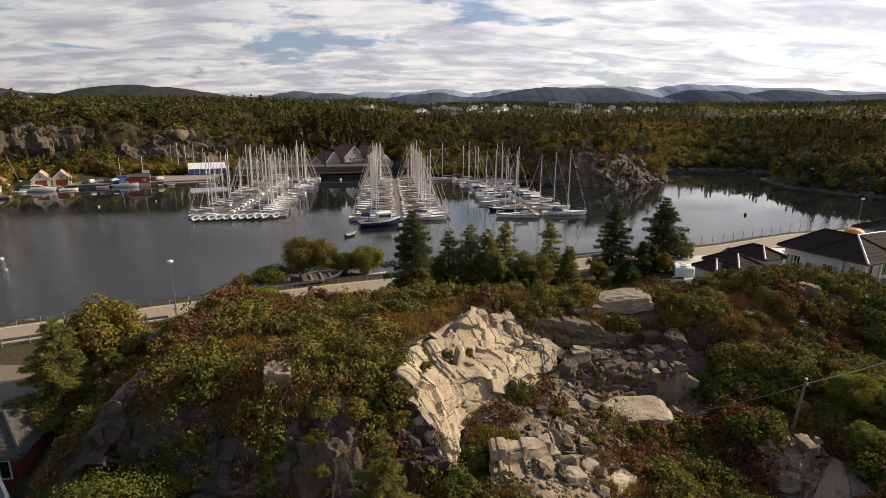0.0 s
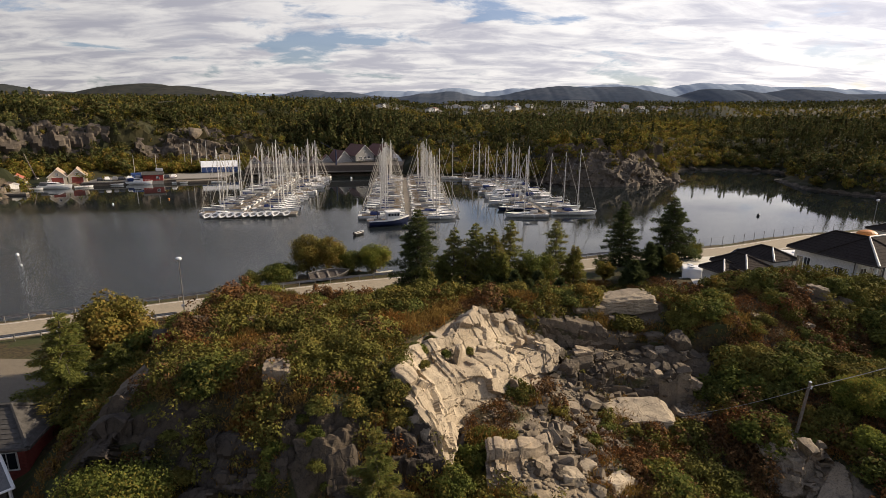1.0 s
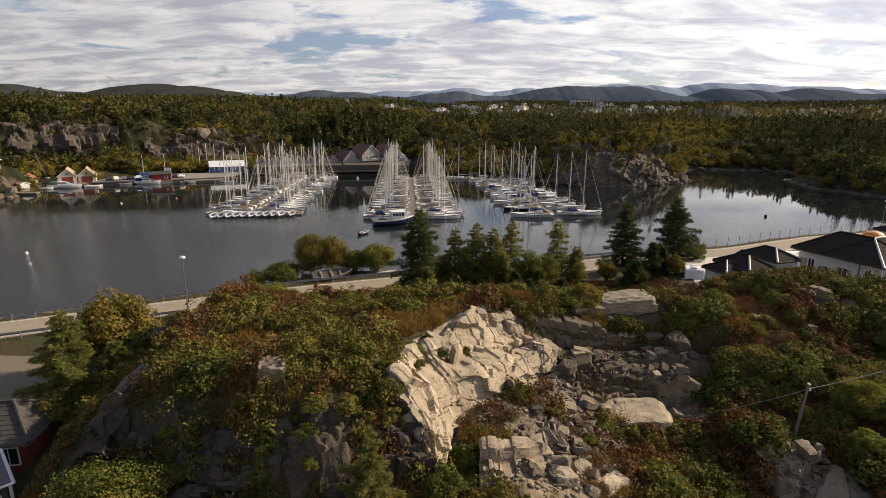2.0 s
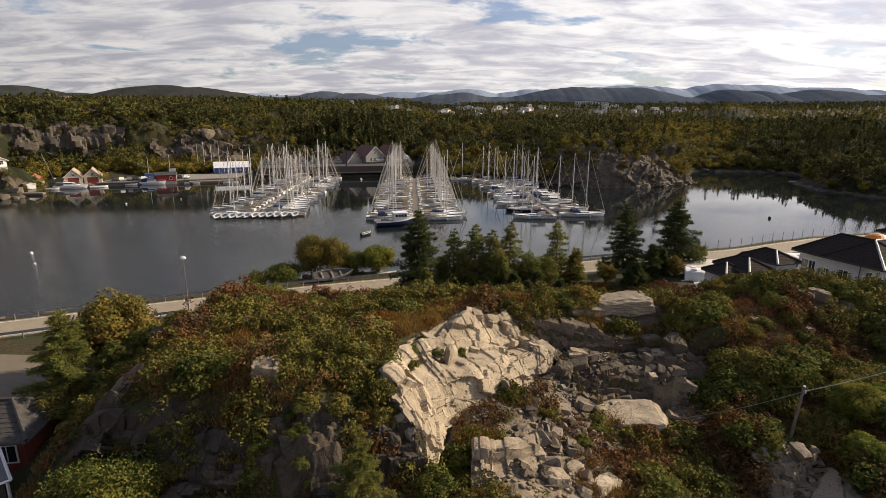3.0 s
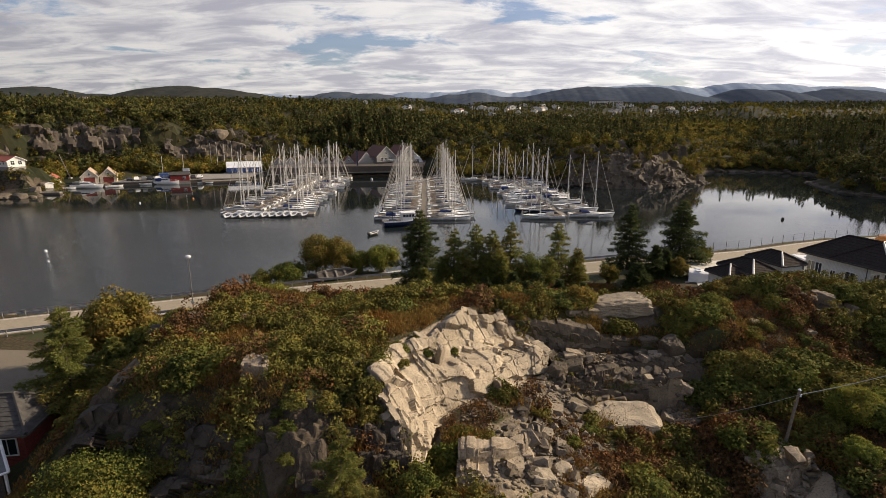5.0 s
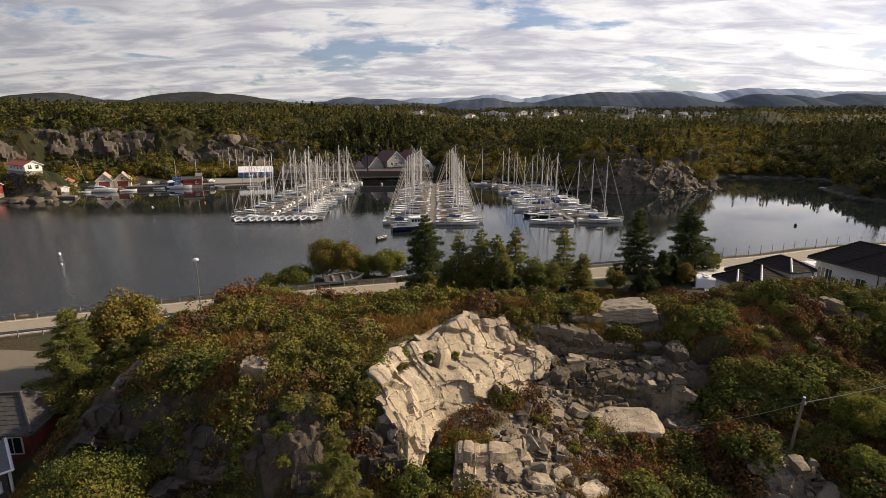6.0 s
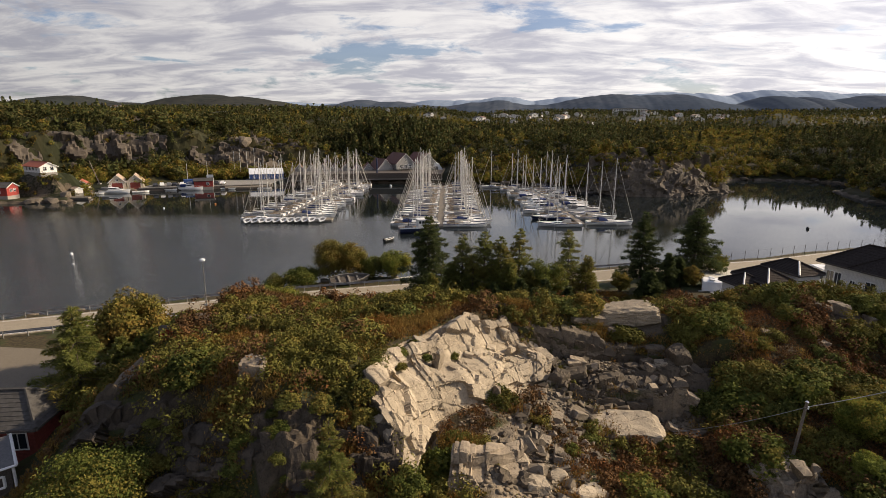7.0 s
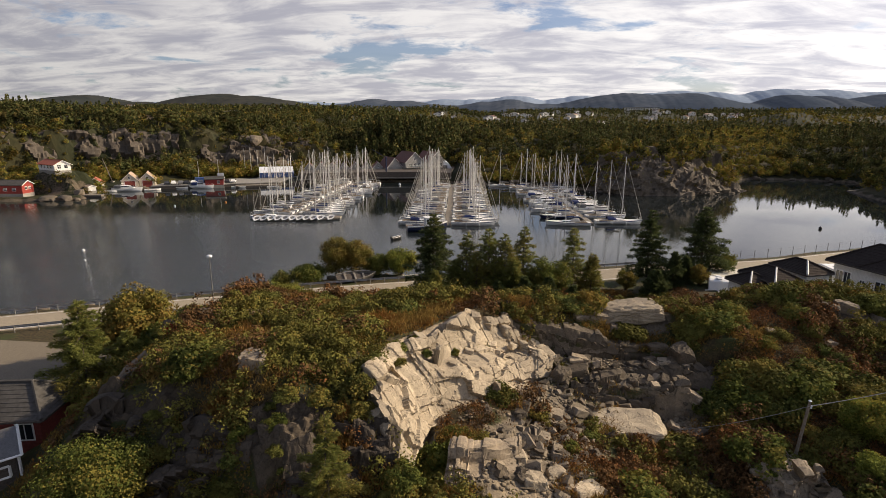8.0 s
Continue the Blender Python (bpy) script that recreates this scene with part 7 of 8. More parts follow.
    for i, (x, y, deg, c, label) in enumerate(((-23.8, 118.4, 60, "hull_black", "small dark rubber tender lying at anchor"), (-150, 181.5, 20, "hull_white", "white open motorboat beside the boathouses"), (-131, 197.5, 10, "hull_white", "white open motorboat at the quay"), (-110, 205, 8, "hull_white", "open motorboat at the slipway"), (-96, 208.5, 10, "hull_white", "open motorboat at the slipway"), (-151.5, 160.4, 30, "hull_white", "open boat moored at a jetty"), (-137.5, 189.5, 40, "hull_white", "open boat by a red boathouse"))):
        b = small_boat(3.2 if i == 0 else 5.6, c)
        b.matrix_basis = pose(x, y, 0, 0, 0, deg)
        tagged(b, label, "boat")
    m = moor(cruisers[1], -145.5, 186.0, 12)
    moor(cruisers[0], -123.5, 200.6, 8)


build_marina()


def shore_boat():
    """An old open wooden boat drawn up beside the road."""
    t = thing("rowing_boat", pose(-20.6, 75.4, land_at(-20.6, 75.4) + 0.45, 24, 0, 30), "old grey open wooden boat drawn up beside the road", "boat")
    bm = bmesh.new()
    rails = hull_shell(bm, 5.8, 2.0, 0.6, 0.25, 0.6, 0.5, 0.3)
    bmesh.ops.delete(bm, geom=[f for f in bm.faces if len(f.verts) > 4 and f.calc_center_median().x > 2], context="FACES")
    part("hull", bm, "grey_plank", t)
    part("inside", deck_plate(bmesh.new(), rails, 0.35, 0.86), "dark_timber", t)
    bm = bmesh.new()
    for s in (0, 1):
        for a, b in zip(rails[:-1], rails[1:]):
            rod(bm, a[s], b[s], 0.06, sides=5)
    part("gunwale", bm, "grey_plank", t)
    for x in (-1.5, 0.0, 1.3):
        part("thwart", box(bmesh.new(), x - 0.14, x + 0.14, -0.85, 0.85, 0.42, 0.47, 0.01), "grey_plank", t)


shore_boat()


def buoys():
    def buoy(x, y, r, mat, label):
        t = thing("buoy", pose(x, y, 0), label, "buoy")
        bm = bmesh.new()
        bmesh.ops.create_uvsphere(bm, u_segments=12, v_segments=8, radius=r)
        bmesh.ops.scale(bm, vec=(1, 1, 1.15), verts=bm.verts)
        bmesh.ops.translate(bm, vec=(0, 0, r * 0.55), verts=bm.verts)
        part("float", bm, mat, t)
        bm = rod(bmesh.new(), (0, 0, r * 1.5), (0, 0, r * 1.95), r * 0.22)
        part("eye", bm, "galvanised", t)
    for x, y, r, m, label in ((-84.8, 95.3, 0.3, "tarp_white", "round white mooring buoy on the water"), (-78.5, 88.5, 0.18, "tarp_white", "small pale mooring buoy on the water"), (-93, 165, 0.3, "orange_plastic", "small orange buoy near the pontoon"), (-104, 154, 0.28, "tarp_white", "small white buoy on open water"), (-47, 228, 0.5, "tarp_white", "white mooring buoy near the quay"), (84, 150, 0.4, "hull_black", "dark mooring buoy on open water")):
        buoy(x, y, r, m, label)


buoys()


# ---- buildings ----
def gable(name, m, w, d, wall, roof, mat, roof_mat, label, windows=(), doors=(), eave=0.35, category="house", trim="white_paint", group="", base="concrete"):
    """A house with its ridge along y. windows: (side, along, sill, width, height); side f, b, l or r."""
    t = thing(name, m, label, category, group)
    bm = bmesh.new()
    a = [bm.verts.new(p) for p in ((-w / 2, -d / 2, 0), (w / 2, -d / 2, 0), (w / 2, -d / 2, wall), (0, -d / 2, wall + roof), (-w / 2, -d / 2, wall))]
    b = [bm.verts.new((v.co.x, d / 2, v.co.z)) for v in a]
    bm.faces.new(a)
    bm.faces.new(b[::-1])
    for i in range(5):
        j = (i + 1) % 5
        if i not in (2, 3):
            bm.faces.new((a[i], b[i], b[j], a[j]))
    body = part("wall", bm, mat, t)
    part("foundation", box(bmesh.new(), -w / 2 - 0.03, w / 2 + 0.03, -d / 2 - 0.03, d / 2 + 0.03, -1.2, 0.25), base, t)
    s = roof / (w / 2)
    for sgn in (-1, 1):
        bm = bmesh.new()
        lo = (sgn * (w / 2 + eave), wall - s * eave + 0.16)
        pts = [(lo[0], -d / 2 - eave, lo[1]), (0, -d / 2 - eave, wall + roof + 0.16), (0, d / 2 + eave, wall + roof + 0.16), (lo[0], d / 2 + eave, lo[1])]
        slab(bm, pts if sgn < 0 else pts[::-1], 0.16)
        r = part("roof", bm, roof_mat, t)
        for e in (-1, 1):
            bm = bmesh.new()
            slab(bm, [(lo[0], e * (d / 2 + eave + 0.015), lo[1]), (0, e * (d / 2 + eave + 0.015), wall + roof + 0.16), (0, e * (d / 2 + eave + 0.015), wall + roof - 0.06), (lo[0], e * (d / 2 + eave + 0.015), lo[1] - 0.22)], 0.03)
            part("bargeboard", bm, trim, r)
    part("ridge_cap", rod(bmesh.new(), (0, -d / 2 - eave, wall + roof + 0.19), (0, d / 2 + eave, wall + roof + 0.19), 0.09), roof_mat, t)

    def opening(side, u, z, ww, hh, kind):
        fr = new(kind)
        fr.parent = t
        ang = {"f": 0, "r": 90, "b": 180, "l": 270}[side]
        off = d / 2 if side in "fb" else w / 2
        fr.matrix_basis = pose(0, 0, 0, 0, 0, ang) @ pose(u, -off, z)
        if kind == "window":
            bm = bmesh.new()
            for x0, x1, z0, z1 in ((-ww / 2 - 0.09, ww / 2 + 0.09, hh, hh + 0.1), (-ww / 2 - 0.09, ww / 2 + 0.09, -0.1, 0), (-ww / 2 - 0.09, -ww / 2, 0, hh), (ww / 2, ww / 2 + 0.09, 0, hh), (-0.03, 0.03, 0, hh), (-ww / 2, ww / 2, hh * 0.6 - 0.025, hh * 0.6 + 0.025)):
                box(bm, x0, x1, -0.06, 0.02, z0, z1)
            part("frame", bm, trim, fr)
            part("pane", box(bmesh.new(), -ww / 2, ww / 2, -0.025, 0.01, 0, hh), "window_glass", fr)
        else:
            part("leaf", box(bmesh.new(), -ww / 2, ww / 2, -0.05, 0.01, 0, hh), "white_paint" if kind == "door" else "dull_red_boards", fr)
            bm = bmesh.new()
            for x0, x1, z0, z1 in ((-ww / 2 - 0.1, ww / 2 + 0.1, hh, hh + 0.1), (-ww / 2 - 0.1, -ww / 2, 0, hh), (ww / 2, ww / 2 + 0.1, 0, hh)):
                box(bm, x0, x1, -0.07, 0.02, z0, z1)
            part("frame", bm, trim, fr)
    for o in windows:
        opening(*o, "window")
    for o in doors:
        opening(*o)
    return t


def hip_roof(bm, w, d, z, h, ridge, courses=9, step=0.035):
    """Four slopes in overlapping tile courses. The ridge runs along y."""
    last = [bm.verts.new((x, y, z - 0.06)) for x, y in ((-w / 2, -d / 2), (w / 2, -d / 2), (w / 2, d / 2), (-w / 2, d / 2))]
    bm.faces.new(last[::-1])
    for k in range(courses):
        rows = []
        for f, lift in ((k / courses, step), ((k + 1) / courses, 0.004)):
            ww, dd = max(w / 2 * (1 - f), 0.004), d / 2 * (1 - f) + ridge / 2 * f
            rows.append([bm.verts.new((x, y, z + h * f + lift)) for x, y in ((-ww, -dd), (ww, -dd), (ww, dd), (-ww, dd))])
        for a, b in ((last, rows[0]), (rows[0], rows[1])):
            for i in range(4):
                j = (i + 1) % 4
                bm.faces.new((a[i], a[j], b[j], b[i]))
        last = rows[1]
    bm.faces.new(last)
    return bm


def roof_wing(t, x, y, w, d, z, h, ridge, along, mat="dark_tiles", pale=(), tile="ridge_tiles"):
    """A hipped roof over the rectangle from corner (x, y); its ridge along x or y."""
    turn = along == "x"
    W, D = (d, w) if turn else (w, d)
    m = Matrix.Translation((x + w / 2, y + d / 2, 0)) @ Matrix.Rotation(math.pi / 2 if turn else 0, 4, "Z")
    bm = hip_roof(bmesh.new(), W, D, z, h, ridge)
    bmesh.ops.transform(bm, matrix=m, verts=bm.verts)
    roof = part("roof", bm, mat, t)
    for sx, sy in ((-1, -1), (1, -1), (1, 1), (-1, 1)):
        a, b = Vector((sx * W / 2, sy * D / 2, z + 0.06)), Vector((0, sy * ridge / 2, z + h + 0.06))
        a, b = m @ a, m @ b
        near = (round((a.x - x) / w), round((a.y - y) / d))
        part("hip_tiles", rod(bmesh.new(), a, b, 0.13, 0.10, 6), tile if near in pale else mat, roof)
    a, b = m @ Vector((0, -ridge / 2, z + h + 0.06)), m @ Vector((0, ridge / 2, z + h + 0.06))
    part("ridge_tiles", rod(bmesh.new(), a, b, 0.11, 0.11, 6), tile if "ridge" in pale else mat, roof)
    bm = bmesh.new()
    for x0, x1, y0, y1 in ((x, x + w, y - 0.1, y - 0.002), (x, x + w, y + d + 0.002, y + d + 0.1), (x - 0.1, x - 0.002, y, y + d), (x + w + 0.002, x + w + 0.1, y, y + d)):
        box(bm, x0, x1, y0, y1, z - 0.14, z + 0.01)
    part("gutter", bm, "dark_timber", roof)
    return roof


def wall_opening(t, m, ww, hh, kind):
    """A framed window or glazed door set into a wall at the pose m, facing its -y."""
    fr = new(kind)
    fr.parent = t
    fr.matrix_basis = m
    bm = bmesh.new()
    for x0, x1, z0, z1 in ((-ww / 2 - 0.08, ww / 2 + 0.08, hh, hh + 0.09), (-ww / 2 - 0.08, ww / 2 + 0.08, -0.09, 0), (-ww / 2 - 0.08, -ww / 2, 0, hh), (ww / 2, ww / 2 + 0.08, 0, hh), (-0.025, 0.025, 0, hh)):
        box(bm, x0, x1, -0.06, 0.02, z0, z1)
    part("frame", bm, "white_paint", fr)
    part("pane", box(bmesh.new(), -ww / 2, ww / 2, -0.03, 0.01, 0, hh), "window_glass", fr)


def right_houses():
    yard = 7.2
    # stepped garage, its corner towards the knoll
    t = thing("garage", pose(28.9, 58.8, yard, 0, 0, 22), "white garage with stepped dark tiled hip roofs", "garage")
    back = Matrix.Rotation(radians(-22), 4, "Z")
    for x, y, z, w, d in ((28.9, 58.8, 9.4, 3.6, 3.6), (31.3, 58.6, 9.9, 3.9, 5.2), (35.4, 60.6, 10.45, 3.7, 5.2)):
        c = back @ Vector((x - 28.9, y - 58.8, 0))
        r = min(w, d) / 2
        part("wall", box(bmesh.new(), c.x + 0.3, c.x + w - 0.3, c.y + 0.3, c.y + d - 0.3, -0.8, z - yard), "white_boards", t)
        roof_wing(t, c.x, c.y, w, d, z - yard, r * 0.58, max(d - 2 * r, 0.05), "y", pale=((0, 0),))
    # white house: two wings under one hipped roof, with a porch
    base = 8.1
    h = thing("house", pose(43.6, 55.8, base, 0, 0, 23.4), "white single-storey house with dark tiled hip roof and porch", "house")
    eave = 11.3 - base
    bm = bmesh.new()
    box(bm, 0.7, 5.9, 2.4, 9.7, -1.2, eave)
    part("wall", bm, "white_boards", h)
    part("wall", box(bmesh.new(), 5.9, 15.0, 2.4, 5.9, -1.2, eave), "white_boards", h)
    roof_wing(h, 0, 0, 6.6, 10.3, eave, 2.3, 3.7, "y", pale=((0, 0),))
    roof_wing(h, 0.02, 0.01, 15.8, 6.6, eave + 0.004, 2.31, 9.2, "x", pale=((0, 0), "ridge"))
    for y, z, ww, hh, kind in ((8.9, 0.2, 0.8, 2.0, "door"), (8.0, 0.2, 0.7, 2.0, "door"), (6.3, 1.2, 0.5, 0.5, "window"), (4.4, 0.9, 1.0, 1.1, "window")):
        wall_opening(h, pose(0.7, y, z, 0, 0, 270), ww, hh, kind)
    for x, z, ww, hh, kind in ((1.7, 0.1, 1.0, 2.1, "door"), (3.6, 0.5, 1.1, 1.6, "window"), (5.2, 0.1, 1.0, 2.1, "door"), (8.0, 0.5, 1.4, 1.6, "window"), (11.0, 0.5, 1.4, 1.6, "window")):
        wall_opening(h, pose(x, 2.4, z), ww, hh, kind)
    for x in (0.5, 3.4, 6.4, 9.4, 12.4):
        part("porch_post", box(bmesh.new(), x - 0.13, x + 0.13, 0.35, 0.61, -1.2, eave, 0.02), "white_paint", h)
    part("downpipe", rod(bmesh.new(), (0.62, 2.7, -1.0), (0.62, 2.7, eave), 0.05), "dark_timber", h)
    part("porch_floor", box(bmesh.new(), 0.2, 15.4, 0.2, 2.4, -1.2, 0.03), "concrete", h)
    n = thing("house", pose(67.9, 75.8, 5.8, 0, 0, 23.4), "neighbouring house with a dark tiled hip roof", "house")
    part("wall", box(bmesh.new(), 0.6, 13.4, 0.6, 9.4, -1, 4.1), "white_boards", n)
    roof_wing(n, 0, 0, 14, 10, 4.1, 2.2, 4.0, "x")
    for x in (2.0, 5.0, 8.0):
        wall_opening(n, pose(x, 0.6, 1.6), 1.2, 1.2, "window")
    # yard and drive
    bm = bmesh.new()
    slab(bm, [(26.0, 57.4, yard + 0.03), (40, 50, yard + 0.03), (74, 62, yard + 0.03), (74, 84, yard + 0.03), (30, 74, yard + 0.03)], 0.3)
    tagged(part("yard", bm, "pale_concrete"), "pale concrete yard between house and garage", "yard", kind="structure")
    bm = bmesh.new()
    slab(bm, [(26.2, 64.0, yard + 0.05), (34.5, 66.0, yard + 0.05), (46.0, 85.6, 4.5), (33.0, 82.5, 4.2)], 0.3)
    tagged(part("driveway", bm, "pale_concrete"), "pale concrete driveway sloping to the road", "driveway", kind="structure")
    caravan("caravan", pose(42.2, 66.4, yard + 0.05, 0, 0, 92), 7.0, "long white caravan parked between garage and house")
    caravan("caravan", pose(28.2, 65.6, yard - 1.4, 0, 0, 75), 2.8, "small white caravan beside the spruce")
    car("car", pose(39.8, 74.0, yard, 0, 0, 10), "dark parked car behind the garage")
    t = thing("covered_boat", pose(56.6, 75.0, yard), "orange covered boat on a stand beside the house", "boat")
    bm = bmesh.new()
    bmesh.ops.create_uvsphere(bm, u_segments=14, v_segments=8, radius=1.2)
    bmesh.ops.scale(bm, vec=(1.2, 0.9, 0.6), verts=bm.verts)
    bmesh.ops.translate(bm, vec=(0, 0, 3.6), verts=bm.verts)
    part("cover", bm, "orange_plastic", t)
    part("stand", box(bmesh.new(), -1.1, 1.1, -0.8, 0.8, 0, 3.2, 0.1), "grey_boards", t)


def caravan(name, m, L, label):
    t = thing(name, m, label, "caravan")
    bm = bmesh.new()
    prof = [(-L / 2, 0.5), (-L / 2 - 0.1, 1.3), (-L / 2 + 0.25, 2.45), (-L / 2 + 0.8, 2.62), (L / 2 - 0.8, 2.62), (L / 2 - 0.2, 2.4), (L / 2 + 0.15, 1.3), (L / 2, 0.5)]
    a = [bm.verts.new((x, -1.1, z)) for x, z in prof]
    b = [bm.verts.new((x, 1.1, z)) for x, z in prof]
    bm.faces.new(a)
    bm.faces.new(b[::-1])
    for i in range(8):
        bm.faces.new((a[i], b[i], b[(i + 1) % 8], a[(i + 1) % 8]))
    bmesh.ops.bevel(bm, geom=[e for e in bm.edges], offset=0.06, segments=2, affect="EDGES")
    body = part("body", bm, "hull_white", t)
    for s in (-1, 1):
        for k in range(3):
            x = -L * 0.32 + k * L * 0.27
            part("window", box(bmesh.new(), x, x + L * 0.17, s * 1.1 - 0.02, s * 1.1 + 0.02, 1.35, 1.95, 0.01), "window_glass", body)
    for x in (-L * 0.2, L * 0.15):
        part("roof_hatch", box(bmesh.new(), x - 0.3, x + 0.3, -0.3, 0.3, 2.6, 2.72, 0.03), "tarp_white", body)
    for s in (-1, 1):
        part("wheel", rod(bmesh.new(), (0, s * 0.85, 0.33), (0, s * 1.08, 0.33), 0.33, sides=14), "rubber_dark", t)
    part("drawbar", rod(bmesh.new(), (L / 2, 0, 0.5), (L / 2 + 1.1, 0, 0.5), 0.05), "galvanised", t)


def car(name, m, label, paint="car_paint", van=False):
    t = thing(name, m, label, "car")
    bm = bmesh.new()
    prof = [(-2.1, 0.35), (-2.15, 0.85), (-1.7, 1.0), (-1.25, 1.45), (0.35, 1.48), (1.05, 0.98), (2.0, 0.82), (2.1, 0.35)]
    a = [bm.verts.new((x, -0.85 + (0.12 if z > 1.2 else 0), z)) for x, z in prof]
    b = [bm.verts.new((x, 0.85 - (0.12 if z > 1.2 else 0), z)) for x, z in prof]
    bm.faces.new(a)
    bm.faces.new(b[::-1])
    for i in range(8):
        bm.faces.new((a[i], b[i], b[(i + 1) % 8], a[(i + 1) % 8]))
    bmesh.ops.bevel(bm, geom=[e for e in bm.edges], offset=0.05, segments=2, affect="EDGES")
    body = part("body", bm, paint, t)
    for s in (-1, 1):
        bm = bmesh.new()
        slab(bm, [(-1.5, s * 0.84, 1.02), (0.9, s * 0.84, 1.02), (0.35, s * 0.765, 1.4), (-1.2, s * 0.765, 1.4)], 0.02)
        part("side_window", bm, "window_glass", body)
        for x in (-1.35, 1.3):
            part("wheel", rod(bmesh.new(), (x, s * 0.65, 0.32), (x, s * 0.87, 0.32), 0.32, sides=14), "rubber_dark", t)
    bm = bmesh.new()
    slab(bm, [(1.02, -0.7, 1.03), (1.02, 0.7, 1.03), (0.42, 0.62, 1.45), (0.42, -0.62, 1.45)], 0.02)
    part("windscreen", bm, "window_glass", body)


right_houses()


def cottage():
    """The red cottage below the knoll, and a shed with white-edged roof."""
    z, eave = 4.9, 2.35
    t = thing("cottage", pose(-36.6, 24.9, z, 0, 0, 12.7), "red timber cottage with worn grey hip roof below the knoll", "cottage")
    part("wall", box(bmesh.new(), 0.45, 9.6, 0.45, 4.4, -1.0, eave), "dull_red_boards", t)
    roof_wing(t, 0, 0, 10.05, 4.85, eave, 1.6, 6.4, "x", "grey_roof")
    wall_opening(t, pose(8.6, 0.45, 0.75), 1.0, 1.1, "window")
    wall_opening(t, pose(6.0, 0.45, 0.75), 1.0, 1.1, "window")
    s = thing("shed", pose(-25.2, 24.0, 4.7, 0, 0, 139), "low shed with corrugated roof and white trim", "shed")
    part("wall", box(bmesh.new(), 0.25, 3.5, 0.25, 2.8, -0.6, 2.1), "dark_timber", s)
    bm = bmesh.new()
    slab(bm, [(0, 0, 2.3), (3.8, 0, 2.45), (3.8, 3.1, 2.45), (0, 3.1, 2.3)], 0.08)
    part("roof", bm, "tin_roof", s)
    for a, b in (((-0.06, -0.06, 2.3), (3.86, -0.06, 2.45)), ((-0.06, -0.06, 2.3), (-0.06, 3.16, 2.3)), ((0.1, 0.1, 2.2), (0.1, 0.1, 0.2)), ((0.2, 0.6, 1.7), (0.2, 2.7, 1.7)), ((0.2, 0.6, 1.0), (0.2, 2.7, 1.0)), ((0.2, 0.6, 1.7), (0.2, 0.6, 1.0))):
        part("white_trim", rod(bmesh.new(), a, b, 0.08, 0.08, 4), "white_paint", s)


cottage()


def near_details():
    # street lamps
    def lamp(x, y, h, deg):
        z = land_at(x, y)
        t = thing("street_lamp", pose(x, y, z, 0, 0, deg), "slim grey street lamp with small head by the road", "street lamp", "street lamps")
        part("pole", rod(bmesh.new(), (0, 0, -0.3), (0, 0, h - 0.1), 0.085, 0.05, 10), "galvanised", t)
        part("base", rod(bmesh.new(), (0, 0, 0), (0, 0, 0.9), 0.12, 0.11, 10), "galvanised", t)
        bm = bmesh.new()
        bmesh.ops.create_uvsphere(bm, u_segments=12, v_segments=8, radius=0.3)
        bmesh.ops.scale(bm, vec=(1.2, 1, 0.75), verts=bm.verts)
        bmesh.ops.translate(bm, vec=(0, 0, h), verts=bm.verts)
        part("head", bm, "tarp_white", t)
        part("sign_plate", box(bmesh.new(), -0.22, 0.22, -0.14, -0.10, 1.7, 1.95, 0.01), "white_paint", t)
    lamp(-33.7, 58.5, 7.5, 0)
    lamp(84.0, 109.0, 6.5, 0)
    # power pole and line over the slope
    z = land_at(22.2, 33.6)
    t = thing("power_pole", pose(22.2, 33.6, z, 0, 4, 0), "weathered wooden line pole on the slope", "pole")
    part("pole", rod(bmesh.new(), (0, 0, -0.5), (0, 0, 4.2), 0.11, 0.085, 9), "pole_timber", t)
    part("cap", rod(bmesh.new(), (0, 0, 4.2), (0, 0, 4.27), 0.11, 0.05, 9), "tarp_white", t)
    part("insulator", rod(bmesh.new(), (0.1, -0.1, 3.75), (0.1, -0.1, 3.95), 0.05, 0.05, 8), "tarp_white", t)

    def cable(a, b, sag, r, label):
        a, b = Vector(a), Vector(b)
        bm = bmesh.new()
        rings = []
        for k in range(21):
            u = k / 20
            p = a.lerp(b, u) - Vector((0, 0, sag * 4 * u * (1 - u)))
            rings.append([bm.verts.new(p + Vector((0, r * math.cos(q), r * math.sin(q)))) for q in (0.3, 1.6, 2.9, 4.1, 5.4)])
        for p, q in zip(rings, rings[1:]):
            for i in range(5):
                bm.faces.new((p[i], q[i], q[(i + 1) % 5], p[(i + 1) % 5]))
        tagged(part("power_cable", bm, "wire"), label, "cable")
    top = Vector((22.5, 33.5, z + 3.9))
    cable(top, (41, 35.5, 15.0), 0.6, 0.03, "pale overhead cable rising from the pole")
    cable(top, (15.0, 37.0, land_at(15.0, 37.0) + 0.1), 0.3, 0.018, "thin slack cable down into the quarry")
    # gravel drive by the cottage
    bm = bmesh.new()
    xs = np.linspace(-95, -31, 26)
    ys = np.linspace(34.5, 46.5, 8)
    grid = [[bm.verts.new((x, y - 0.02 * (x + 31), land_at(x, y - 0.02 * (x + 31)) + 0.06)) for x in xs] for y in ys]
    for a, b in zip(grid, grid[1:]):
        for i in range(25):
            bm.faces.new((a[i], a[i + 1], b[i + 1], b[i]))
    tagged(part("gravel_drive", bm, "gravel"), "grey-brown gravel drive below the road", "drive", kind="structure")
    # washed-up plank heap at the waterside bend
    t = thing("plank_pile", pose(-13.2, 78.6, land_at(-13.2, 78.6) + 0.1, 0, 0, 25), "pale weathered planks lying at the waterside", "planks")
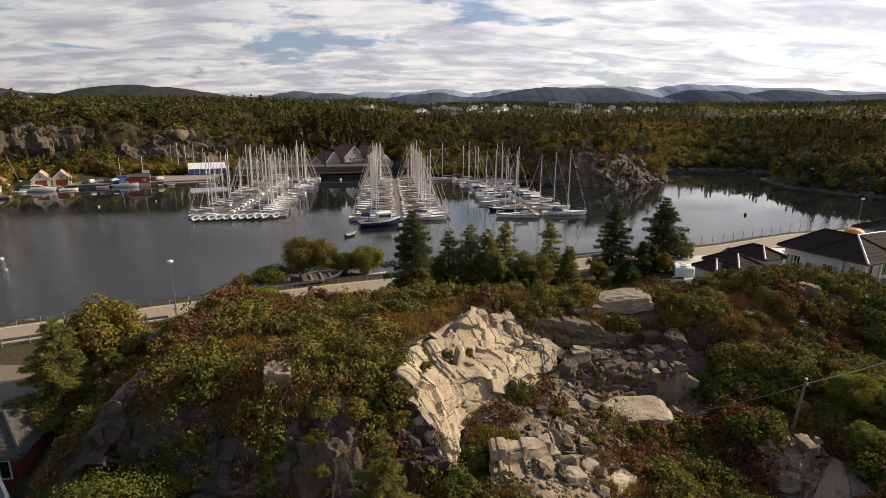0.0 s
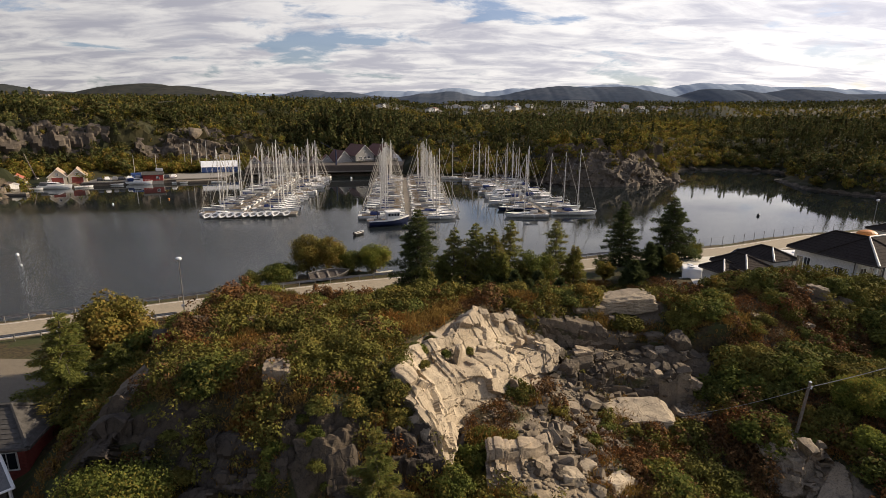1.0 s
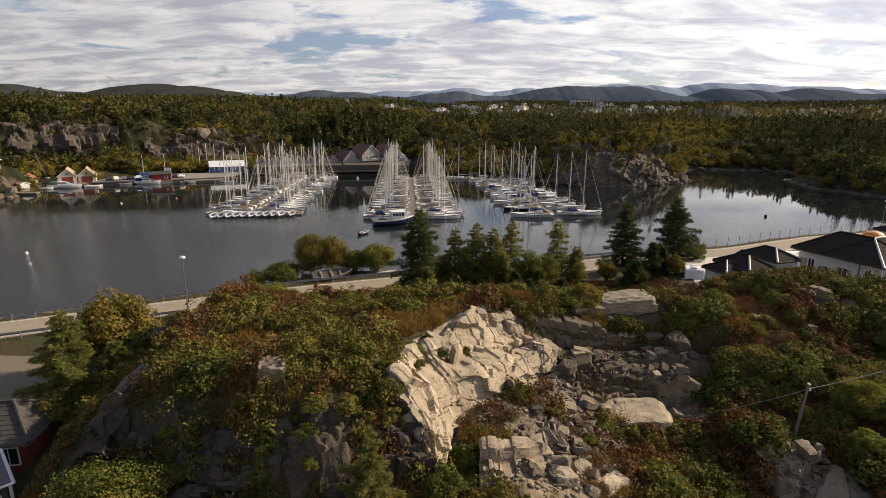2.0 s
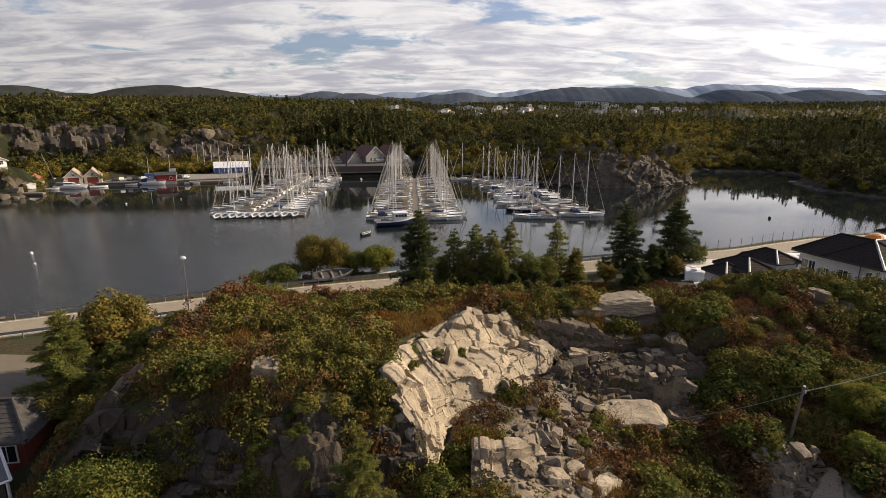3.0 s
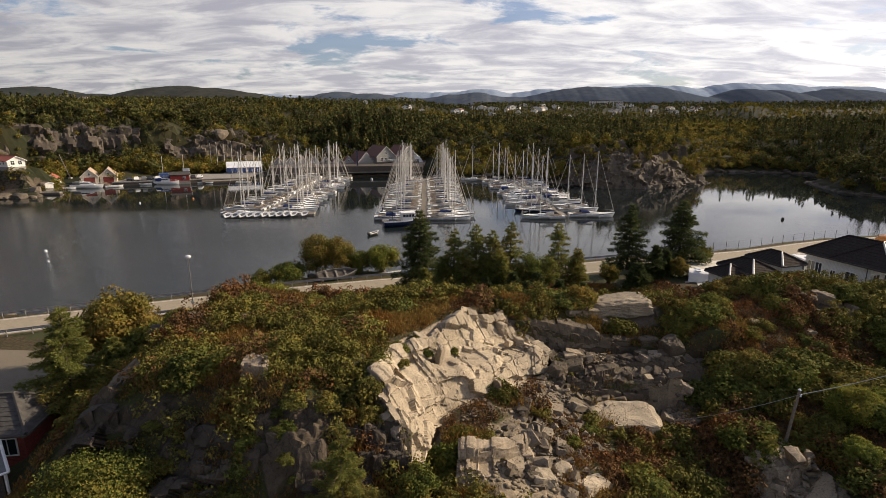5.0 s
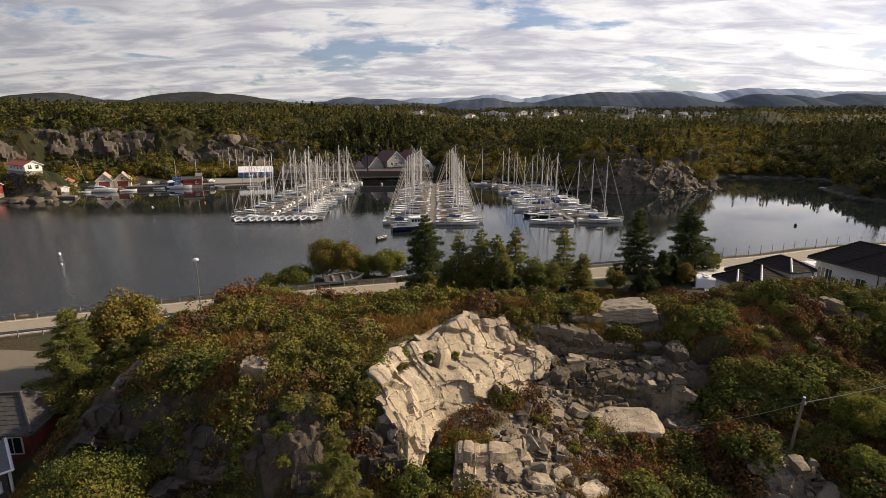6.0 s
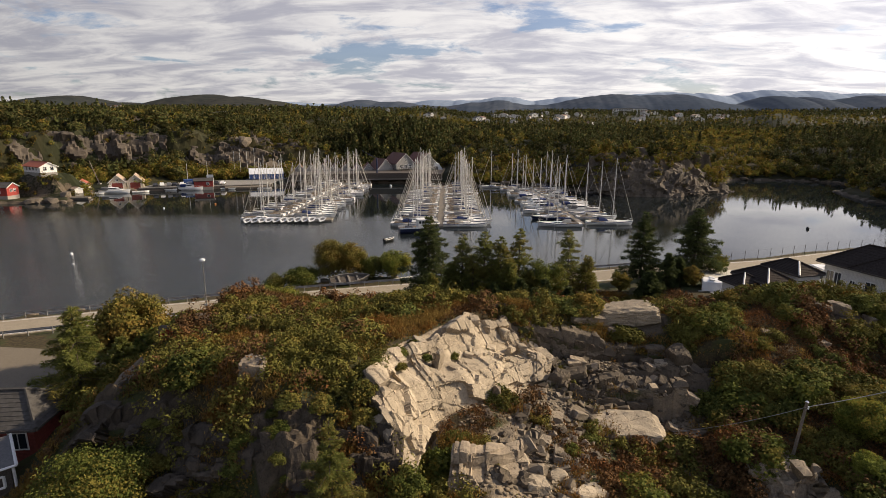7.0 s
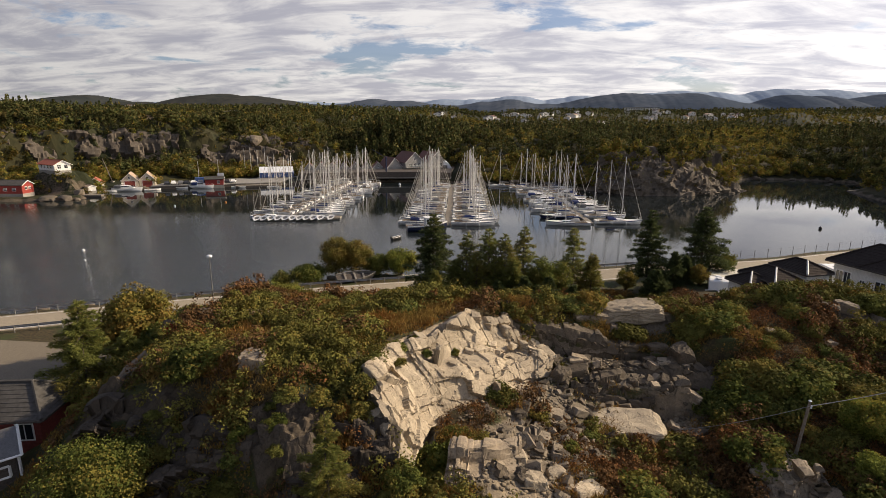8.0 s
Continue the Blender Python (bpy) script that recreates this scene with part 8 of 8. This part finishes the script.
    for i in range(4):
        o = part("plank", box(bmesh.new(), -1.6, 1.6, -0.12, 0.12, 0.02, 0.07, 0.005), "pale_concrete", t)
        o.matrix_basis = pose(0.2 * i, -0.4 + 0.28 * i, 0.02 * i, 0, 0, -3 + 3 * i)


near_details()


def far_buildings():
    F = lambda side, n, z, w, h, span: tuple((side, -span / 2 + span * (i + 0.5) / n, z, w, h) for i in range(n))
    g = lambda x, y: max(land_at(x, y), 0.9)
    # clubhouse: two big gables and a lower wing
    for x, y, s in ((-50.0, 262.0, 1.03), (-39.8, 266.4, 1.0)):
        c = gable("clubhouse", pose(x, y, 2.6, 0, 0, 38), 9.6 * s, 14, 5.6, 4.6, "grey_boards", "brown_roof", "grey timber clubhouse gable with brown roof and balcony", F("f", 3, 0.5, 1.6, 1.9, 8.0) + F("f", 3, 3.4, 1.4, 1.5, 7.0) + (("f", 0, 6.6, 1.0, 1.2),), (), 0.5, "clubhouse")
        bm = box(bmesh.new(), -4.8 * s, 4.8 * s, -9.0, -7.0, 2.9, 3.05)
        part("balcony", bm, "grey_plank", c)
        bm = bmesh.new()
        for k in range(9):
            rod(bm, (-4.8 * s + k * 1.2 * s, -8.95, 3.05), (-4.8 * s + k * 1.2 * s, -8.95, 4.0), 0.05, sides=4)
        rod(bm, (-4.8 * s, -8.95, 4.0), (4.8 * s, -8.95, 4.0), 0.06, sides=4)
        part("balustrade", bm, "white_paint", c)
    gable("clubhouse_wing", pose(-58.2, 257.0, 2.4, 0, 0, 38), 8.0, 11, 3.4, 4.4, "grey_boards", "brown_roof", "low grey wing with steep brown roof beside the clubhouse", F("f", 2, 0.6, 1.2, 1.3, 5.0), (), 0.5, "clubhouse")
    t = thing("quay_crane", pose(-55.6, 238.5, 2.0), "tall dark blue mobile crane post on the quay", "crane")
    part("post", rod(bmesh.new(), (0, 0, 0), (0, 0, 9.5), 0.4, 0.32, 8), "hull_navy", t)
    part("boom", rod(bmesh.new(), (0, 0, 9.3), (-6.5, -1.0, 13.0), 0.12, 0.08, 6), "hull_navy", t)
    part("base", box(bmesh.new(), -0.9, 0.9, -0.9, 0.9, 0, 0.8, 0.05), "rubber_dark", t)
    # row of small grey boathouses behind the yachts
    for i in range(7):
        x = -93.5 + i * 4.9
        y = 235.4 + i * 2.3
        gable("boathouse", pose(x, y + 6, 2.0, 0, 0, 20), 4.4, 7.5, 3.6, 2.6, "grey_boards", "brown_roof", "grey timber boathouse in a row on the quay", (("f", 0, 3.7, 0.8, 0.9),), (("f", 0, 0.05, 2.4, 2.4, "gate"),), 0.3, "boathouse", group="quay boathouses")
    # white storage tent
    t = thing("storage_tent", pose(-107.0, 234.5, 1.8, 0, 0, 28), "white storage tent with blue sides on the quay", "tent")
    bm = bmesh.new()
    L, W = 15.0, 7.0
    part("side", box(bmesh.new(), -L / 2 + 0.05, L / 2 - 0.05, -W / 2 + 0.05, W / 2 - 0.05, 0, 2.4), "tarp_blue", t)
    for s in (-1, 1):
        bm = bmesh.new()
        pts = [(-L / 2, s * W / 2 * 1.03, 2.3), (L / 2, s * W / 2 * 1.03, 2.3), (L / 2, 0, 4.7), (-L / 2, 0, 4.7)]
        slab(bm, pts if s < 0 else pts[::-1], 0.08)
        part("roof", bm, "tarp_white", t)
    for k in range(8):
        bm = bmesh.new()
        rod(bm, (-L / 2 + k * L / 7, -W / 2 - 0.06, 0), (-L / 2 + k * L / 7, -W / 2 - 0.06, 2.4), 0.05, sides=4)
        part("rib", bm, "tarp_white", t)
    for e in (-1, 1):
        bm = bmesh.new()
        poly(bm, [(e * L / 2, -W / 2, 2.3), (e * L / 2, W / 2, 2.3), (e * L / 2, 0, 4.6)])
        part("gable_end", bm, "tarp_white", t)
    # domed shelter behind the yachts
    t = thing("dome_hall", pose(-33.5, 268, 3.0, 0, 0, 10), "pale rounded fabric hall behind the quay", "hall")
    bm = bmesh.new()
    rows = [[bm.verts.new((4.6 * math.cos(a), y, 5.4 * math.sin(a) + 0.0)) for a in np.linspace(0, math.pi, 11)] for y in np.linspace(-5, 5, 4)]
    for a, b in zip(rows, rows[1:]):
        for k in range(10):
            bm.faces.new((a[k], b[k], b[k + 1], a[k + 1]))
    bm.faces.new(rows[0])
    bm.faces.new(rows[-1][::-1])
    part("shell", bm, "tarp_white", t)
    part("gate", box(bmesh.new(), -2.2, 2.2, -5.1, -5.0, 0, 3.4), "canvas_grey", t)
    # red boathouses and village on the left shore
    for x, y in ((-148.3, 190.0), (-143.6, 193.8)):
        gable("boathouse", pose(x, y + 2, 0.9, 0, 0, 32), 5.6, 8.0, 3.0, 2.6, "cream_boards", "tan_roof", "pale boathouse with red gates and tan roof", (("f", 0, 3.4, 0.7, 0.8),), (("f", 0, 0.1, 3.6, 2.6, "gate"),), 0.35, "boathouse", group="red boathouses")
    gable("shed", pose(-119.5, 203.5, 1.0, 0, 0, 118), 4.2, 7.0, 2.6, 0.9, "red_boards", "grey_roof", "low red timber shed on the quay edge", (("f", 0.6, 1.0, 0.8, 0.9), ("l", 1.6, 1.0, 0.9, 0.9)), (("f", -1.0, 0.05, 0.9, 2.0, "door"),), 0.3, "shed")
    gable("boathouse", pose(-158.0, 185.0, 0.8, 0, 0, 35), 5.2, 6.5, 2.4, 1.7, "white_boards", "red_tiles", "small white boathouse with a red roof", (("r", 0, 1.0, 0.8, 0.8),), (), 0.3, "boathouse")
    gable("house", pose(-166.0, 176.0, 8.4, 0, 0, 68), 5.4, 11.5, 2.4, 1.4, "white_boards", "red_tiles", "white house with a red tiled roof on the rocks", F("l", 4, 1.0, 1.0, 1.2, 9.0) + F("f", 2, 1.0, 1.1, 1.3, 4.5) + F("b", 2, 1.0, 1.1, 1.3, 4.5) + F("r", 3, 1.0, 1.0, 1.2, 8.0), (), 0.5, "house")
    gable("shed", pose(-154.5, 178.0, g(-154.5, 178.0) - 0.2, 0, 0, 60), 2.6, 4.4, 1.8, 0.5, "white_boards", "tan_roof", "small white outbuilding beside the house", (("r", 0, 0.8, 0.8, 0.7),), (), 0.25, "shed")
    gable("boathouse", pose(-172.5, 163.5, 1.2, 0, 0, 100), 5.6, 11.5, 3.2, 1.4, "red_boards", "grey_roof", "long red boathouse with white-framed windows", F("r", 3, 1.2, 1.1, 0.9, 9.0) + F("l", 3, 1.2, 1.1, 0.9, 9.0) + F("f", 2, 1.6, 0.9, 0.9, 3.4) + F("b", 2, 1.6, 0.9, 0.9, 3.4), (), 0.35, "boathouse")
    gable("boathouse", pose(-176.5, 157.5, 0.8, 0, 0, 20), 4.4, 6.0, 2.2, 1.2, "white_boards", "grey_roof", "small white boathouse at the water", (), (), 0.3, "boathouse")
    # quays and jetties
    def quay(name, pts, top, label, mat="concrete"):
        bm = bmesh.new()
        slab(bm, [(x, y, top) for x, y in pts], 0.35)
        q = tagged(part(name, bm, mat), label, "quay", kind="structure")
        cx, cy = sum(p[0] for p in pts) / len(pts), sum(p[1] for p in pts) / len(pts)
        bm = bmesh.new()
        slab(bm, [(cx + (x - cx) * 0.992, cy + (y - cy) * 0.992, top - 0.352) for x, y in pts], top + 1.2)
        part("wall", bm, "dark_timber", q)
    quay("quay", [(-90.5, 221), (-60.8, 235.4), (-38, 242.2), (-26, 240), (-28, 276), (-60, 276), (-96, 242)], 2.0, "concrete quay below the clubhouse")
    quay("quay", [(-140, 192.0), (-116.5, 204.6), (-97, 216), (-100, 242), (-118, 232), (-142, 206)], 1.5, "concrete quay with parked cars and boats")
    quay("slipway", [(-110.5, 203.5), (-96, 211.5), (-98.5, 216.5), (-113, 208)], 0.9, "sloping timber jetty beside the quay", "pier_planks")
    quay("jetty", [(-166, 181.5), (-152, 187), (-153, 189.5), (-167, 184.5)], 0.9, "timber jetty before the boathouses", "pier_planks")
    quay("jetty", [(-153, 165.5), (-142, 168.5), (-142.5, 170.5), (-153.5, 167.5)], 0.8, "pale timber jetty on the rocks", "pier_planks")
    # parked cars and boats laid up on the quay
    rng = np.random.default_rng(44)
    for i in range(11):
        u = i / 10
        car("car", pose(-137 + 22 * u + rng.normal(0, 0.3), 197.5 + 12.5 * u, 1.5, 0, 0, 118 + rng.normal(0, 8)), "parked car on the quay", ("car_paint", "hull_white", "galvanised")[i % 3])
    for i in range(9):
        x, y = -90 + i * 3.6, 228.0 + i * 1.85
        car("car", pose(x, y + 2, 2.0, 0, 0, 110 + rng.normal(0, 8)), "parked car before the boathouses", ("hull_white", "car_paint", "hull_white")[i % 3])
    # stored masts and a small crane by the tent
    for i, (x, y, h) in enumerate(((-122, 234, 13), (-119.5, 235, 13.5), (-116.5, 236, 12.5), (-114, 238, 14), (-111, 240, 11), (-125, 216, 9), (-133, 214, 8.5))):
        o = part("mast", rod(bmesh.new(), (0, 0, 0), (rng.normal(0, 0.2), 0, h), 0.12, 0.07, 7), "mast_metal")
        o.location = (x, y, 1.4)
        tagged(o, "bare mast of a laid-up yacht standing on the quay", "mast", "laid-up masts")
    t = thing("crane", pose(-163, 200, g(-163, 200), 0, 0, 0), "leaning derrick pole on the shore", "crane")
    part("boom", rod(bmesh.new(), (0, 0, 0), (-5.0, 2, 9.5), 0.2, 0.12, 7), "pole_timber", t)
    part("foot", box(bmesh.new(), -0.6, 0.6, -0.6, 0.6, -0.2, 0.5, 0.05), "concrete", t)
    t = thing("notice_board", pose(-121.0, 211.0, 1.5, 0, 0, 20), "white board standing on the quay", "board")
    part("panel", box(bmesh.new(), -1.3, 1.3, -0.08, 0.08, 0.5, 3.8, 0.02), "white_paint", t)
    part("foot", box(bmesh.new(), -1.0, 1.0, -0.3, 0.3, 0, 0.5, 0.02), "concrete", t)
    t = thing("container", pose(-127.5, 206.5, 1.5, 0, 0, 30), "small blue container on the quay", "container")
    part("body", box(bmesh.new(), -2.2, 2.2, -1.2, 1.2, 0.05, 2.2, 0.05), "tarp_blue", t)
    part("door", box(bmesh.new(), 2.2, 2.24, -1.05, 1.05, 0.2, 2.1, 0.01), "tarp_blue", t)


far_buildings()


def upland_houses():
    """Scattered white houses and the settlement on the far rise."""
    rng = np.random.default_rng(91)

    def hut(x, y, w, d, h, deg, roof, lift=0.0):
        z = land_at(x, y) + lift
        t = thing("house", pose(x, y, z, 0, 0, deg), "distant white house among the woods", "house", "upland houses")
        bm = bmesh.new()
        a = [bm.verts.new(p) for p in ((-w / 2, -d / 2, -3), (w / 2, -d / 2, -3), (w / 2, -d / 2, h), (0, -d / 2, h * 1.7), (-w / 2, -d / 2, h))]
        b = [bm.verts.new((v.co.x, d / 2, v.co.z)) for v in a]
        bm.faces.new(a)
        bm.faces.new(b[::-1])
        for i in (0, 1, 4):
            bm.faces.new((a[i], b[i], b[(i + 1) % 5], a[(i + 1) % 5]))
        part("wall", bm, "white_boards", t)
        for s in (-1, 1):
            bm = bmesh.new()
            pts = [(s * (w / 2 + 0.5), -d / 2 - 0.5, h - 0.2), (0, -d / 2 - 0.5, h * 1.7 + 0.2), (0, d / 2 + 0.5, h * 1.7 + 0.2), (s * (w / 2 + 0.5), d / 2 + 0.5, h - 0.2)]
            slab(bm, pts if s < 0 else pts[::-1], 0.25)
            part("roof", bm, roof, t)
        for k in (-1, 1):
            part("window", box(bmesh.new(), k * w * 0.22 - 0.6, k * w * 0.22 + 0.6, -d / 2 - 0.06, -d / 2 + 0.02, h * 0.35, h * 0.75), "window_glass", t)

    def street(x0, x1, y, n, size, lift):
        for i in range(n):
            x = x0 + (x1 - x0) * (i + 0.5) / n + rng.normal(0, 6)
            s = size * rng.uniform(0.75, 1.25)
            hut(x, y + rng.normal(0, 70), s * rng.uniform(0.8, 1.8), s * 1.2, s * 0.34, rng.uniform(-50, 50), ("grey_roof", "brown_roof", "tan_roof")[i % 3], lift * rng.uniform(0.3, 0.9))
    street(-60, 170, 1150, 26, 9, 8)
    street(240, 480, 1150, 24, 9, 8)
    street(-790, -730, 1050, 4, 10, 8)
    street(-420, -370, 900, 3, 9, 8)
    street(-300, -230, 950, 4, 9, 8)
    street(-150, -110, 1000, 3, 9, 8)
    # apartment block
    for i, (x, w) in enumerate(((296, 46), (340, 30))):
        z = land_at(x, 1440)
        t = thing("apartment_block", pose(x, 1440, z + 6, 0, 0, 0), "long white apartment block on the far rise", "apartment block")
        part("wall", box(bmesh.new(), -w / 2, w / 2, -7, 7, -14, 12), "white_boards", t)
        part("roof", box(bmesh.new(), -w / 2 - 0.6, w / 2 + 0.6, -7.6, 7.6, 12, 13), "grey_roof", t)
        for f in range(3):
            for k in range(int(w / 6)):
                part("window", box(bmesh.new(), -w / 2 + 2 + k * 6, -w / 2 + 5.2 + k * 6, -7.1, -6.9, 1.2 + f * 3.6, 3.2 + f * 3.6), "window_glass", t)


upland_houses()


def hill_line():
    """Timber poles with a power line on the wooded hill."""
    tops = []
    for x, y, z in ((-262.5, 300, 26.8), (-205.6, 300, 30.8), (-165.0, 310, 33.5)):
        low = land_at(x, y)
        t = thing("power_pole", pose(x, y, low - 0.5), "timber power pole above the woods", "pole", "hill poles")
        part("mast", rod(bmesh.new(), (0, 0, 0), (0, 0, max(z - low, 3) + 0.5), 0.22, 0.16, 8), "pole_timber", t)
        part("crossarm", box(bmesh.new(), -1.6, 1.6, -0.1, 0.1, max(z - low, 3) + 0.1, max(z - low, 3) + 0.35, 0.02), "pole_timber", t)
        tops.append(Vector((x, y, low + max(z - low, 3))))
    for a, b in zip(tops, tops[1:]):
        for s in (-1.4, 1.4):
            bm = bmesh.new()
            prev = None
            for i in range(9):
                u = i / 8
                p = a.lerp(b, u) + Vector((s, 0, -2.4 * u * (1 - u)))
                if prev:
                    rod(bm, prev, p, 0.07, sides=4)
                prev = p
            tagged(part("power_cable", bm, "wire"), "thin power cable over the wooded hill", "cable", "hill cables")


hill_line()
